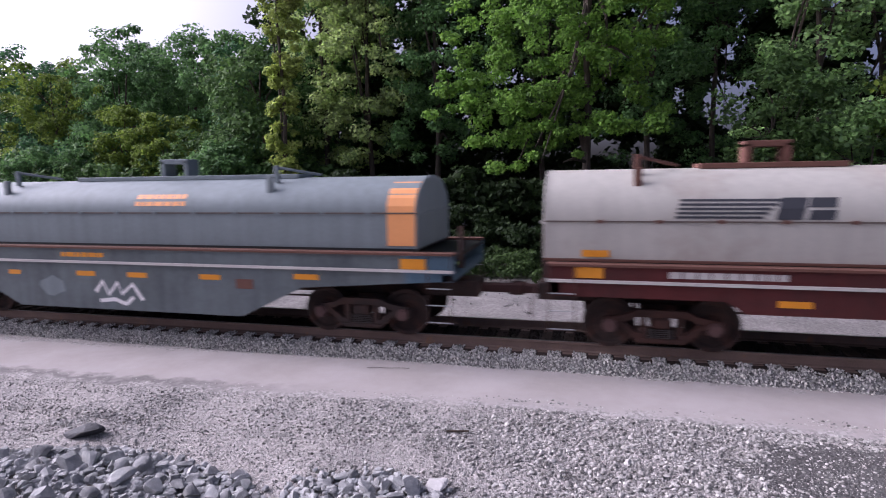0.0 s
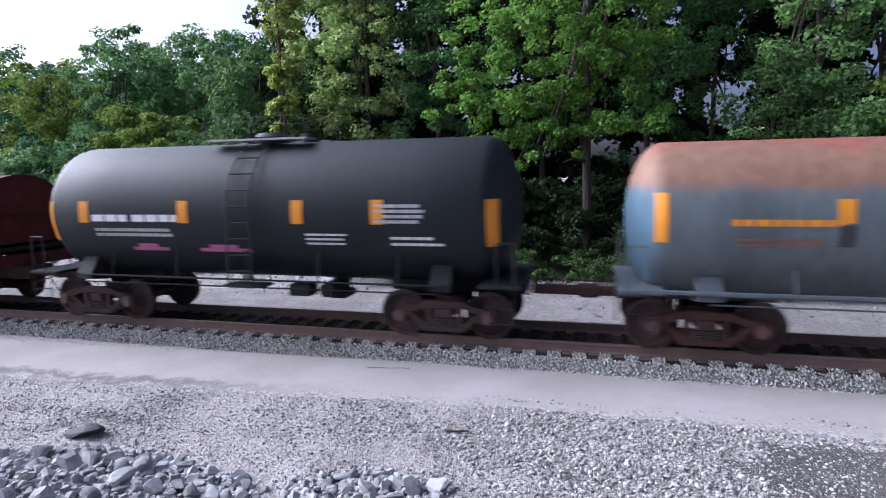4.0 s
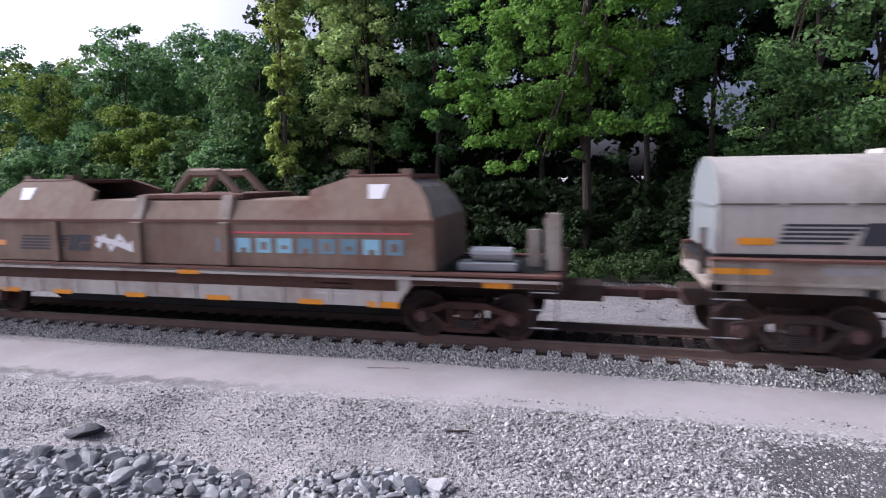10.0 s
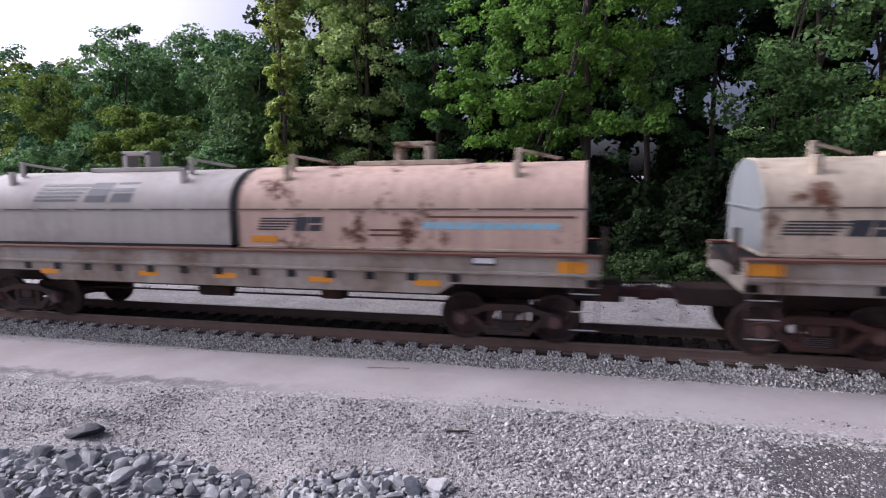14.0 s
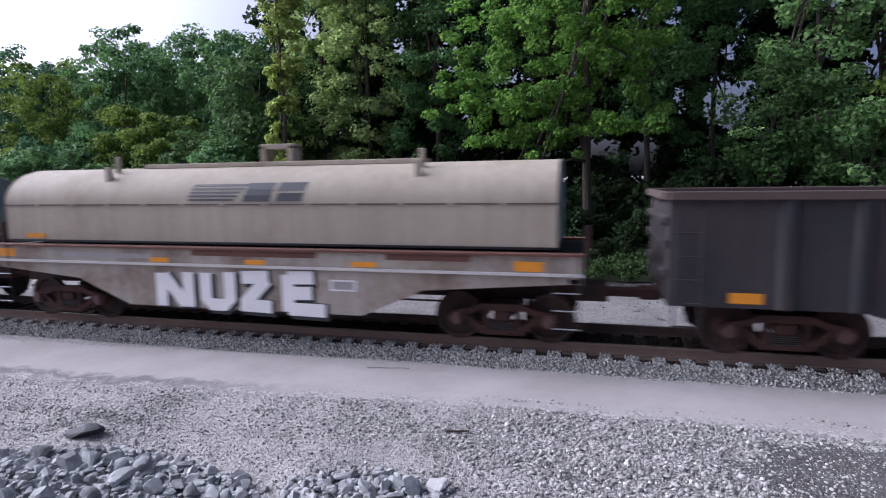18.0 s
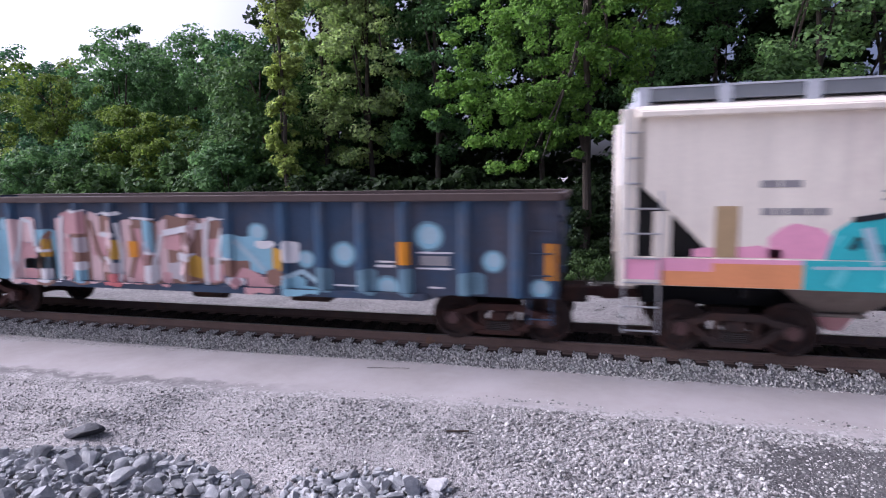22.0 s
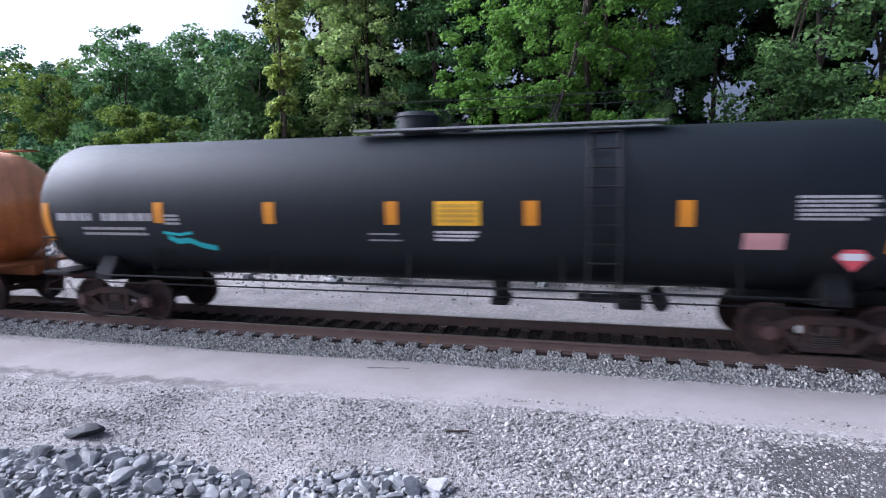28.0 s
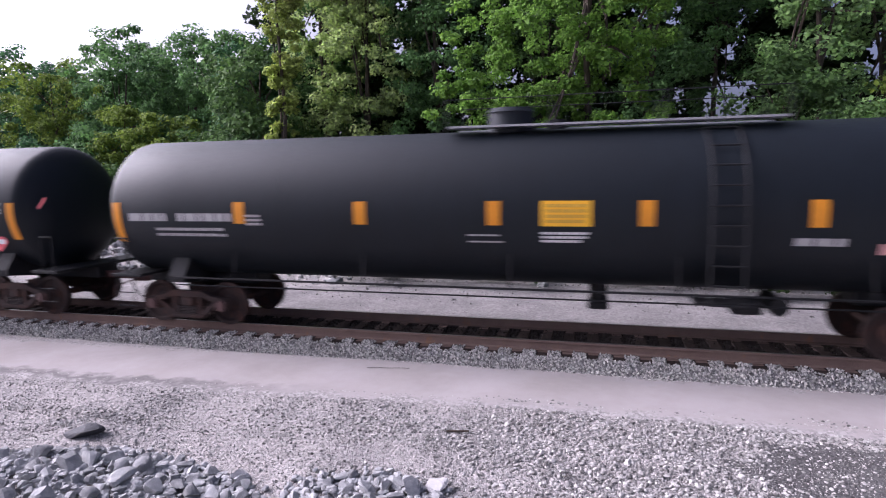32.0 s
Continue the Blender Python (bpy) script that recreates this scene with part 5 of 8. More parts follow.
def coil_body(label, front, L, trucks, z0, z1, paint, edge_z, edge_paint, belly=None, truck=None, holes=(), span=None, end_rise=0.2):
    """The car under the hoods: trough, side sills, end sills, ladders."""
    car = start_car("coil_car", label, front, L, trucks, "coil car", truck)
    w = 1.50
    a, c = span or (0.75, L - 0.75)
    for s in (-1, 1):
        y0, y1 = sorted((s * (w - 0.10), s * w))
        if belly:
            b0, b1, b2, b3, zb = belly
            bm = prism(B(), [(a, z1), (c, z1), (c, z0 + 0.22), (b3, z0), (b2, zb), (b1, zb), (b0, z0), (a, z0 + 0.22)], y0, y1, "y")
        else:
            t0, t1 = trucks[0] + 1.25, trucks[1] - 1.25
            bm = prism(B(), [(a, z1), (c, z1), (c, z0 + end_rise), (t1 + 0.3, z0 + end_rise), (t1, z0), (t0, z0), (t0 - 0.3, z0 + end_rise), (a, z0 + end_rise)], y0, y1, "y")
        sill = part("side_sill", bm, paint, car)
        y0, y1 = sorted((s * (w + 0.002), s * (w + 0.06)))
        part("edge_flange", box(B(), a, c, y0, y1, edge_z - 0.025, edge_z + 0.025), edge_paint, sill)
        y0, y1 = sorted((s * (w - 0.2), s * (w + 0.05)))
        part("top_flange", box(B(), a, c, y0, y1, z1 - 0.03, z1 + 0.015), P["rust_edge"], sill)
        if s < 0:
            for xh in holes:
                part("stake_pocket", box(B(), xh - 0.09, xh + 0.09, -w - 0.02, -w + 0.02, edge_z - 0.2, edge_z - 0.06), P["dark"], sill)
    part("deck", box(B(), a + 0.02, c - 0.02, -w + 0.1, w - 0.1, z1 - 0.14, z1 - 0.05), P["dark"], car)
    part("centre_sill", box(B(), 0.5, L - 0.5, -0.35, 0.35, 0.72, 1.05, 0.02), P["iron"], car)
    for xe, s in ((a, -1), (c, 1)):
        e = part("end_sill", box(B(), min(xe, xe - s * 0.25), max(xe, xe - s * 0.25), -w, w, z0 + end_rise, min(z1, 1.36), 0.01), paint if end_rise < 0.3 else P["rust_shade"], car)
        for sy in (-1, 1):
            lad = part("grab_ladder", rod(rod(B(), (xe - s * 0.05, sy * (w + 0.05), 0.42), (xe - s * 0.05, sy * (w + 0.05), z1), 0.012, 6), (xe - s * 0.5, sy * (w + 0.05), 0.42), (xe - s * 0.5, sy * (w + 0.05), z1), 0.012, 6), P["iron"], car)
            for z in (0.45, 0.78, 1.1):
                part("rung", rod(B(), (xe - s * 0.05, sy * (w + 0.05), z), (xe - s * 0.5, sy * (w + 0.05), z), 0.012, 6), P["galv"], lad)
        part("end_post", box(B(), min(xe + s * 0.02, xe + s * 0.10), max(xe + s * 0.02, xe + s * 0.10), -1.2, -1.08, z1 - 0.3, z1 + 0.5), P["iron"], e)
    part("brake_cylinder", rod(B(), (L * 0.42, -0.5, 0.7), (L * 0.42 + 0.8, -0.5, 0.7), 0.15, 12), P["iron"], car)
    part("brake_valve", box(B(), L * 0.6, L * 0.6 + 0.5, -0.6, -0.2, 0.6, 0.85, 0.03), P["iron"], car)
    part("brake_rod", rod(B(), (trucks[0] + 1.2, -0.4, 0.62), (trucks[1] - 1.2, -0.4, 0.62), 0.022, 6), P["iron"], car)
    return car


def reflectors(car, rows, surf, mat="reflect"):
    """Reflective tape: rows of x, z, width, height."""
    for x, z, w, h in rows:
        patch(car, "reflector", x - w / 2, x + w / 2, z - h / 2, z + h / 2, P[mat], surf, 0.008)


def horse_stripes(car, x0, x1, x2, z0, z1, surf, mat="ink"):
    """A company mark kept as plain shapes: a block of speed lines and two dark slabs after it."""
    n = 5
    h = (z1 - z0) / n
    for k in range(n):
        z = z0 + k * h
        patch(car, "speed_line", x0 + 0.02 * k, x1 - 0.16 + 0.07 * k, z + h * 0.2, z + h * 0.75, P[mat], surf, 0.008)
    w, h = x2 - x1, z1 - z0
    for a, c, b, d in ((0.02, 0.46, 0, 1),):
        patch(car, "mark_slab", x1 + w * a, x1 + w * c, z0 + h * b, z0 + h * d, P[mat], surf, 0.009, lean=0.28)
    for b, d, a, c in ((0, 0.44, 0.55, 0.96), (0.56, 1.0, 0.56, 1.0)):
        patch(car, "mark_slab", x1 + w * a, x1 + w * c, z0 + h * b, z0 + h * d, P[mat], surf, 0.009, lean=0.28)


SILL = flat(1.50)
SILL_EDGE = flat(1.56)

# slate-blue coil car with an orange end band
car = coil_body("slate-blue coil car with an orange band and grey fishbelly sides", -18.2, 16.5, (2.9, 13.7), 1.02, 1.75, P["blue_grey"], 1.42, P["sill_pale"], belly=(3.9, 5.3, 11.2, 12.6, 0.36), truck=TRUCK)
h, hs = hood(car, 1.0, 14.97, 1.80, 2.50, 3.22, 1.23, P["hood_blue"], P["hood_end_blue"], clamps=(4.6, 11.7), frame_x=8.7, ridge=(6.0, 12.0))
patch(car, "orange_band", 14.36, 14.93, 1.86, 3.10, P["stripe_orange"], hs, 0.010, "bright orange band round the hood's end")
reflectors(car, [(5.2, 1.14, 0.35, 0.1), (7.25, 1.16, 0.5, 0.11), (8.63, 1.16, 0.5, 0.11), (10.48, 1.17, 0.5, 0.11), (12.71, 1.24, 0.55, 0.11), (14.95, 1.55, 0.5, 0.2)], SILL)
lines_of_text(car, 8.45, 9.75, 2.62, 2.92, 2, P["stripe_orange"], hs, 61)
lines_of_text(car, 6.6, 8.0, 1.5, 1.66, 1, P["reflect"], SILL, 62)
stroke(car, "graffiti", [(7.5, 0.75), (7.7, 1.0), (7.85, 0.7), (8.1, 0.98), (8.2, 0.72), (8.5, 0.95), (8.75, 0.6)], 0.09, P["spray_white"], SILL)
stroke(car, "graffiti", [(7.6, 0.55), (8.0, 0.6), (8.3, 0.5), (8.5, 0.66)], 0.09, P["spray_white"], SILL)
blob(car, "stain", disc(6.3, 0.85, 0.35, 0.22, 12, 0.2, 3), P["hood_blue"], SILL)
patch(car, "notice", 11.1, 11.5, 0.95, 1.15, P["rust_edge"], SILL)

# oxide-red coil car with one silver and one red hood
car = coil_body("oxide-red coil car with a silver hood and a red hood", -1.7, 17.7, (2.75, 14.95), 0.85, 1.62, P["sill_red"], 1.33, P["sill_pale"], truck=TRUCK_RUSTY)
h, hs = hood(car, 0.68, 8.53, 1.68, 2.36, 3.28, 1.23, P["hood_silver"], P["hood_silver"], clamps=(2.3, 6.6), frame_x=4.55, ridge=(3.4, 5.8), trim=P["rust_edge"])
horse_stripes(car, 2.9, 4.42, 5.32, 2.40, 2.76, hs)
h, hr = hood(car, 8.75, 16.85, 1.68, 2.36, 3.40, 1.27, P["hood_red"], P["hood_red"], clamps=(9.9, 15.45), ridge=(11.35, 14.2), trim=P["sill_red"], arms=False)
lines_of_text(car, 11.0, 12.6, 2.0, 2.2, 2, P["rust_edge"], hr, 71)
patch(car, "scuff", 13.8, 16.3, 2.62, 2.67, P["rust_edge"], hr, 0.008)
patch(car, "reflector", 1.35, 1.82, 1.73, 1.85, P["reflect"], hs, 0.045)
reflectors(car, [(1.48, 1.48, 0.5, 0.19), (4.72, 1.04, 0.5, 0.11), (7.31, 1.03, 0.5, 0.12), (9.78, 1.06, 0.52, 0.12), (11.89, 1.06, 0.55, 0.12), (16.21, 1.5, 0.55, 0.2)], SILL)
patch(car, "faded_side", 8.78, 16.82, 1.72, 2.335, P["red_side"], hr, 0.006, "faded rust-red lower side of the hood")
for a, c, z0, z1 in ((10.3, 11.3, 1.95, 2.2), (12.2, 13.2, 1.9, 2.12), (12.3, 12.8, 2.2, 2.3), (15.2, 16.6, 1.9, 2.05)):
    patch(car, "faded_lettering", a, c, z0, z1, P["rust_edge"], hr, 0.010)
lines_of_text(car, 2.8, 4.6, 1.38, 1.56, 1, P["sill_pale"], SILL, 73)
patch(car, "gauge_box", 12.2, 13.0, 0.98, 1.3, P["dark"], SILL, 0.03)
patch(car, "bracket", 12.35, 12.85, 1.36, 1.58, P["white"], SILL, 0.03)

# pale grey coil car under one long hood
car = coil_body("pale grey coil car with one long weathered hood", 74.0, 14.7, (2.25, 12.3), 1.02, 1.76, P["sill_grey"], 1.38, P["sill_grey"], holes=[3.1 + 1.05 * k for k in range(8)])
h, hs = hood(car, 0.88, 13.6, 1.82, 2.66, 3.48, 1.24, P["hood_grey"], P["hood_end_shaded"], clamps=(3.7, 10.4), frame_x=7.1, ridge=(3.6, 10.9), arms=False)
horse_stripes(car, 1.82, 2.95, 4.42, 1.99, 2.35, hs)
lines_of_text(car, 4.75, 6.3, 2.0, 2.36, 2, P["seam"], hs, 81, fill=0.6)
patch(car, "reflector", 1.2, 1.75, 1.98, 2.1, P["reflect"], hs, 0.01)
patch(car, "pale_panel", 13.15, 13.45, 1.95, 2.45, P["sill_pale"], hs, 0.01)
reflectors(car, [(1.2, 1.57, 0.9, 0.1), (4.35, 1.57, 0.45, 0.09), (7.15, 1.58, 0.5, 0.1), (10.1, 1.58, 0.45, 0.1), (13.0, 1.56, 1.1, 0.12)], SILL)
lines_of_text(car, 2.4, 3.9, 1.5, 1.7, 1, P["faint"], SILL, 82)
patch(car, "notice", 10.7, 11.2, 1.5, 1.7, P["ink"], SILL)
lines_of_text(car, 5.6, 6.2, 1.55, 1.65, 1, P["white"], SILL, 83)

# pale grey coil car with two hoods, the rear one rusty
car = coil_body("pale grey coil car with a clean hood and a rust-stained hood", 88.7, 16.8, (2.55, 14.2), 1.0, 1.76, P["sill_grey"], 1.44, P["sill_grey"], holes=[3.2 + 0.84 * k for k in range(13)], truck=TRUCK, span=(0.98, 15.88))
h, hs = hood(car, 1.28, 8.4, 1.82, 2.58, 3.44, 1.24, P["hood_grey"], P["hood_end_shaded"], clamps=(2.3, 7.1), frame_x=5.2, ridge=(4.0, 6.5))
horse_stripes(car, 3.2, 4.6, 5.95, 2.74, 3.17, hs)
h, hr = hood(car, 8.6, 15.6, 1.82, 2.58, 3.46, 1.24, P["hood_rusty"], P["hood_end_shaded"], clamps=(9.6, 14.35), frame_x=12.1, ridge=(10.9, 13.3), trim=P["hood_rusty_tan"])
horse_stripes(car, 9.05, 9.85, 10.5, 2.14, 2.42, hr)
for a, c, z in ((11.5, 12.4, 2.17), (11.5, 12.4, 2.07), (12.7, 15.45, 2.43)):
    patch(car, "painted_line", a, c, z - 0.02, z + 0.02, P["rust_edge"], hr, 0.009)
lines_of_text(car, 12.6, 15.2, 2.17, 2.33, 1, P["sky_blue"], hr, 92, fill=0.8)
patch(car, "reflector", 1.5, 2.05, 1.9, 2.0, P["reflect"], hs, 0.01)
patch(car, "reflector", 8.9, 9.5, 1.9, 2.03, P["reflect"], hr, 0.01)
reflectors(car, [(1.26, 1.56, 0.5, 0.2), (3.8, 1.19, 0.5, 0.11), (6.5, 1.21, 0.5, 0.11), (8.4, 1.22, 0.5, 0.11), (10.55, 1.2, 0.5, 0.11), (12.75, 1.2, 0.5, 0.11), (15.4, 1.56, 0.5, 0.2)], SILL)
lines_of_text(car, 3.0, 5.0, 1.55, 1.7, 1, P["faint"], SILL, 93)
patch(car, "notice", 13.6, 14.05, 1.56, 1.74, P["ink"], SILL)
patch(car, "notice", 13.63, 14.02, 1.6, 1.7, P["white"], SILL, 0.012)

# rust-streaked coil car with two hoods
car = coil_body("pale grey coil car with two badly rusted hoods", 105.5, 16.9, (2.55, 14.3), 1.0, 1.76, P["sill_grey"], 1.44, P["sill_grey"], holes=[3.2 + 0.84 * k for k in range(13)], truck=TRUCK_RUSTY, span=(1.3, 15.6))
h, hs = hood(car, 1.6, 8.4, 1.82, 2.6, 3.44, 1.24, P["hood_rusty_tan"], P["hood_end_shaded"], clamps=(2.4, 7.2), frame_x=4.9, ridge=(3.7, 6.2), trim=P["hood_rusty_tan"])
horse_stripes(car, 1.85, 2.75, 3.4, 2.14, 2.4, hs)
lines_of_text(car, 5.4, 7.9, 2.2, 2.36, 1, P["sky_blue"], hs, 101)
for a, c, z in ((4.3, 5.3, 2.08), (5.3, 8.0, 2.45)):
    patch(car, "painted_line", a, c, z - 0.02, z + 0.02, P["rust_edge"], hs, 0.009)
h, hr = hood(car, 8.55, 15.27, 1.82, 2.6, 3.44, 1.24, P["hood_rusty_tan"], P["hood_end_shaded"], clamps=(9.8, 14.4), frame_x=12.0, ridge=(10.8, 13.2), trim=P["hood_rusty_tan"])
lines_of_text(car, 12.2, 14.7, 2.02, 2.16, 1, P["sky_blue"], hr, 102)
horse_stripes(car, 9.05, 9.85, 10.5, 2.14, 2.42, hr)
patch(car, "painted_line", 12.0, 15.2, 2.3, 2.34, P["rust_edge"], hr, 0.009)
reflectors(car, [(1.6, 1.6, 0.55, 0.2), (4.85, 1.68, 0.5, 0.12), (6.4, 1.68, 0.6, 0.12), (9.6, 1.22, 0.5, 0.11), (12.2, 1.2, 0.5, 0.11), (15.1, 1.56, 0.45, 0.2)], SILL)

# warm grey fishbelly coil car with big block letters
car = coil_body("warm grey fishbelly coil car with white block-letter graffiti", 122.3, 14.9, (2.5, 12.5), 1.05, 1.78, P["sill_grey"], 1.42, P["sill_pale"], belly=(3.3, 4.6, 9.9, 11.1, 0.5), truck=TRUCK_RUSTY, span=(0.92, 13.95))
# the blue-grey end sheet holds its shade in the colour
h, hs = hood(car, 1.1, 13.5, 1.87, 2.68, 3.50, 1.24, P["hood_warm"], P["hood_end_blue"], clamps=(3.8, 10.9), frame_x=7.5, ridge=(4.2, 10.8), arms=False)
horse_stripes(car, 6.0, 7.25, 8.65, 2.74, 3.12, hs)
patch(car, "reflector", 1.65, 2.2, 1.92, 2.02, P["reflect"], hs, 0.01)
reflectors(car, [(1.3, 1.6, 0.55, 0.18), (5.41, 1.51, 0.45, 0.1), (7.66, 1.51, 0.45, 0.1), (9.97, 1.52, 0.5, 0.1), (13.03, 1.56, 0.5, 0.18)], SILL)
for a, c in ((6.2, 9.0), (10.4, 12.0)):
    patch(car, "rust_stain", a, c, 1.62, 1.74, P["rust_edge"], SILL)
patch(car, "notice", 9.26, 9.8, 0.98, 1.2, P["white"], SILL)
patch(car, "notice_face", 9.31, 9.75, 1.01, 1.17, P["faint"], SILL, 0.012)
lines_of_text(car, 2.9, 5.4, 1.5, 1.66, 1, P["faint"], SILL, 112)
# the letters N U Z E, sprayed in white with a dark shadow
for dx, dz, mat, pr, w in ((0.15, -0.02, "spray_ink", 0.006, 0.36), (0.08, 0.01, "spray_white", 0.010, 0.27)):
    for name, pts in (("letter_n", [(5.35, 0.5), (5.35, 1.22)]), ("letter_n", [(5.42, 1.18), (5.95, 0.56)]), ("letter_n", [(6.05, 0.5), (6.05, 1.25)]),
                      ("letter_u", [(6.5, 1.25), (6.5, 0.7), (6.62, 0.58), (6.95, 0.58), (7.1, 0.7), (7.1, 1.28)]),
                      ("letter_z", [(7.4, 1.18), (8.05, 1.2)]), ("letter_z", [(8.0, 1.15), (7.45, 0.62)]), ("letter_z", [(7.35, 0.6), (8.1, 0.58)]),
                      ("letter_e", [(8.5, 0.5), (8.5, 1.26)]), ("letter_e", [(8.5, 1.2), (9.1, 1.22)]), ("letter_e", [(8.5, 0.88), (9.05, 0.9)]), ("letter_e", [(8.5, 0.56), (9.35, 0.55)])):
        stroke(car, name, [(5.35 + (x - 5.35) * 0.93 + dx, z + dz) for x, z in pts], w, P[mat], SILL, pr)

# tan coil car with low side walls and humped ends
car = coil_body("tan coil car with low walls, humped ends and stake posts", 56.5, 17.55, (2.34, 14.55), 0.70, 1.38, P["sill_light"], 1.28, P["sill_light"], truck=TRUCK_RUSTY, span=(0.75, 16.3), end_rise=0.45)
# the sill's recess shade painted as a brown band; the deck ends are rusty
patch(car, "rust_band", 3.5, 13.35, 1.02, 1.252, P["rust_shade"], SILL, 0.006)
for a, c in ((0.76, 3.35), (13.6, 16.29)):
    patch(car, "rust_band", a, c, 1.155, 1.252, P["rust_shade"], SILL, 0.006)
    patch(car, "rust_band", a, c, 1.308, 1.345, P["rust_shade"], SILL, 0.006)
part("deep_sill", box(B(), 4.3, 13.1, -0.45, 0.45, 0.26, 0.72, 0.02), P["dark"], car)
WALL = flat(1.42)
for s in (-1, 1):
    y0, y1 = sorted((s * 1.30, s * 1.42))
    lean = part("side_wall", prism(B(), [(x, min(z, 2.36)) for x, z in ((3.15, 1.42), (14.05, 1.42), (14.0, 2.36), (3.3, 2.36))], y0, y1, "y"), P["tan"], car)
    part("wall_seam", box(B(), 3.25, 14.03, min(s * 1.40, s * 1.46), max(s * 1.40, s * 1.46), 2.32, 2.38), P["rust_edge"], lean)
    top = [(3.3, 2.38), (14.0, 2.38), (13.88, 2.72), (13.7, 3.0), (13.42, 3.2), (12.2, 3.2), (11.45, 2.96), (11.43, 2.76), (6.22, 2.76), (6.2, 2.98), (5.45, 3.26), (4.15, 3.28), (3.72, 3.02), (3.43, 2.68)]
    bm = B()
    lo = [bm.verts.new((x, s * (1.42 - 0.55 * (z - 2.36)), z)) for x, z in top]
    hi = [bm.verts.new((x, s * (1.30 - 0.55 * (z - 2.36)), z)) for x, z in top]
    bm.faces.new(lo), bm.faces.new(hi[::-1])
    for i in range(len(top)):
        bm.faces.new((lo[i], lo[(i + 1) % len(top)], hi[(i + 1) % len(top)], hi[i]))
    part("upper_wall", bm, P["tan"], car)
    for xp in (5.4, 7.58, 9.68):
        bm = box(B(), xp - 0.1, xp + 0.1, min(s * 1.42, s * 1.5), max(s * 1.42, s * 1.46), 1.42, 2.31, 0.01)
        part("wall_post", bm, P["tan"], car)
for a, c in ((4.05, 5.45), (12.2, 13.45)):
    part("hump_top", box(B(), a - 0.05, c + 0.05, -0.95, 0.95, 3.16, 3.26, 0.02), P["rust_edge"], car)
    part("hump_lug", box(B(), a, a + 0.2, -0.9, -0.7, 3.26, 3.36), P["tan"], car)
    part("hump_lug", box(B(), c - 0.2, c, -0.9, -0.7, 3.26, 3.36), P["tan"], car)
for xe in (3.25, 14.0):
    part("end_wall", box(B(), xe - 0.05, xe + 0.05, -1.3, 1.3, 1.42, 2.4), P["tan"], car)
    curve = [(3.3, 2.38), (3.43, 2.68), (3.72, 3.02), (4.15, 3.26)] if xe < 8 else [(14.0, 2.38), (13.88, 2.72), (13.7, 3.0), (13.42, 3.18)]
    bm, rows = B(), []
    for x, z in curve:                                     # curved sheet closing the hump
        rows.append([bm.verts.new((x + d, y * (1.36 - 0.55 * (z - 2.36)), z)) for d in (0.0, 0.06 if xe < 8 else -0.06) for y in (-1, 1)])
    for p, q in zip(rows, rows[1:]):
        for i, k in ((0, 1), (1, 3), (3, 2), (2, 0)):
            bm.faces.new((p[i], p[k], q[k], q[i]))
    bm.faces.new((rows[0][0], rows[0][1], rows[0][3], rows[0][2]))
    bm.faces.new((rows[-1][0], rows[-1][2], rows[-1][3], rows[-1][1]))
    bmesh.ops.recalc_face_normals(bm, faces=bm.faces)
    part("end_slope", bm, P["tan"] if xe < 8 else P["sill_grey"], car)
part("cover", prism(B(), [(-1.2, 2.62), (1.2, 2.62), (0.9, 2.78), (-0.9, 2.78)], 5.9, 11.9), P["tan"], car)
bm = B()
for (xa, za), (xb, zb) in zip([(7.75, 2.78), (8.25, 3.36), (9.0, 3.36), (9.55, 2.78)], [(8.25, 3.36), (9.0, 3.36), (9.55, 2.78), (7.75, 2.80)]):
    rod(bm, (xa, -0.5, za), (xb, -0.5, zb), 0.1, 6)
    rod(bm, (xa, 0.5, za), (xb, 0.5, zb), 0.1, 6)
part("lifting_frame", bm, P["tan"], car)
for xp in (7.58, 9.68):
    for s in (-1, 1):                                      # grey guides for the lifting frame
        part("frame_guide", prism(B(), [(s * 1.47, 2.30), (s * 1.43, 2.30), (s * 1.16, 2.88), (s * 1.24, 2.88)], xp - 0.12, xp + 0.12), P["sill_grey"], car)
part("lifting_beam", box(B(), 7.4, 9.9, -1.05, 1.05, 2.78, 2.9, 0.02), P["rust_edge"], car)
horse_stripes(car, 4.36, 5.68, 6.3, 1.66, 2.02, WALL)
stroke(car, "graffiti", [(6.5, 1.75), (6.7, 2.0), (6.85, 1.7), (7.1, 2.0), (7.3, 1.75), (7.5, 1.9)], 0.13, P["spray_white"], WALL, 0.012)
stroke(car, "graffiti", [(6.5, 1.95), (7.0, 1.85), (7.45, 1.7)], 0.12, P["spray_white"], WALL, 0.014)
for k in range(9):                                         # a row of blocky pale blue letters, half worn away
    x = 9.47 + 0.455 * k
    mat = P["sky_blue" if k in (1, 2, 3, 7) else "faded_blue"]
    patch(car, "graffiti", x, x + 0.33, 1.70, 2.0, mat, WALL, 0.010)
    patch(car, "graffiti_cut", x + 0.11, x + 0.23, (1.78, 1.70, 1.76)[k % 3], (1.86, 1.80, 1.92)[k % 3], P["tan"], WALL, 0.014)
patch(car, "painted_line", 9.5, 13.6, 2.1, 2.13, P["red"], WALL)
for x, z in ((4.35, 2.92), (12.85, 2.9)):
    blob(car, "white_patch", [(x - 0.2, z + 0.16), (x + 0.2, z + 0.16), (x + 0.14, z - 0.12), (x - 0.14, z - 0.12)], P["spray_white"], lambda z: -(1.42 - 0.55 * (z - 2.36)), 0.012)
patch(car, "reflector", 3.38, 3.95, 1.76, 1.88, P["stripe_orange"], WALL)
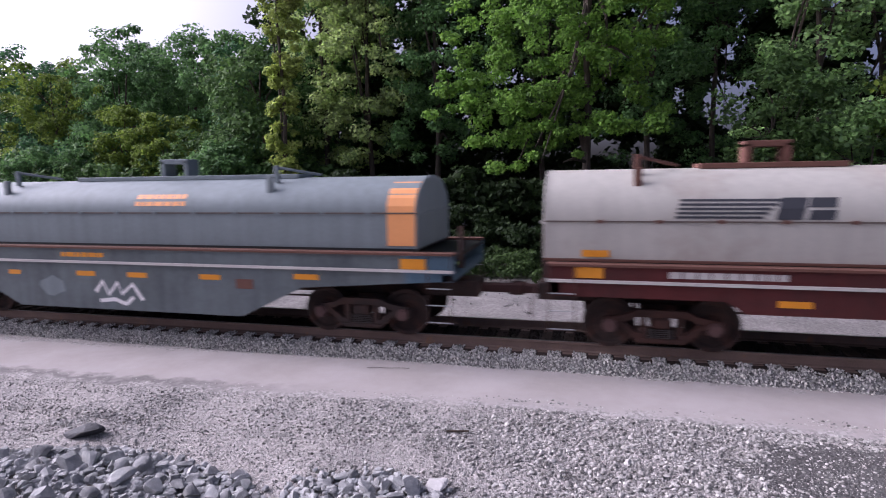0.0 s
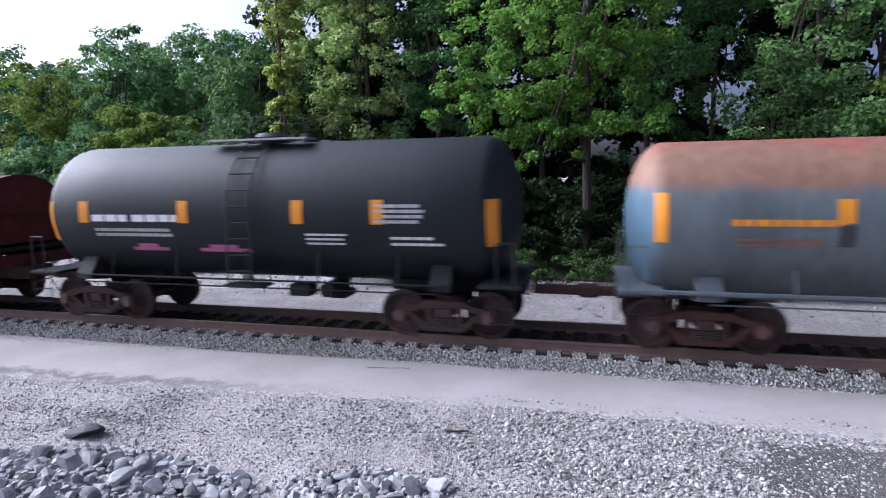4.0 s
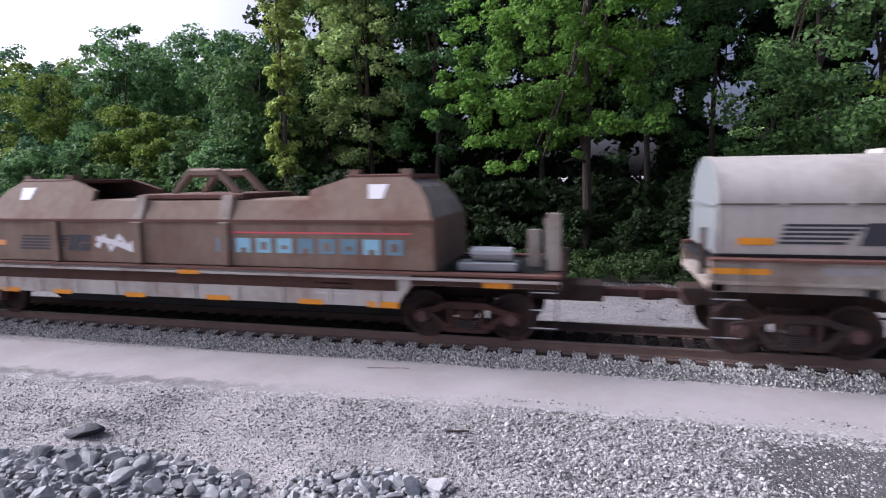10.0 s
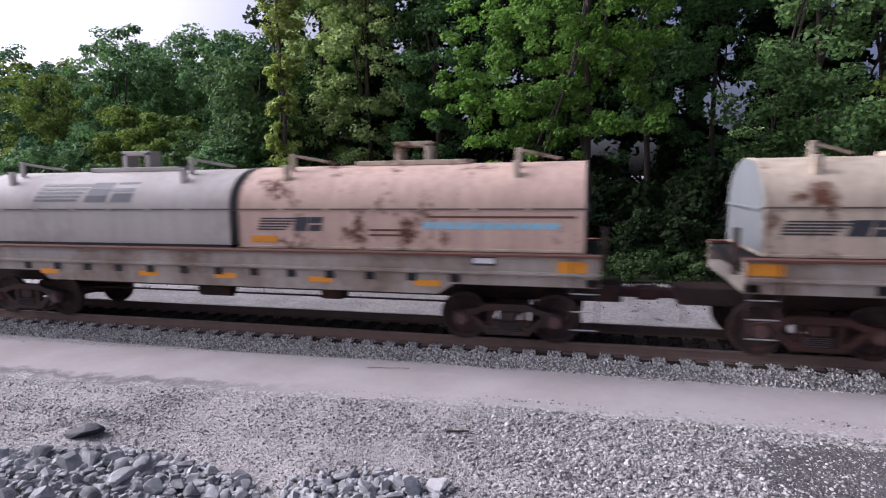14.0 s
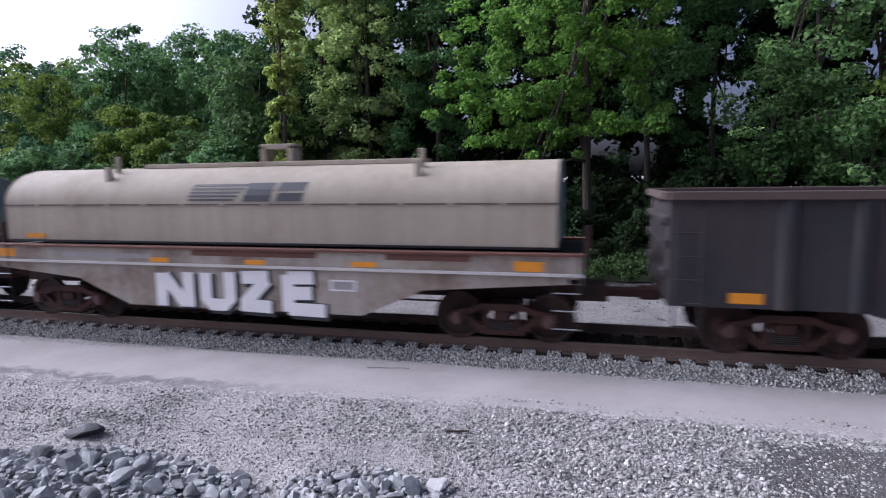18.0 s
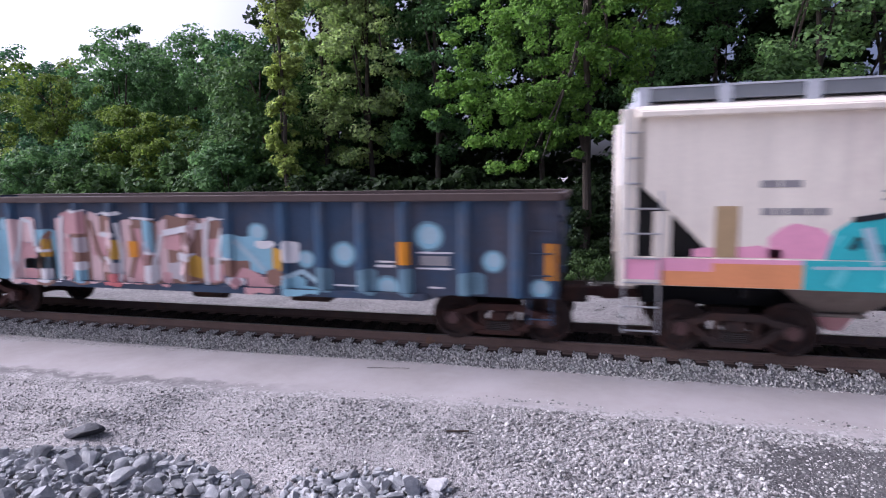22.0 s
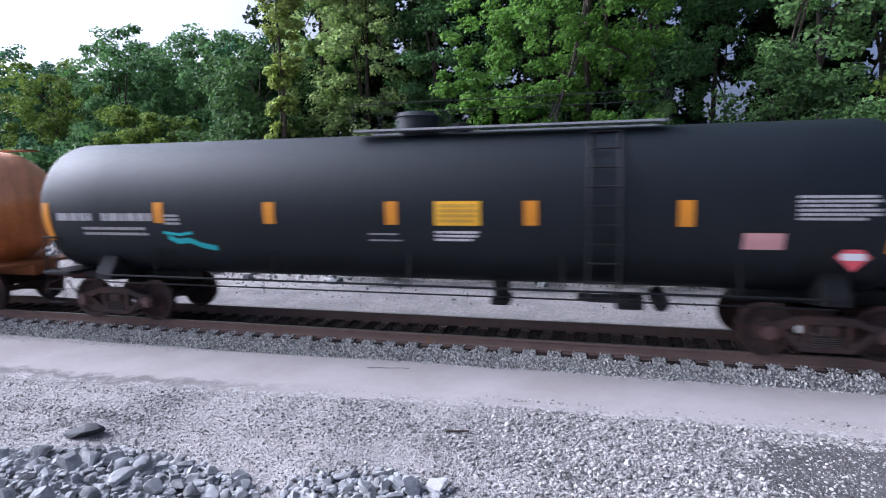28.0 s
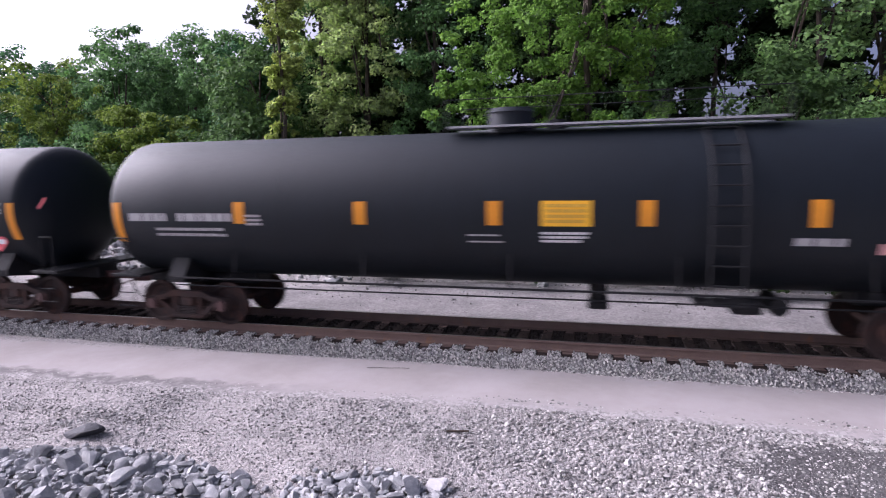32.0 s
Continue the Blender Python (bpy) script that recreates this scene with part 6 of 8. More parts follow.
reflectors(car, [(4.05, 0.72, 0.5, 0.1), (5.53, 0.72, 0.5, 0.1), (7.45, 0.72, 0.5, 0.1), (9.49, 0.74, 0.55, 0.1), (11.56, 0.74, 0.5, 0.1), (13.05, 0.74, 0.6, 0.12), (15.2, 1.2, 0.5, 0.12), (1.4, 1.2, 0.5, 0.12)], SILL)
reflectors(car, [(8.87, 1.28, 0.5, 0.09)], SILL_EDGE)
lines_of_text(car, 11.7, 12.5, 0.9, 1.2, 3, P["sill_pale"], SILL, 122, fill=0.3)
for k in range(10):
    part("sill_rib", box(B(), 3.9 + k * 1.0, 3.98 + k * 1.0, -1.52, -1.5, 0.7, 1.0), P["sill_light"], car)
for x, y, h in ((0.88, -0.7, 0.92), (1.16, 0.6, 0.75), (1.31, -0.5, 0.9), (1.62, 0.9, 0.7), (15.74, -0.3, 0.75), (16.15, -0.75, 1.1), (15.98, 0.75, 0.9)):
    part("stake_post", box(B(), x - 0.12, x + 0.12, y - 0.06, y + 0.06, 1.38, 1.38 + h, 0.01), P["sill_grey"], car)
part("brake_stand", box(rod(B(), (14.65, -0.9, 1.7), (15.4, -0.9, 1.7), 0.14, 12), 14.4, 15.5, -1.1, -0.6, 1.38, 1.55, 0.02), P["galv"], car)
# ---------- gondolas ----------
def gondola(label, front, L, trucks, z0, z1, posts, paint, post_paint, chord_paint, drop=None, ends=None):
    car = start_car("gondola", label, front, L, trucks, "gondola", TRUCK_RUSTY)
    (a, c), w = ends, 1.46
    b0, b1 = drop or (3.4, L - 3.4)
    for s in (-1, 1):
        y0, y1 = sorted((s * (w - 0.03), s * w))
        wall = part("side_wall", prism(B(), [(a, z1), (c, z1), (c, z0 + 0.12), (b1 + 0.4, z0 + 0.12), (b1, z0), (b0, z0), (b0 - 0.4, z0 + 0.12), (a, z0 + 0.12)], y0, y1, "y"), paint, car)
        y0, y1 = sorted((s * (w - 0.06), s * (w + 0.12)))
        part("top_chord", box(B(), a - 0.02, c + 0.02, y0, y1, z1 - 0.12, z1 + 0.02, 0.01), chord_paint, wall)
        y0, y1 = sorted((s * w, s * (w + 0.09)))
        part("side_sill", box(B(), b0, b1, y0, y1, z0 + 0.005, z0 + 0.14), paint, wall)
        for x in posts:
            bm = B()
            p = [(-0.14, 0.0), (-0.07, 0.10), (0.07, 0.10), (0.14, 0.0)]
            lo = [bm.verts.new((x + u, s * (w + v), z0 + 0.13)) for u, v in p]
            hi = [bm.verts.new((x + u, s * (w + v), z1 - 0.1)) for u, v in p]
            for i in range(4):
                bm.faces.new((lo[i], lo[(i + 1) % 4], hi[(i + 1) % 4], hi[i]))
            bm.faces.new(lo), bm.faces.new(hi)
            part("side_post", bm, post_paint, wall)
    part("floor", box(B(), a, c, -w + 0.03, w - 0.03, z0 + 0.15, z0 + 0.25), P["gondola_brown"], car)
    part("centre_sill", box(B(), 0.5, L - 0.5, -0.35, 0.35, 0.7, z0 + 0.15, 0.02), P["iron"], car)
    for xe, s in ((a, -1), (c, 1)):
        e = part("end_wall", box(B(), min(xe, xe - s * 0.04), max(xe, xe - s * 0.04), -w + 0.031, w - 0.031, z0 + 0.15, z1), paint, car)
        part("end_chord", box(B(), min(xe, xe + s * 0.1), max(xe, xe + s * 0.1), -w, w, z1 - 0.12, z1 + 0.01, 0.01), chord_paint, e)
        for z in (z0 + 0.6, z0 + 1.1, z0 + 1.5):
            part("end_rib", box(B(), min(xe, xe + s * 0.09), max(xe, xe + s * 0.09), -w + 0.05, w - 0.05, z, z + 0.14, 0.02), paint, e)
        lad = part("ladder", rod(rod(B(), (xe - s * 0.1, -w - 0.06, 0.5), (xe - s * 0.1, -w - 0.06, z1 - 0.3), 0.016, 6), (xe - s * 0.5, -w - 0.06, 0.5), (xe - s * 0.5, -w - 0.06, z1 - 0.3), 0.016, 6), paint, car)
        z = 0.6
        while z < z1 - 0.3:
            part("rung", rod(B(), (xe - s * 0.1, -w - 0.06, z), (xe - s * 0.5, -w - 0.06, z), 0.014, 6), paint, lad)
            z += 0.4
    part("brake_cylinder", rod(B(), (L * 0.45, -0.5, 0.65), (L * 0.45 + 0.8, -0.5, 0.65), 0.15, 12), P["iron"], car)
    part("brake_valve", box(B(), L * 0.6, L * 0.6 + 0.9, -0.7, -0.2, 0.55, 0.8, 0.03), P["iron"], car)
    return car


BLACK_POSTS = [1.89, 2.92, 3.70, 4.47, 5.36, 6.37, 7.55, 8.42, 9.28, 10.0, 10.9, 11.95, 12.85, 13.85]
car = gondola("black-brown gondola with dark ribs and a tag in pale outline letters", 137.4, 16.5, (2.05, 14.4), 0.82, 2.86, BLACK_POSTS, P["gondola_panel"], P["gondola_dark"], P["gondola_chord"], ends=(0.13, 15.40))
BLACK_SIDE = ribbed(1.46, BLACK_POSTS, 0.965, 0.092)
for x0, x1, z0, z1 in [(3.86, 4.44, 1.97, 2.20), (3.79, 4.41, 1.52, 1.76), (4.50, 5.01, 1.52, 1.76)]:
    spray(car, x0, x1, z0, z1, P["white"], BLACK_SIDE, 0.008, "number_bar", 0.01)
for x0, x1, z0, z1 in [(3.70, 4.31, 1.04, 1.29), (4.50, 5.09, 1.03, 1.30), (12.09, 12.66, 1.40, 1.58), (14.48, 14.88, 1.10, 1.22)]:
    for z in (z0 + 0.02, z1 - 0.10):
        spray(car, x0, x1 - 0.05, z, z + 0.055, P["white"], BLACK_SIDE, 0.008, "lettering", 0.005)
spray(car, 13.13, 13.50, 1.12, 1.18, P["grey_mark"], BLACK_SIDE, 0.008, "lettering", 0.005)
for z0, z1 in ((1.62, 1.66), (1.86, 1.91)):
    spray(car, 13.03, 13.68, z0, z1, P["white"], BLACK_SIDE, 0.008, "notice_frame", 0.0)
for x in (13.03, 13.64):
    spray(car, x, x + 0.04, 1.66, 1.86, P["white"], BLACK_SIDE, 0.008, "notice_frame", 0.0)
spray(car, 13.1, 13.6, 1.70, 1.82, P["faint"], BLACK_SIDE, 0.007, "notice_face", 0.0)
spray(car, 14.1, 14.5, 1.93, 2.05, P["faded_blue"], BLACK_SIDE, 0.006, "stencil", 0.02)
spray(car, 7.6, 8.1, 2.34, 2.38, P["grey_mark"], BLACK_SIDE, 0.006, "lettering", 0.01)
for x0, x1, z0, z1 in [(1.08, 1.58, 1.02, 1.2), (3.59, 4.21, 0.85, 0.958), (6.39, 6.99, 0.85, 0.958), (8.44, 9.02, 0.975, 1.08), (11.26, 11.84, 0.975, 1.10), (13.91, 14.46, 1.03, 1.24)]:
    spray(car, x0, x1, z0, z1, P["reflect"], BLACK_SIDE, 0.010, "reflector", 0.0)
# a tag of five tall letters: pale rims round black, with rose and lilac bars
for pts, w, mat, lift in (
        ([(8.05, 1.89), (7.43, 1.94), (7.12, 1.51), (7.15, 1.08), (7.72, 1.03), (8.12, 1.09), (8.06, 1.30)], 0.62, "spray_ink", 0.004),
        ([(8.14, 2.01), (7.75, 2.05), (7.31, 1.99), (7.06, 1.76), (6.94, 1.39), (7.00, 1.08), (7.29, 0.87), (7.78, 0.87), (8.13, 0.94), (8.22, 1.15), (8.10, 1.39)], 0.14, "spray_rose", 0.008),
        ([(8.14, 1.97), (7.95, 1.77), (7.52, 1.70), (7.35, 1.54), (7.43, 1.37), (7.91, 1.40)], 0.17, "spray_rose", 0.008),
        ([(8.41, 2.05), (8.50, 1.72), (8.59, 1.31)], 0.26, "spray_rose", 0.008),
        ([(8.77, 2.08), (8.87, 1.32)], 0.16, "spray_ink", 0.004),
        ([(8.91, 2.08), (9.02, 1.56), (9.19, 0.95)], 0.30, "spray_rose", 0.008),
        ([(9.57, 2.12), (9.65, 1.46), (9.62, 0.91)], 0.40, "spray_lilac", 0.007),
        ([(9.96, 2.12), (9.90, 1.75)], 0.20, "spray_white", 0.009)):
    spray_line(car, pts, w, P[mat], BLACK_SIDE, lift)
for pts, w, mat, lift in (
        ([(9.43, 2.13), (10.04, 2.13)], 0.09, "spray_white", 0.010),
        ([(10.10, 1.87), (10.07, 1.36), (10.29, 1.25), (10.68, 1.32)], 0.26, "spray_ink", 0.006),
        ([(10.04, 2.04), (10.45, 2.04), (10.97, 2.05), (11.10, 1.83)], 0.14, "spray_rose", 0.010),
        ([(11.09, 1.81), (10.68, 1.52), (10.18, 1.30)], 0.22, "spray_rose", 0.010),
        ([(10.04, 1.63), (10.40, 1.74), (10.68, 1.77)], 0.05, "spray_white", 0.012),
        ([(11.12, 1.56), (11.11, 0.97)], 0.28, "spray_lilac", 0.010)):
    spray_line(car, pts, w, P[mat], BLACK_SIDE, lift)

BLUE_POSTS = [0.5, 1.55, 2.72, 3.45, 4.35, 5.3, 6.2, 7.15, 8.1, 9.05, 10.3, 11.1, 11.95, 12.8, 13.95, 14.9]
car = gondola("weathered blue gondola covered in pink, white and pale blue graffiti", 153.8, 16.6, (1.95, 14.5), 0.85, 2.86, BLUE_POSTS, P["blue_panel"], P["gondola_blue"], P["gondola_chord"], ends=(0.16, 15.61))
BLUE_SIDE = ribbed(1.46, BLUE_POSTS, 0.995, 0.092)
for x, z, r in ((1.01, 2.26, 0.25), (0.76, 1.47, 0.25), (1.43, 1.67, 0.22), (3.24, 2.21, 0.24), (9.72, 2.11, 0.25), (10.77, 1.59, 0.22), (11.57, 1.71, 0.30), (13.27, 2.08, 0.33), (12.44, 1.06, 0.3), (14.46, 1.63, 0.24), (15.3, 1.15, 0.22)):
    dab(car, x, z, r * 0.88, P["faded_blue"], BLUE_SIDE, 0.003)
    dab(car, x, z, r * 0.72, P["sky_blue"], BLUE_SIDE, 0.005)
    dab(car, x + 0.02, z + 0.02, r * 0.5, P["spray_haze"], BLUE_SIDE, 0.008)
PIECE = {
    "back": [("sky_blue", 2.81, 4.70, 0.98, 2.13)],
    "a": [("spray_brown", 3.56, 4.61, 0.89, 1.69), ("spray_rose", 3.42, 3.72, 0.87, 2.38), ("spray_salmon", 3.67, 4.09, 1.46, 1.85), ("spray_salmon", 3.70, 4.14, 0.89, 1.24), ("spray_white", 4.13, 4.53, 0.95, 1.25), ("spray_rose", 3.73, 4.11, 1.85, 2.41), ("gold", 4.33, 4.55, 1.48, 1.95), ("spray_white", 4.06, 4.54, 1.61, 1.70)],
    "b": [("spray_rose", 4.68, 5.04, 1.08, 2.39), ("spray_brown", 5.07, 5.59, 0.91, 2.45), ("spray_salmon", 4.83, 5.50, 2.05, 2.53), ("spray_lilac", 5.23, 5.53, 1.64, 1.99), ("spray_salmon", 4.75, 5.20, 1.12, 1.65), ("sky_blue", 5.11, 5.48, 0.95, 1.25), ("spray_white", 5.19, 5.52, 1.25, 1.45), ("spray_white", 5.04, 5.56, 2.51, 2.57)],
    "c": [("spray_brown", 5.56, 6.25, 0.96, 2.47), ("spray_rose", 5.60, 5.88, 0.96, 2.51), ("spray_salmon", 5.65, 6.05, 1.56, 2.00), ("spray_white", 5.81, 6.47, 2.47, 2.54), ("spray_white", 5.87, 6.29, 1.97, 2.11), ("gold", 6.19, 6.46, 1.48, 1.92), ("spray_white", 5.84, 6.23, 1.38, 1.52), ("spray_lilac", 6.18, 6.45, 1.21, 1.44), ("spray_coral", 6.01, 6.46, 0.90, 1.16)],
    "d": [("spray_brown", 6.45, 7.45, 0.97, 2.37), ("spray_rose", 6.44, 6.73, 0.96, 2.36), ("spray_salmon", 6.67, 6.95, 0.97, 2.19), ("sky_blue", 6.99, 7.28, 1.63, 2.34), ("spray_white", 6.70, 7.30, 2.36, 2.43), ("spray_white", 6.97, 7.36, 1.01, 1.40), ("spray_white", 6.99, 7.35, 1.61, 1.67)],
    "e": [("spray_brown", 7.45, 8.44, 1.01, 2.43), ("spray_rose", 7.36, 7.59, 0.99, 2.37), ("spray_salmon", 7.52, 7.92, 1.72, 2.08), ("spray_white", 7.84, 8.25, 1.50, 1.67), ("gold", 8.17, 8.44, 1.16, 1.60), ("spray_lilac", 7.57, 8.01, 1.08, 1.49), ("spray_salmon", 7.44, 7.66, 0.95, 1.26), ("spray_rose", 7.85, 8.30, 2.42, 2.51), ("spray_white", 7.89, 8.29, 1.05, 1.09)],
    "f": [("spray_brown", 8.55, 8.96, 1.01, 2.38), ("spray_rose", 8.44, 8.58, 1.06, 2.40), ("spray_salmon", 8.47, 8.89, 1.57, 1.98), ("sky_blue", 8.88, 9.20, 1.58, 2.07), ("spray_salmon", 8.55, 8.97, 1.06, 1.47), ("spray_white", 8.58, 9.02, 2.36, 2.42), ("spray_white", 8.83, 9.15, 1.54, 1.59)],
    "g": [("sky_blue", 9.04, 9.67, 1.49, 2.05), ("sky_blue", 9.36, 10.04, 1.28, 1.89), ("spray_brown", 8.98, 9.53, 1.19, 1.54), ("spray_salmon", 9.44, 10.06, 0.87, 1.21), ("spray_white", 9.67, 10.11, 1.78, 1.96), ("gold", 10.04, 10.30, 1.34, 1.82), ("spray_brown", 9.89, 10.30, 1.04, 1.37), ("spray_white", 10.30, 10.65, 1.55, 1.94), ("sky_blue", 10.28, 10.76, 0.85, 1.22), ("sky_blue", 10.57, 11.07, 0.87, 1.07), ("spray_white", 9.04, 9.41, 1.03, 1.18)],
    "low": [("faded_blue", 10.96, 11.32, 0.95, 1.43), ("faded_blue", 11.84, 12.25, 0.96, 1.42), ("faded_blue", 12.69, 12.97, 0.96, 1.43), ("faded_blue", 13.82, 14.32, 1.00, 1.42)],
}
for rows in PIECE.values():
    for k, (mat, x0, x1, z0, z1) in enumerate(rows):
        spray(car, x0, x1, max(0.862, z0), z1, P[mat], BLUE_SIDE, 0.006 + 0.0022 * k, wob=0.07)
spray_line(car, [(7.50, 2.08), (8.02, 2.17), (8.50, 2.25)], 0.13, P["spray_white"], BLUE_SIDE, 0.03)
for pts in ([(3.42, 0.92), (3.62, 1.7), (3.75, 2.38)], [(3.75, 2.38), (4.0, 2.3), (4.08, 1.75)], [(4.75, 0.95), (4.80, 1.7), (4.9, 2.45)], [(6.35, 2.3), (6.42, 1.6), (6.36, 1.0)], [(7.25, 1.0), (7.3, 1.5), (7.45, 2.05)], [(8.52, 1.0), (8.5, 1.7), (8.6, 2.35)]):
    spray_line(car, pts, 0.09, P["spray_white"], BLUE_SIDE, 0.028)
for mat, w, pts in (("spray_brown", 0.12, [(4.15, 1.0), (4.25, 1.6), (4.55, 2.1)]), ("spray_salmon", 0.16, [(4.98, 1.0), (5.1, 1.5), (5.0, 1.95)]), ("spray_brown", 0.10, [(5.65, 2.35), (5.8, 1.7), (6.05, 1.25)]), ("spray_rose", 0.14, [(6.0, 1.2), (6.2, 1.8), (6.15, 2.35)]), ("spray_brown", 0.10, [(6.62, 1.1), (6.8, 1.7), (6.72, 2.25)]), ("spray_salmon", 0.18, [(7.1, 1.1), (7.2, 1.55), (7.05, 1.9)]), ("spray_rose", 0.15, [(7.95, 1.2), (8.1, 1.8), (8.3, 2.35)]), ("spray_white", 0.10, [(8.75, 1.1), (8.8, 1.7), (8.95, 2.2)]), ("spray_salmon", 0.2, [(9.15, 1.0), (9.4, 1.3), (9.75, 1.15)]), ("spray_haze", 0.12, [(9.2, 1.95), (9.6, 1.6), (9.85, 1.35)]), ("spray_haze", 0.10, [(10.3, 1.2), (10.7, 1.35), (11.0, 1.15)])):
    spray_line(car, pts, w, P[mat], BLUE_SIDE, 0.0265)
for x0, x1, z0, z1 in ((1.98, 2.25, 2.05, 2.31), (2.3, 2.6, 2.05, 2.31), (1.84, 2.58, 1.60, 1.75), (1.80, 2.55, 1.19, 1.30), (12.21, 12.6, 1.47, 1.52), (12.25, 12.6, 1.56, 1.60), (13.04, 13.71, 1.45, 1.49), (13.04, 13.71, 1.75, 1.79), (11.35, 11.83, 1.07, 1.11), (13.26, 13.54, 1.09, 1.13)):
    spray(car, x0, x1, z0, z1, P["white"], BLUE_SIDE, 0.008, "lettering", 0.01)
spray(car, 13.1, 13.65, 1.53, 1.71, P["faint"], BLUE_SIDE, 0.007, "notice_face", 0.0)
for x0, x1, z0, z1 in ((0.17, 0.38, 1.1, 1.96), (2.63, 2.89, 1.47, 1.89), (6.62, 6.86, 1.55, 1.9), (12.67, 12.93, 1.54, 1.98), (15.38, 15.6, 1.31, 1.98)):
    spray(car, x0, x1, z0, z1, P["reflect"], BLUE_SIDE, 0.034, "reflector", 0.0)
# ---------- covered hopper ----------
L = 19.1
car = start_car("covered_hopper", "cream covered hopper with bright teal and pink graffiti", 170.3, L, (2.0, L - 1.8), "hopper car")
HW = 1.52
side = [(0.42, 4.18), (18.66, 4.18), (18.66, 3.02), (18.03, 2.48), (17.40, 1.72), (17.25, 1.56), (1.7, 1.56), (1.5, 1.85), (0.91, 2.48), (0.42, 2.95)]
part("body", prism(B(), side, -HW, HW, "y"), P["hopper"], car)
roof = [(-HW - 0.03, 4.14), (-HW - 0.03, 4.22), (-HW + 0.15, 4.30), (-0.8, 4.47), (0, 4.53), (0.8, 4.47), (HW - 0.15, 4.30), (HW + 0.03, 4.22), (HW + 0.03, 4.14)]
part("roof", prism(B(), roof, 0.36, 18.80), P["hopper"], car, smooth=True)
part("eave_rail", box(B(), 0.3, 18.85, -HW - 0.13, -HW, 4.09, 4.2, 0.02), P["hopper"], car)
for s in (-1, 1):
    y0, y1 = sorted((s * (HW - 0.12), s * (HW + 0.03)))
    part("side_sill", box(B(), -0.0 + 0.12, 18.85, y0, y1, 1.30, 1.78, 0.015), P["hopper"], car)
for a, c in ((0.06, 0.34), (18.66, 18.87)):
    for s in (-1, 1):
        y0, y1 = sorted((s * (HW - 0.1), s * (HW + 0.02)))
        part("corner_post", box(B(), a, c, y0, y1, 1.27, 4.25, 0.01), P["hopper"], car)
    part("end_sheet", box(B(), (a + c) / 2 - 0.03, (a + c) / 2 + 0.03, -HW + 0.1, HW - 0.1, 2.95, 4.25), P["hopper_shaded"], car)
    part("end_beam", box(B(), a, c, -HW + 0.1, HW - 0.1, 1.2, 1.5, 0.02), P["hopper_dirty"], car)
for x, sl in ((0.85, 1), (18.15, -1)):                   # end bay braces and ladders
    for s in (-1, 1):
        part("bay_brace", box(B(), (0.6 if sl > 0 else 18.08), (0.87 if sl > 0 else 18.38), s * (HW - 0.05) - 0.04, s * (HW - 0.05) + 0.04, 1.7, 2.55 if sl > 0 else 2.72), P["hopper"], car)
    lx = 0.35 if sl > 0 else 18.45
    lad = part("end_ladder", rod(rod(B(), (lx - 0.2, -HW - 0.05, 0.45), (lx - 0.2, -HW - 0.05, 4.3), 0.016, 6), (lx + 0.35, -HW - 0.05, 0.45), (lx + 0.35, -HW - 0.05, 2.9), 0.016, 6), P["galv"], car)
    for k in range(9):
        z = 0.5 + 0.42 * k
        part("rung", rod(B(), (lx - 0.2, -HW - 0.05, z), (lx + (0.35 if z < 2.9 else 0.0), -HW - 0.05, z), 0.016, 6), P["galv"], lad)
# black sheets added inside the end bays to stand for the shade there
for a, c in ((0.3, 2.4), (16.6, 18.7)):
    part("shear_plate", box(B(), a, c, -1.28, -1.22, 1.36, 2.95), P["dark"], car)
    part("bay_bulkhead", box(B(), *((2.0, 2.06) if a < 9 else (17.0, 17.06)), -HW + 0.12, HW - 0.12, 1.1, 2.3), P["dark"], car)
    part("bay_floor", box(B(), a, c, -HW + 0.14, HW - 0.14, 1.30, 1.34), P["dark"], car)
part("end_platform", box(B(), 18.8, 19.0, -1.3, 1.3, 1.25, 1.32), P["galv"], car)
part("centre_sill", box(B(), 0.5, L - 0.5, -0.35, 0.35, 0.75, 1.1, 0.02), P["dark"], car)
part("brake_wheel", lathe(B(), [(0, 0.24), (0.03, 0.27), (0.06, 0.24)], 18, (18.3, -HW - 0.1, 3.42)), P["galv"], car)
part("brake_box", box(B(), 18.1, 18.48, -HW - 0.05, -HW, 3.26, 3.55, 0.02), P["galv"], car)
for s in (-1, 1):                                          # running boards on the roof in gratings; tall grey faces stand for shade beneath
    y0, y1 = sorted((s * 0.7, s * 1.32))
    n = 15
    for k in range(n):
        a = 0.3 + (18.5) * k / n
        part("running_board", box(B(), a + 0.2, a + (18.5) / n - 0.02, y0, y1, 4.38, 4.58), P["board"], car)
        part("board_bracket", box(B(), a, a + 0.2, y0 - 0.02, y1 + 0.02, 4.30, 4.60, 0.01), P["hopper_shaded"], car)
    part("board_edge", box(B(), 0.3, 18.8, y0 - 0.02, y0 + 0.02, 4.585, 4.615), P["hopper_shaded"], car)
part("hatch_trough", box(B(), 0.6, 18.4, -0.4, 0.4, 4.5, 4.66, 0.03), P["galv"], car)
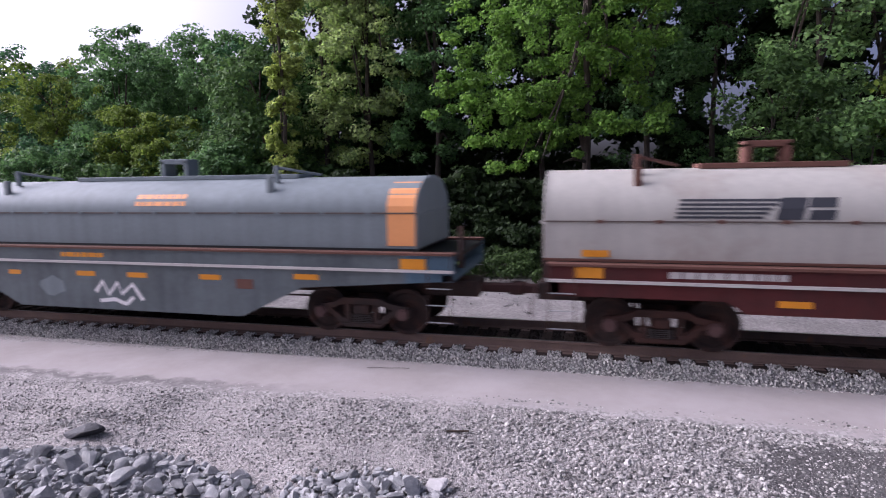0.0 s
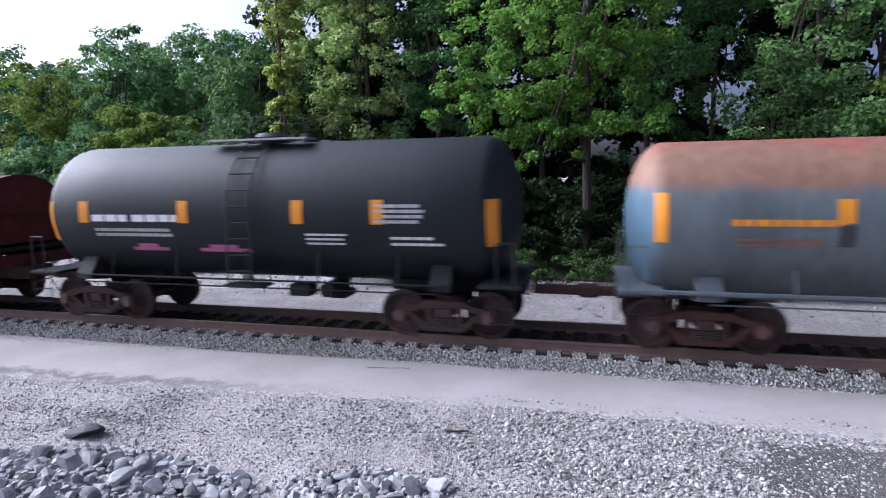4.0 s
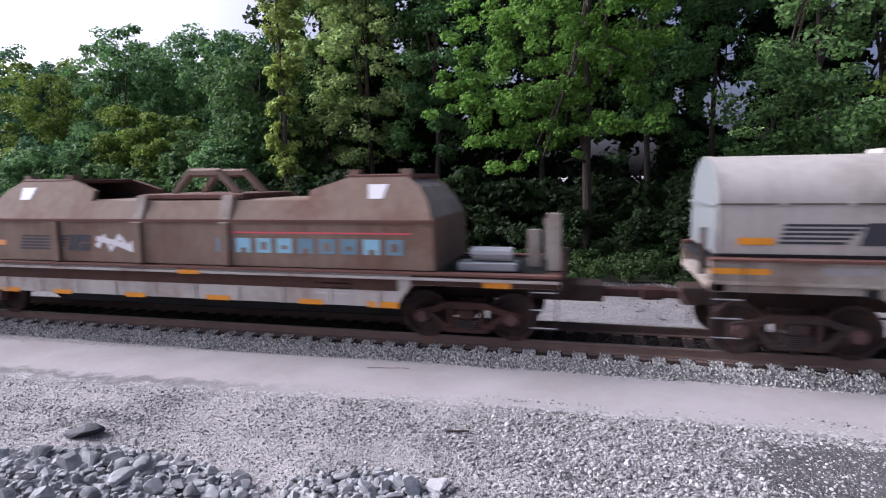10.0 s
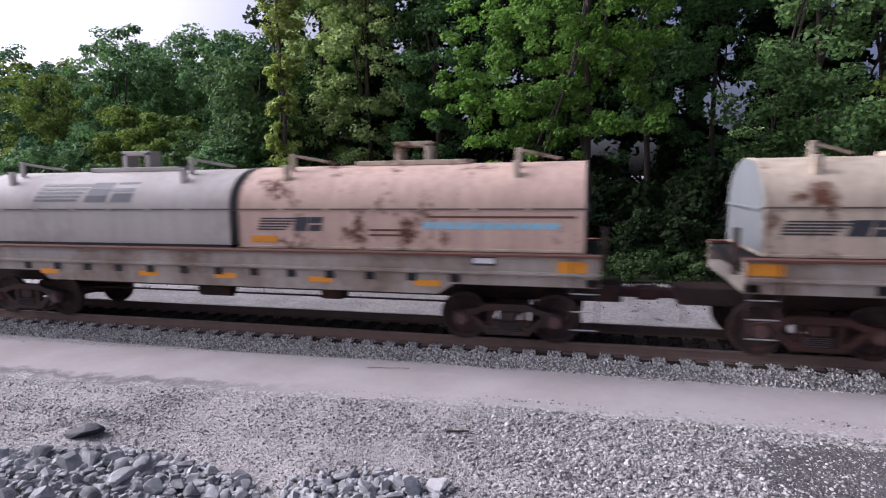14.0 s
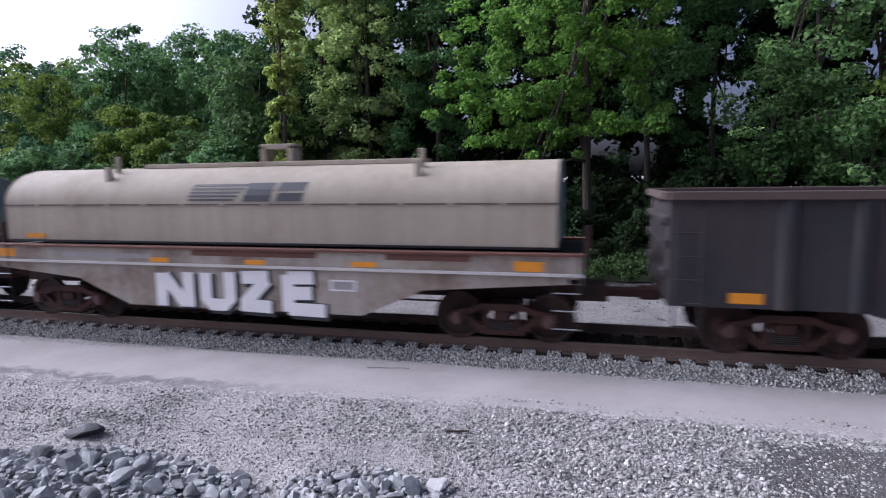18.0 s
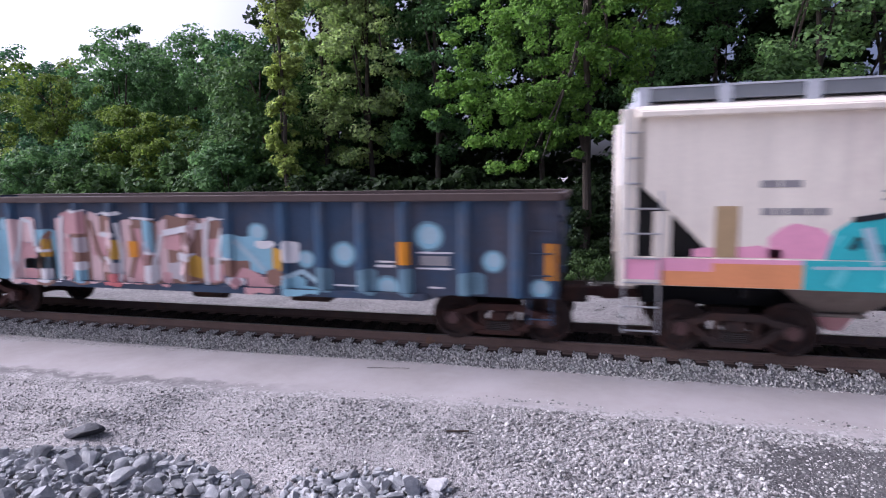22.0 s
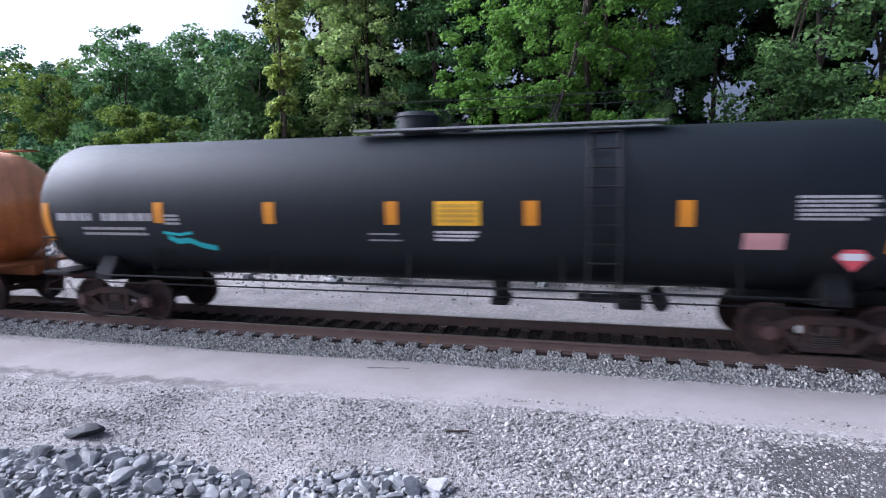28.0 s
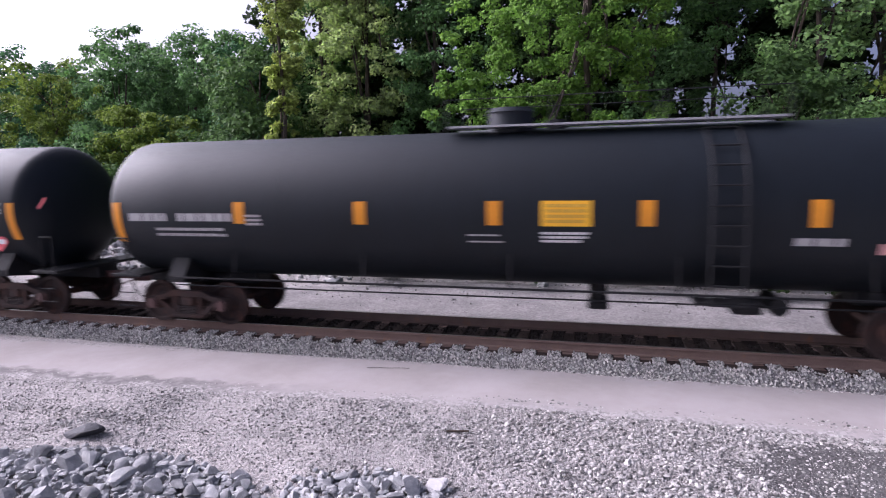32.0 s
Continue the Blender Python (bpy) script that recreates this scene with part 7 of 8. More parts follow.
for k in range(4):                                         # discharge chutes
    cx = 3.65 + 3.87 * k
    bm = B()
    lo = [bm.verts.new((cx + u * 0.38, v * 0.5, 0.70)) for u, v in ((-1, -1), (1, -1), (1, 1), (-1, 1))]
    hi = [bm.verts.new((cx + u * 1.35, v * 1.42, 1.56)) for u, v in ((-1, -1), (1, -1), (1, 1), (-1, 1))]
    for i in range(4):
        bm.faces.new((lo[i], lo[(i + 1) % 4], hi[(i + 1) % 4], hi[i]))
    bm.faces.new(lo), bm.faces.new(hi)
    ch = part("chute", bm, P["hopper_dirty"], car)
    part("outlet_gate", box(B(), cx - 0.42, cx + 0.42, -0.62, 0.62, 0.66, 0.72, 0.01), P["hopper_dirty"], ch)
    part("outlet_spout", prism(B(), [(cx - 0.3, 0.66), (cx + 0.3, 0.66), (cx + 0.1, 0.40), (cx - 0.1, 0.40)], -0.5, 0.5, "y"), P["faded_red"], ch)
H = flat(HW + 0.001)
HS = flat(HW + 0.033)


def HZ(z):
    """The side sheet above, the proud sill below."""
    return -(HW + 0.033) if z < 1.785 else -(HW + 0.001)


# sprayed colour along the lower side: pink haze, an orange band, two teal words with black rims
rp = random.Random(9)


def haze(x0, x1, z0, z1, mat, lift):
    """A cloud of overspray with a wavering top."""
    n = max(4, int((x1 - x0) / 0.16))
    top = [(x0 + (x1 - x0) * k / n, z0 + (z1 - z0) * (0.55 + 0.45 * math.sin(math.pi * k / n) ** 0.5) + rp.uniform(-0.035, 0.035)) for k in range(n + 1)]
    blob(car, "spray_haze", [(x0, z0), (x1, z0)] + top[::-1], P[mat], H, lift)


for x0, x1, z0, z1 in ((3.8, 4.8, 2.2, 2.62), (5.4, 6.6, 2.2, 2.63), (7.1, 8.0, 2.2, 2.60), (2.3, 3.2, 1.8, 2.36), (1.2, 2.5, 1.8, 2.0), (8.7, 9.95, 1.8, 2.46), (10.6, 11.7, 2.2, 2.60), (12.2, 13.5, 2.2, 2.60), (14.1, 15.3, 1.8, 2.30), (15.0, 16.6, 1.8, 2.08), (16.3, 17.2, 1.8, 2.02)):
    haze(x0, x1, z0, z1, "pink", 0.004)
haze(9.25, 9.87, 1.8, 2.26, "spray_orange", 0.007)
haze(14.15, 14.75, 1.8, 2.05, "spray_orange", 0.007)
patch(car, "spray_pink", 14.3, 18.84, 1.56, 1.775, P["pink"], HS, 0.003)
patch(car, "spray_pink", 0.13, 2.9, 1.40, 1.775, P["pink"], HS, 0.003)
patch(car, "spray_orange", 0.75, 18.8, 1.31, 1.56, P["spray_orange"], HS, 0.005)
patch(car, "spray_orange", 1.5, 2.9, 1.5, 1.70, P["spray_orange"], HS, 0.006)
patch(car, "spray_orange", 9.22, 9.87, 1.5, 1.775, P["spray_orange"], HS, 0.006)
patch(car, "rust_mark", 1.52, 1.86, 1.80, 2.64, P["spray_tan"], H, 0.008)
for x in (15.3, 16.1, 17.4):
    patch(car, "spray_pink", x, x + 0.55, 1.36, 1.55, P["spray_salmon"], HS, 0.007)
WORD = [(3.09, 1.72), (3.20, 2.24), (3.45, 2.44), (3.93, 2.48), (4.38, 2.50), (4.75, 2.56), (5.22, 2.50), (5.44, 2.35), (5.88, 2.45), (6.23, 2.50), (6.53, 2.47), (6.74, 2.50), (7.26, 2.44), (7.62, 2.35), (7.93, 2.47), (8.24, 2.56), (8.45, 2.53), (8.64, 2.31), (8.94, 2.34), (9.13, 2.17), (9.21, 1.98), (9.21, 1.75)]
blob(car, "graffiti_letter", [(x, max(z, 1.79)) for x, z in WORD], P["teal"], H, 0.010)
WORD = [(9.89, 1.73), (9.93, 2.36), (11.52, 2.37), (12.14, 2.39), (13.14, 2.40), (14.08, 2.40), (14.11, 1.79)]
blob(car, "graffiti_letter", [(x, max(z, 1.79)) for x, z in WORD], P["teal"], H, 0.010)
patch(car, "graffiti_base", 2.8, 9.2, 1.30, 1.78, P["teal"], HS, 0.010)
patch(car, "graffiti_base", 9.86, 14.3, 1.30, 1.78, P["teal"], HS, 0.010)
LIFT = {"spray_ink": 0.019, "spray_haze": 0.016, "spray_orange": 0.017, "teal_dark": 0.013, "spray_tan": 0.015}
for mat, w, pts in [("spray_ink", 0.09, [(3.43, 2.42), (3.89, 2.50)]), ("spray_ink", 0.09, [(4.46, 2.55), (4.90, 2.56), (5.31, 2.49)]), ("spray_ink", 0.08, [(5.46, 2.35), (6.12, 2.46)]), ("spray_ink", 0.07, [(6.23, 2.49), (6.53, 2.50)]), ("spray_ink", 0.09, [(6.74, 2.50), (7.30, 2.41)]), ("spray_ink", 0.09, [(7.66, 2.35), (8.27, 2.58)]), ("spray_haze", 0.14, [(3.62, 2.30), (3.79, 1.72)]), ("spray_haze", 0.12, [(4.46, 2.43), (4.58, 1.80)]), ("spray_haze", 0.14, [(6.01, 2.36), (6.02, 1.82)]), ("spray_haze", 0.16, [(6.60, 2.44), (6.76, 1.77)]), ("spray_haze", 0.06, [(4.75, 2.48), (5.32, 2.42)]), ("spray_haze", 0.06, [(6.76, 2.36), (7.22, 2.33)]), ("spray_haze", 0.06, [(7.73, 2.26), (8.25, 2.46)]), ("spray_orange", 0.24, [(4.19, 2.22), (4.19, 1.79)]), ("spray_orange", 0.22, [(6.85, 2.24), (6.80, 1.74)])]:
    stroke(car, "graffiti_line", pts, w, P[mat], HZ, LIFT[mat])
for mat, w, pts in [("spray_ink", 0.09, [(4.84, 2.24), (5.16, 2.18)]), ("spray_ink", 0.07, [(4.79, 2.05), (5.30, 1.96)]), ("spray_ink", 0.08, [(6.10, 2.14), (6.37, 1.90)]), ("spray_ink", 0.08, [(6.93, 1.95), (7.54, 1.90)]), ("spray_ink", 0.10, [(7.93, 2.10), (8.18, 2.05)]), ("teal_dark", 0.12, [(3.51, 2.05), (4.00, 1.95)]), ("teal_dark", 0.12, [(5.58, 2.07), (5.85, 1.91)]), ("spray_haze", 0.05, [(2.92, 1.66), (5.12, 1.70), (8.22, 1.70)]), ("spray_haze", 0.13, [(4.68, 1.65), (4.47, 1.33)]), ("spray_haze", 0.12, [(6.79, 1.67), (6.64, 1.34)]), ("spray_haze", 0.12, [(7.71, 1.67), (7.54, 1.34)]), ("spray_orange", 0.12, [(5.97, 1.63), (5.92, 1.34)]), ("teal_dark", 0.12, [(5.11, 1.51), (5.53, 1.43)])]:
    stroke(car, "graffiti_line", pts, w, P[mat], HZ, LIFT[mat])
for mat, w, pts in [("spray_ink", 0.09, [(7.82, 2.42), (8.43, 2.55)]), ("spray_ink", 0.07, [(8.68, 2.32), (8.98, 2.33)]), ("spray_ink", 0.08, [(8.62, 2.03), (9.23, 1.96)]), ("spray_ink", 0.09, [(9.97, 2.37), (10.66, 2.40), (11.44, 2.36)]), ("spray_ink", 0.09, [(11.52, 2.38), (11.86, 2.41)]), ("spray_ink", 0.08, [(12.35, 2.41), (12.66, 2.41)]), ("spray_ink", 0.09, [(12.92, 2.40), (14.10, 2.39)]), ("spray_haze", 0.05, [(10.07, 2.30), (11.31, 2.29)]), ("spray_haze", 0.05, [(12.99, 2.33), (14.04, 2.33)]), ("spray_ink", 0.06, [(10.38, 1.96), (11.31, 1.91)]), ("spray_ink", 0.07, [(12.71, 1.91), (13.30, 1.92)]), ("spray_ink", 0.07, [(12.23, 1.83), (12.47, 1.87)]), ("spray_ink", 0.06, [(13.58, 2.11), (13.86, 2.12)]), ("spray_ink", 0.05, [(13.58, 1.99), (13.87, 2.00)])]:
    stroke(car, "graffiti_line", pts, w, P[mat], HZ, LIFT[mat])
for mat, w, pts in [("teal_dark", 0.45, [(11.63, 2.30), (11.79, 1.93)]), ("spray_haze", 0.18, [(10.88, 2.32), (10.79, 1.99)]), ("spray_haze", 0.15, [(11.74, 1.78), (12.05, 2.20)]), ("spray_haze", 0.14, [(12.35, 2.30), (12.58, 2.10)]), ("spray_tan", 0.30, [(12.17, 2.20), (12.15, 1.82)]), ("spray_orange", 0.12, [(12.76, 1.84), (13.27, 1.83)]), ("spray_orange", 0.30, [(12.59, 1.38), (12.82, 1.35)]), ("spray_ink", 0.05, [(9.91, 1.59), (10.37, 1.61)]), ("spray_ink", 0.05, [(11.09, 1.60), (11.58, 1.61)]), ("spray_haze", 0.30, [(10.37, 1.61), (10.43, 1.50)]), ("spray_haze", 0.25, [(10.98, 1.68), (11.09, 1.57)]), ("spray_haze", 0.06, [(9.97, 1.68), (11.84, 1.76), (14.11, 1.73)]), ("teal_dark", 0.20, [(13.78, 1.59), (13.89, 1.38)]), ("teal_dark", 0.20, [(12.76, 1.56), (13.16, 1.54)]), ("spray_haze", 0.12, [(13.38, 2.26), (13.37, 1.89)])]:
    stroke(car, "graffiti_line", pts, w, P[mat], HZ, LIFT[mat])
rh = random.Random(12)
for a, c, top in ((3.2, 9.1, 2.32), (10.0, 14.0, 2.28)):      # worn fills: pale streaks and deep cuts within each letter
    x = a
    while x < c:
        z = rh.uniform(1.86, top - 0.12)
        mat = rh.choice(("spray_haze", "spray_haze", "teal_dark", "spray_ink", "teal_light"))
        lean = rh.uniform(-0.12, 0.2)
        stroke(car, "graffiti_fill", [(x, z), (x + lean * 0.5, z + 0.09), (x + lean, z + rh.uniform(0.14, 0.24))], rh.uniform(0.05, 0.14), P[mat], HZ, 0.012)
        x += rh.uniform(0.16, 0.34)
    x = a
    while x < c:
        stroke(car, "graffiti_fill", [(x, 1.36), (x + 0.08, 1.5), (x + rh.uniform(-0.1, 0.25), 1.70)], rh.uniform(0.06, 0.16), P[rh.choice(("spray_haze", "teal_light", "teal_dark"))], HS, 0.012)
        x += rh.uniform(0.4, 0.8)
lines_of_text(car, 2.15, 2.84, 2.9, 3.08, 1, P["faint"], H, 151)
lines_of_text(car, 2.18, 3.26, 2.46, 2.64, 1, P["faint"], H, 152)
lines_of_text(car, 3.8, 4.1, 2.7, 2.95, 2, P["faint"], H, 153, fill=0.25)
lines_of_text(car, 15.45, 16.2, 2.94, 3.17, 3, P["faint"], H, 154, fill=0.3)
lines_of_text(car, 15.46, 16.4, 2.3, 2.68, 5, P["faint"], H, 155, fill=0.35)
patch(car, "notice", 14.88, 15.25, 1.92, 2.17, P["white"], H, 0.012)
patch(car, "notice_face", 14.95, 15.18, 1.98, 2.12, P["ink"], H, 0.018)
patch(car, "rust_mark", 17.2, 17.42, 1.83, 2.64, P["hopper_dirty"], H, 0.006)
patch(car, "notice", 15.61, 15.9, 1.4, 1.54, P["spray_rose"], HS, 0.012)
for o in list(proto.children_recursive) + [proto]:
    bpy.data.objects.remove(o)


def lengthen(car, wheels, k):
    """Stretch the body to fit the camera's view; trucks, wheels and couplers keep their shape."""
    for o in car.children:
        kind = o.name.split(".")[0]
        if kind == "truck":
            o.location.x *= k
        elif kind not in ("wheelset", "coupler"):
            for q in [o] + list(o.children_recursive):
                q.location.x *= k
                for v in q.data.vertices:
                    v.co.x *= k
    return [(w, (wx + (0.89 if i % 2 == 0 else -0.89)) * k - (0.89 if i % 2 == 0 else -0.89)) for i, (w, wx) in enumerate(wheels)]


CARS = [(car, place, lengthen(car, wheels, k) if k > 1 else wheels) for car, place, wheels, k in CARS]
# ---------- woods ----------
LEAF_BRIGHT = leaf_material("leaf_maple", (0.1400, 0.2680, 0.0520))
LEAF_MID = leaf_material("leaf_mid_green", (0.1071, 0.2091, 0.0867))
LEAF_DARK = leaf_material("leaf_dark_green", (0.084, 0.155, 0.057))
LEAF_OLIVE = leaf_material("leaf_olive", (0.1564, 0.2287, 0.0476))
LEAF_PALE = leaf_material("leaf_pale_green", (0.3350, 0.4450, 0.2000))
LEAF_VINE = leaf_material("leaf_vine", (0.273, 0.351, 0.098))
LEAF_RIGHT = leaf_material("leaf_right_green", (0.2390, 0.3921, 0.1740))
# near-black green: the wood's shade is put into this leaf colour
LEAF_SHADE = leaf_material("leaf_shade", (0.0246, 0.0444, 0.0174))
LEAF_WEED = leaf_material("leaf_weed", (0.042, 0.075, 0.026))
LEAF_COOL = leaf_material("leaf_cool_green", (0.0676, 0.1558, 0.0798))


def fast_quads(name, pts, mat, parent=None, label=""):
    """pts: array of n quads, 4 corners each."""
    n = len(pts)
    me = bpy.data.meshes.new(name)
    me.vertices.add(4 * n)
    me.vertices.foreach_set("co", pts.astype(np.float32).ravel())
    me.loops.add(4 * n)
    me.loops.foreach_set("vertex_index", np.arange(4 * n, dtype=np.int32))
    me.polygons.add(n)
    me.polygons.foreach_set("loop_start", np.arange(0, 4 * n, 4, dtype=np.int32))
    me.update(calc_edges=True)
    me.materials.append(mat)
    ob = new(name, me)
    ob.parent = parent
    if label:
        ob["label"] = label
    return ob


def leaves(rng, centres, radii, per, size, droop=0.35):
    """Folded leaves round clump centres; most of them face up and outwards."""
    c = np.repeat(centres, per, 0)
    rad = np.repeat(radii, per)[:, None]
    n = len(c)
    d = rng.normal(size=(n, 3))
    d /= np.linalg.norm(d, axis=1, keepdims=True)
    p = c + d * rad * rng.uniform(0.25, 1.0, (n, 1)) ** 0.6 * np.array([1, 1, 0.62])
    nrm = d * 0.6 + rng.normal(size=(n, 3)) * 0.55 + np.array([0, -0.15, 0.75])
    nrm /= np.linalg.norm(nrm, axis=1, keepdims=True)
    a = np.cross(nrm, rng.normal(size=(n, 3)))
    a /= np.linalg.norm(a, axis=1, keepdims=True)
    b = np.cross(nrm, a)
    s = size * rng.uniform(0.6, 1.35, (n, 1))
    q = np.stack([p - a * s * 0.5, p + b * s * 0.38 - nrm * s * droop * 0.4, p + a * s * 0.6 - nrm * s * droop * 0.3, p - b * s * 0.38 - nrm * s * droop * 0.4], 1)
    return q


# gaps cut along lines from the camera to show sky: bearing, rise, half widths
VIEW_GAPS = [(0.012, 0.050, 0.034, 0.020), (0.204, 0.112, 0.036, 0.040), (0.2044, 0.187, 0.013, 0.016), (0.135, 0.120, 0.009, 0.026), (0.085, 0.048, 0.026, 0.018), (0.4091, 0.1614, 0.0184, 0.0428), (-0.4624, 0.0811, 0.0122, 0.0102), (-0.5089, 0.2865, 0.0224, 0.0306), (-0.331, 0.3081, 0.0143, 0.0143), (-0.3391, 0.2369, 0.0122, 0.0163), (0.0791, 0.2529, 0.0082, 0.0163), (-0.2861, 0.0166, 0.0102, 0.0122), (0.2391, 0.1382, 0.0143, 0.0143)]


def in_view_gap(p):
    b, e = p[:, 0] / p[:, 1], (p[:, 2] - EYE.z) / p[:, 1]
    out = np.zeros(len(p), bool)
    for ob, oe, wb, we in VIEW_GAPS:
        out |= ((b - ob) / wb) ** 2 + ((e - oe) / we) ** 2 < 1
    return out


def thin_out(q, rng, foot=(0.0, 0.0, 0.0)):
    """Drop the leaves in the ragged gaps cut along the camera's view, but for a few stray ones."""
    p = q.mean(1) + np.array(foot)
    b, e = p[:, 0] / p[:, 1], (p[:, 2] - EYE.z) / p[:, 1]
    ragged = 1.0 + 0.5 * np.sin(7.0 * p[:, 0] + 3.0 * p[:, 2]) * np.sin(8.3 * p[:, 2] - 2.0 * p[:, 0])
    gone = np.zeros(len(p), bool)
    for ob, oe, wb, we in VIEW_GAPS:
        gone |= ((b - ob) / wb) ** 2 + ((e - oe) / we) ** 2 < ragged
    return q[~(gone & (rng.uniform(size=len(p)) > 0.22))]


def tree(label, x, y, base, height, crown, mat, seed, clumps=90, per=110, size=0.16, clump_r=0.75, trunk_r=0.16, lean=0.0, hollow=0.55, limbs=7, name="tree"):
    """crown: rows of centre x, y, z and radii, relative to the foot."""
    rng, rn = np.random.default_rng(seed), random.Random(seed)
    t = new(name)
    t.location = (x, y, base)
    tagged(t, label, "tree" if name == "tree" else "bush", "woods behind the railway")
    if trunk_r:
        bm = B()
        pts = [Vector((lean * k / 6 * height + 0.12 * rn.uniform(-1, 1), 0.12 * rn.uniform(-1, 1), height * 0.86 * k / 6 - 0.3)) for k in range(7)]
        for k in range(6):
            rod(bm, pts[k], pts[k + 1], trunk_r * (1 - 0.12 * k), 9, trunk_r * (1 - 0.12 * (k + 1)))
        part("trunk", bm, BARK, t)
        for k in range(limbs):
            cx, cy, cz, rx, ry, rz = crown[rn.randrange(len(crown))]
            a = pts[rn.randrange(2, 6)]
            end = Vector((cx + rx * rn.uniform(-0.7, 0.7), cy + ry * rn.uniform(-0.7, 0.7), cz + rz * rn.uniform(-0.4, 0.7)))
            m = a.lerp(end, 0.5) + Vector((rn.uniform(-0.3, 0.3), rn.uniform(-0.3, 0.3), rn.uniform(0.0, 0.5)))
            bm = rod(B(), a, m, trunk_r * 0.42, 6, trunk_r * 0.28)
            rod(bm, m, end, trunk_r * 0.28, 6, trunk_r * 0.08)
            part("limb", bm, BARK, t)
    cen, rad = [], []
    weight = [c[3] * c[4] * c[5] for c in crown]
    for c, w in zip(crown, weight):
        n = max(3, int(clumps * w / sum(weight)))
        d = rng.normal(size=(n, 3))
        d /= np.linalg.norm(d, axis=1, keepdims=True)
        rr = rng.uniform(hollow, 1.0, (n, 1)) ** 0.7
        cen.append(np.array(c[:3]) + d * rr * np.array(c[3:]))
        rad.append(clump_r * rng.uniform(0.55, 1.25, n))
    cen, rad = np.concatenate(cen), np.concatenate(rad)
    keep = ~in_view_gap(cen + np.array([x, y, base])) if y > 23 else np.ones(len(cen), bool)
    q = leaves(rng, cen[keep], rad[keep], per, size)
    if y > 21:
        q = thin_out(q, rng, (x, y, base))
    fast_quads("crown", q, mat, t)
    return t


# the maple at the wood's edge
tree("tall maple with bright green broad leaves", -0.2, 22.0, -0.3, 15, [(-1.6, -0.6, 8.5, 3.6, 2.6, 4.2), (1.0, -0.3, 10.5, 3.0, 2.4, 4.0), (-3.6, -0.6, 6.0, 2.2, 1.8, 2.4), (0.6, -0.9, 6.2, 2.4, 1.6, 1.8), (-1.7, -0.9, 4.2, 1.5, 1.2, 1.4), (0, 0, 14, 4.5, 3, 2.5)], LEAF_BRIGHT, 1, clumps=380, per=110, size=0.15, clump_r=0.46, trunk_r=0.2, hollow=0.3, limbs=12)

rn = random.Random(77)
# dark wall of trees behind
for k, (x, y, h, mat) in enumerate([(-14.2, 29, 18, LEAF_PALE), (-11.2, 28, 18, LEAF_PALE), (-7.4, 27.5, 18, LEAF_MID), (-2.5, 30, 19, LEAF_DARK), (2.5, 28.5, 19, LEAF_MID), (5.8, 31, 19, LEAF_MID), (8.4, 25.5, 17, LEAF_RIGHT), (11.5, 27.5, 18, LEAF_RIGHT), (15.0, 26, 18, LEAF_RIGHT), (-14.5, 31, 16, LEAF_MID)]):
    tree("tall dark broadleaf tree in the wood", x, y, 0, h, [(0, 0, h * 0.78, 2.9, 2.4, h * 0.24), (0.4, -0.5, h * 0.5, 2.6, 2.0, h * 0.17), (-0.5, 0.3, h * 0.3, 2.2, 1.8, h * 0.10)], mat, 100 + k, clumps=190, per=105, size=0.18, clump_r=0.66, trunk_r=0.17)
# mixed trees down the line, lower and farther
for k, (x, y, h, w, mat, dense) in enumerate([(-44.5, 37, 14.6, 3.0, LEAF_COOL, 1), (-38.5, 34, 12.6, 3.4, LEAF_OLIVE, 1), (-34.3, 36, 15.8, 2.2, LEAF_MID, 0.4), (-31.5, 36, 13.9, 1.9, LEAF_MID, 0.6), (-31, 33, 12.6, 3.6, LEAF_MID, 1), (-26.6, 34.5, 13.9, 2.6, LEAF_MID, 1), (-22.8, 33, 12.8, 2.8, LEAF_MID, 1), (-19.5, 31, 11.9, 2.6, LEAF_COOL, 1), (-52, 40, 13, 4, LEAF_COOL, 1), (-60, 44, 14, 5, LEAF_COOL, 1), (-41, 41, 12.5, 4, LEAF_MID, 1), (-17.5, 28, 10.9, 2.6, LEAF_DARK, 1)]):
    tree("broadleaf tree in the wood farther along the line", x, y, 0, h, [(0, 0, h * 0.76, w, w, h * 0.22), (0.5, -0.6, h * 0.45, w * 1.1, w, h * 0.2), (-0.6, -0.4, h * 0.2, w * 1.1, w, h * 0.14)], mat, 200 + k, clumps=int(140 * dense), per=110, size=0.22, clump_r=0.85, trunk_r=0.14)
# paler crowns before them
for k, (x, y, z, r, mat) in enumerate([(-24.8, 29, 4.9, 2.6, LEAF_OLIVE), (-28.5, 30, 6.0, 2.2, LEAF_OLIVE), (-31.5, 27, 3.0, 2.6, LEAF_MID), (-34.5, 29, 3.2, 3.0, LEAF_COOL), (-20.6, 27, 4.0, 2.2, LEAF_DARK), (-17.8, 25, 3.4, 1.8, LEAF_MID), (-27.5, 26, 2.2, 2.2, LEAF_DARK), (6.2, 22.5, 5.2, 2.2, LEAF_DARK), (9.2, 22.3, 3.6, 2.0, LEAF_RIGHT), (4.3, 21.6, 2.2, 1.6, LEAF_SHADE), (11.5, 23, 5.5, 2.2, LEAF_OLIVE)]):
    tree("young leafy tree at the wood's edge", x, y, 0, z + r * 0.7, [(0, 0, z, r, r * 0.8, r * 0.95), (0.5, -0.3, z * 0.5, r * 0.8, r * 0.7, z * 0.35)], mat, 300 + k, clumps=85, per=110, size=0.18, clump_r=0.6, trunk_r=0.09)
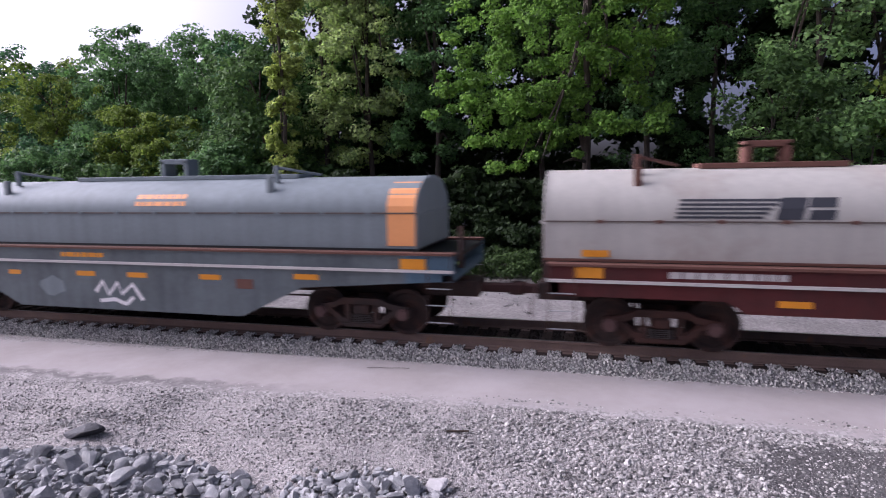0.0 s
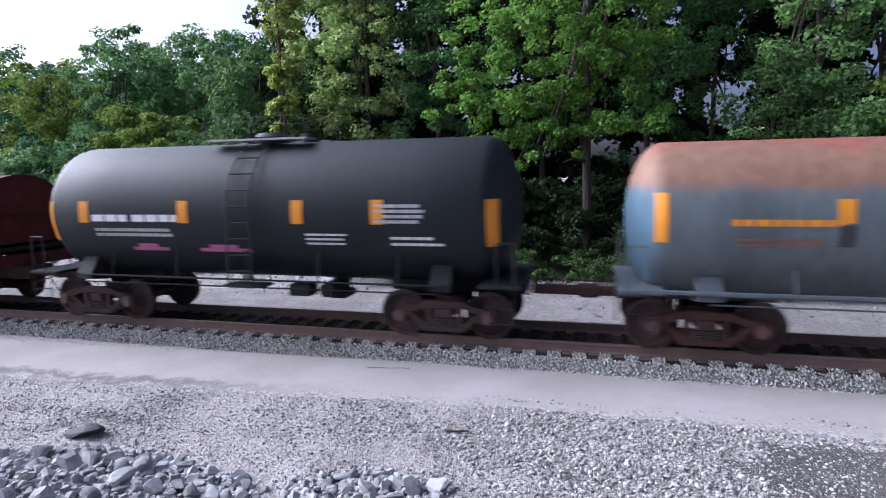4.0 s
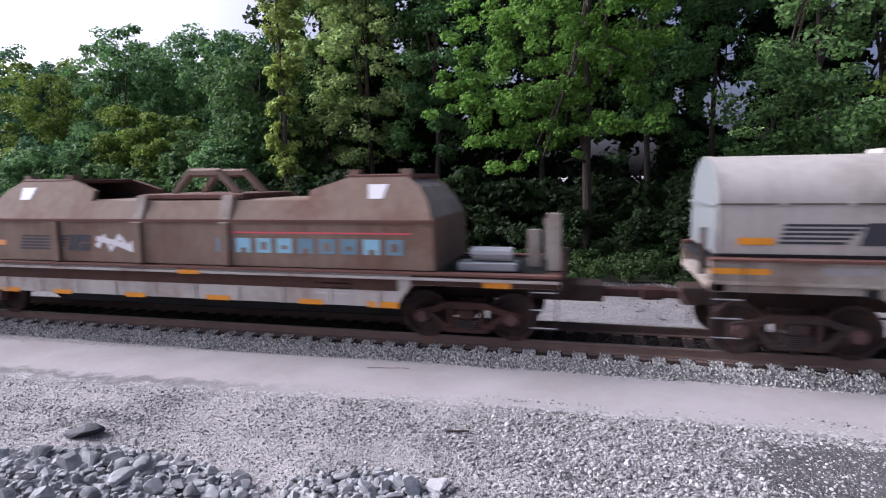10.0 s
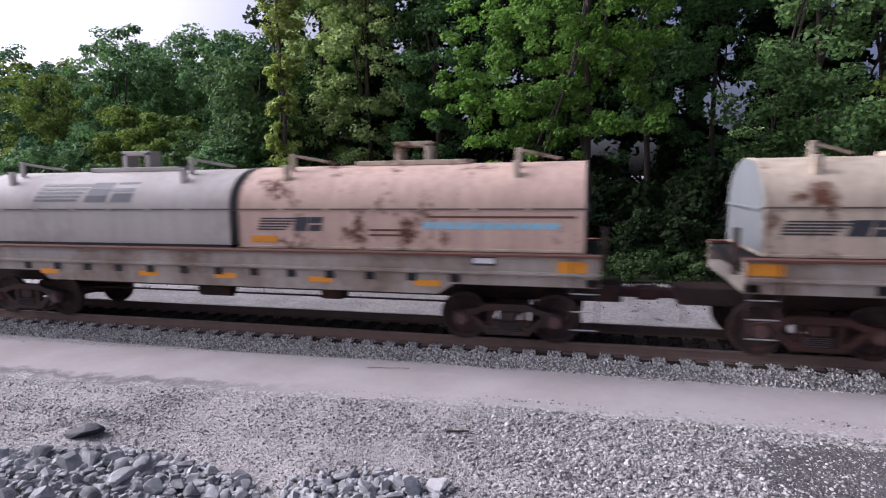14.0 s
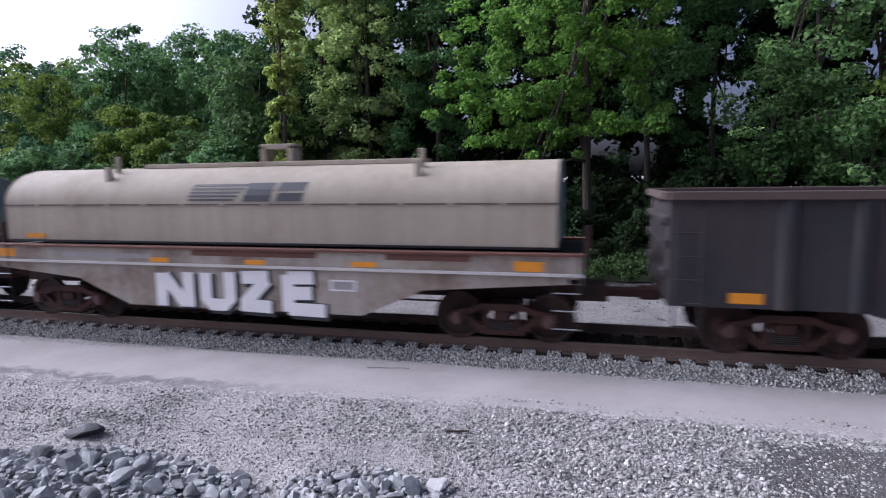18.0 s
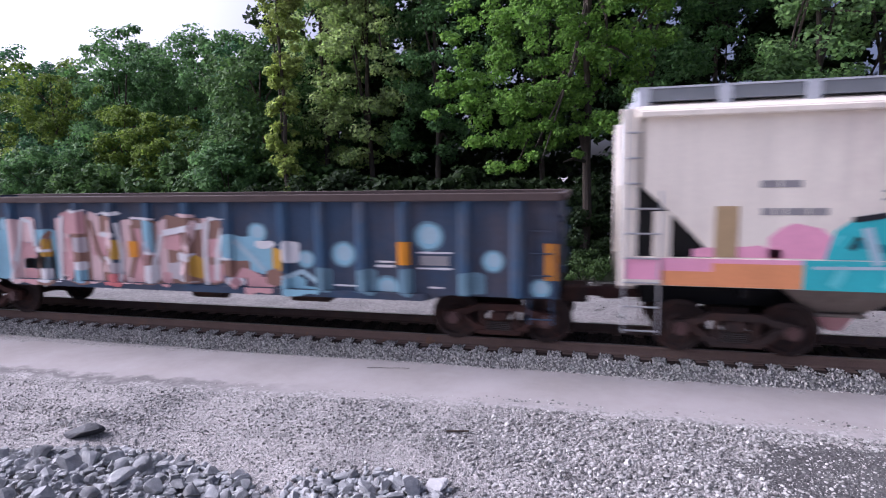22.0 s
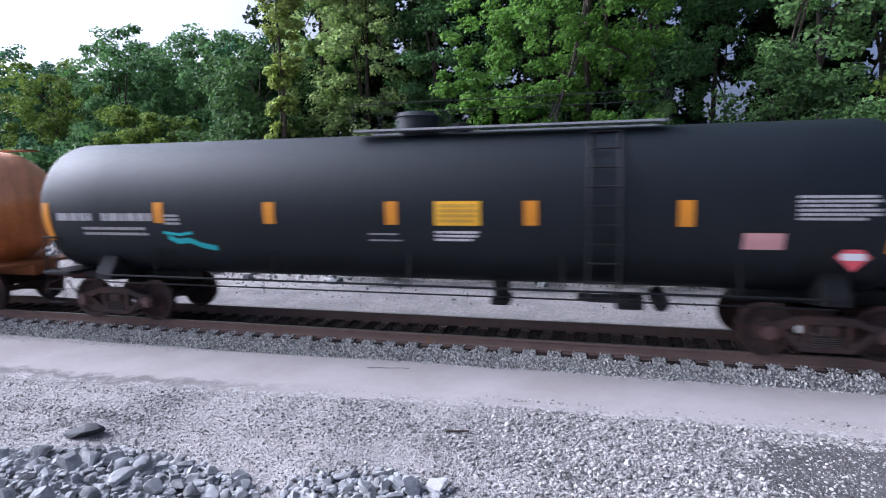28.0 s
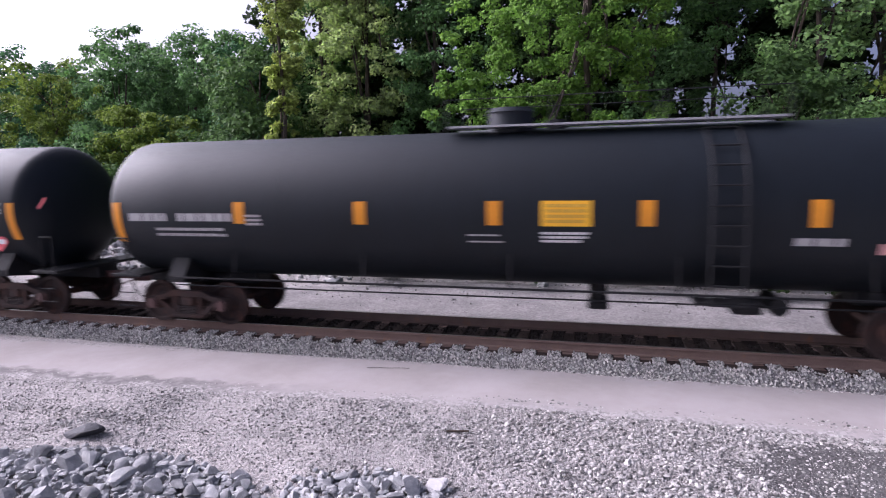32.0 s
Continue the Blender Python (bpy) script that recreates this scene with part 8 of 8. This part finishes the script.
# bushes along the foot of the wood
for k in range(26):
    x = -40 + 55 * k / 25 + rn.uniform(-0.8, 0.8)
    h = rn.uniform(1.2, 2.6)
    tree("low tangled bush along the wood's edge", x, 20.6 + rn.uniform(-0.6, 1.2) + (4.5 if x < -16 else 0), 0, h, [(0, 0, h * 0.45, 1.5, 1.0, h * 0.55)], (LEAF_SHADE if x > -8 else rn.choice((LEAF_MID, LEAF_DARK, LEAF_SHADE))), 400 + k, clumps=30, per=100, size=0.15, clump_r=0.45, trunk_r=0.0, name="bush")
# the depth of the wood: leaves past counting
rng = np.random.default_rng(9)


def deep_wood(name, n, x0, x1, y0, y1, top, mat, seed, size, r):
    """A belt of undergrowth and crowns with an uneven top."""
    g = np.random.default_rng(seed)
    c = np.stack([g.uniform(x0, x1, n), g.uniform(y0, y1, n), g.uniform(0.0, 1.0, n)], 1)
    amp = min(1.6, top * 0.35)
    lim = np.array([top + amp * (noise.noise((a * 0.22, 3.0, seed)) + 0.55 * noise.noise((a * 0.7, 1.0, seed))) for a in c[:, 0]])
    c[:, 2] *= lim
    c = c[~in_view_gap(c)]
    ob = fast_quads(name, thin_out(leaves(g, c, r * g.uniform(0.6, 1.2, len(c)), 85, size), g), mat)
    return tagged(ob, "dense shaded foliage deep in the wood", "foliage", kind="stuff")


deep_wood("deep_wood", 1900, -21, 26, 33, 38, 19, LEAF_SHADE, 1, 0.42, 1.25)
deep_wood("deep_wood", 1300, -75, -14, 39, 45, 12.3, LEAF_MID, 2, 0.40, 1.4)
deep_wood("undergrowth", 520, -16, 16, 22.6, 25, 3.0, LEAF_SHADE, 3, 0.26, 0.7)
deep_wood("undergrowth", 520, -50, -12, 25, 31, 4.2, LEAF_DARK, 4, 0.3, 0.85)
deep_wood("weeds", 420, -9, 18, 17.2, 20.4, 0.6, LEAF_WEED, 5, 0.1, 0.3)
# trunk wrapped in vines
tree("slender trunk wrapped from top to foot in green vines", -13.8, 24, 0, 15, [(0.15 * math.sin(k), 0, 0.9 + 1.05 * k, 0.6 + 0.25 * (k % 3 == 1) + 0.3 * (k > 8), 0.5, 0.8) for k in range(15)], LEAF_VINE, 555, clumps=190, per=90, size=0.17, clump_r=0.36, trunk_r=0.14, hollow=0.7, limbs=2)
# leafy floor
vs, fs = [], []
xs = [-120 + 5 * k for k in range(41)]
for i, x in enumerate(xs):
    y0 = 19.4 + 0.9 * noise.noise((x * 0.2, 0, 8)) + (3.5 if x < -12 else 0)
    for y in (y0, y0 + 4, 60):
        vs.append((x, y, ground_z(x, y) + 0.05))
    if i:
        for k in range(2):
            p = (i - 1) * 3 + k
            fs.append((p, p + 3, p + 4, p + 1))
tagged(link_mesh("forest_floor", vs, fs, EARTH), "dark leafy forest floor", "ground", kind="structure")


# ---------- what moves ----------
def motions():
    for car, x0, wheels in CARS:
        walk(car, [(t, pose(x0 - shift(t), YC, 0)) for t in range(-1, 34)])
        # the wheels turn while the car is near the camera
        mid = (-7.2733 + math.sqrt(7.2733 ** 2 + 4 * 0.03266 * max(0.0, x0 + 8))) / (2 * 0.03266)
        a, c = max(0.0, mid - 3.2), min(32.0, mid + 4.2)
        n = max(2, int((c - a) / 0.055))
        times = [a + (c - a) * i / n for i in range(n + 1)]
        if times[0] > 0.04:
            times.insert(0, 0.0)
        if times[-1] < 31.96:
            times.append(32.0)
        for w, wx in wheels:
            y, z = w.location.y, w.location.z
            rows = [(t, pose(wx, y, z, 0, -math.degrees((shift(min(max(t, a), c)) - shift(a)) / z), 0)) for t in times]
            walk(w, rows)


motions()
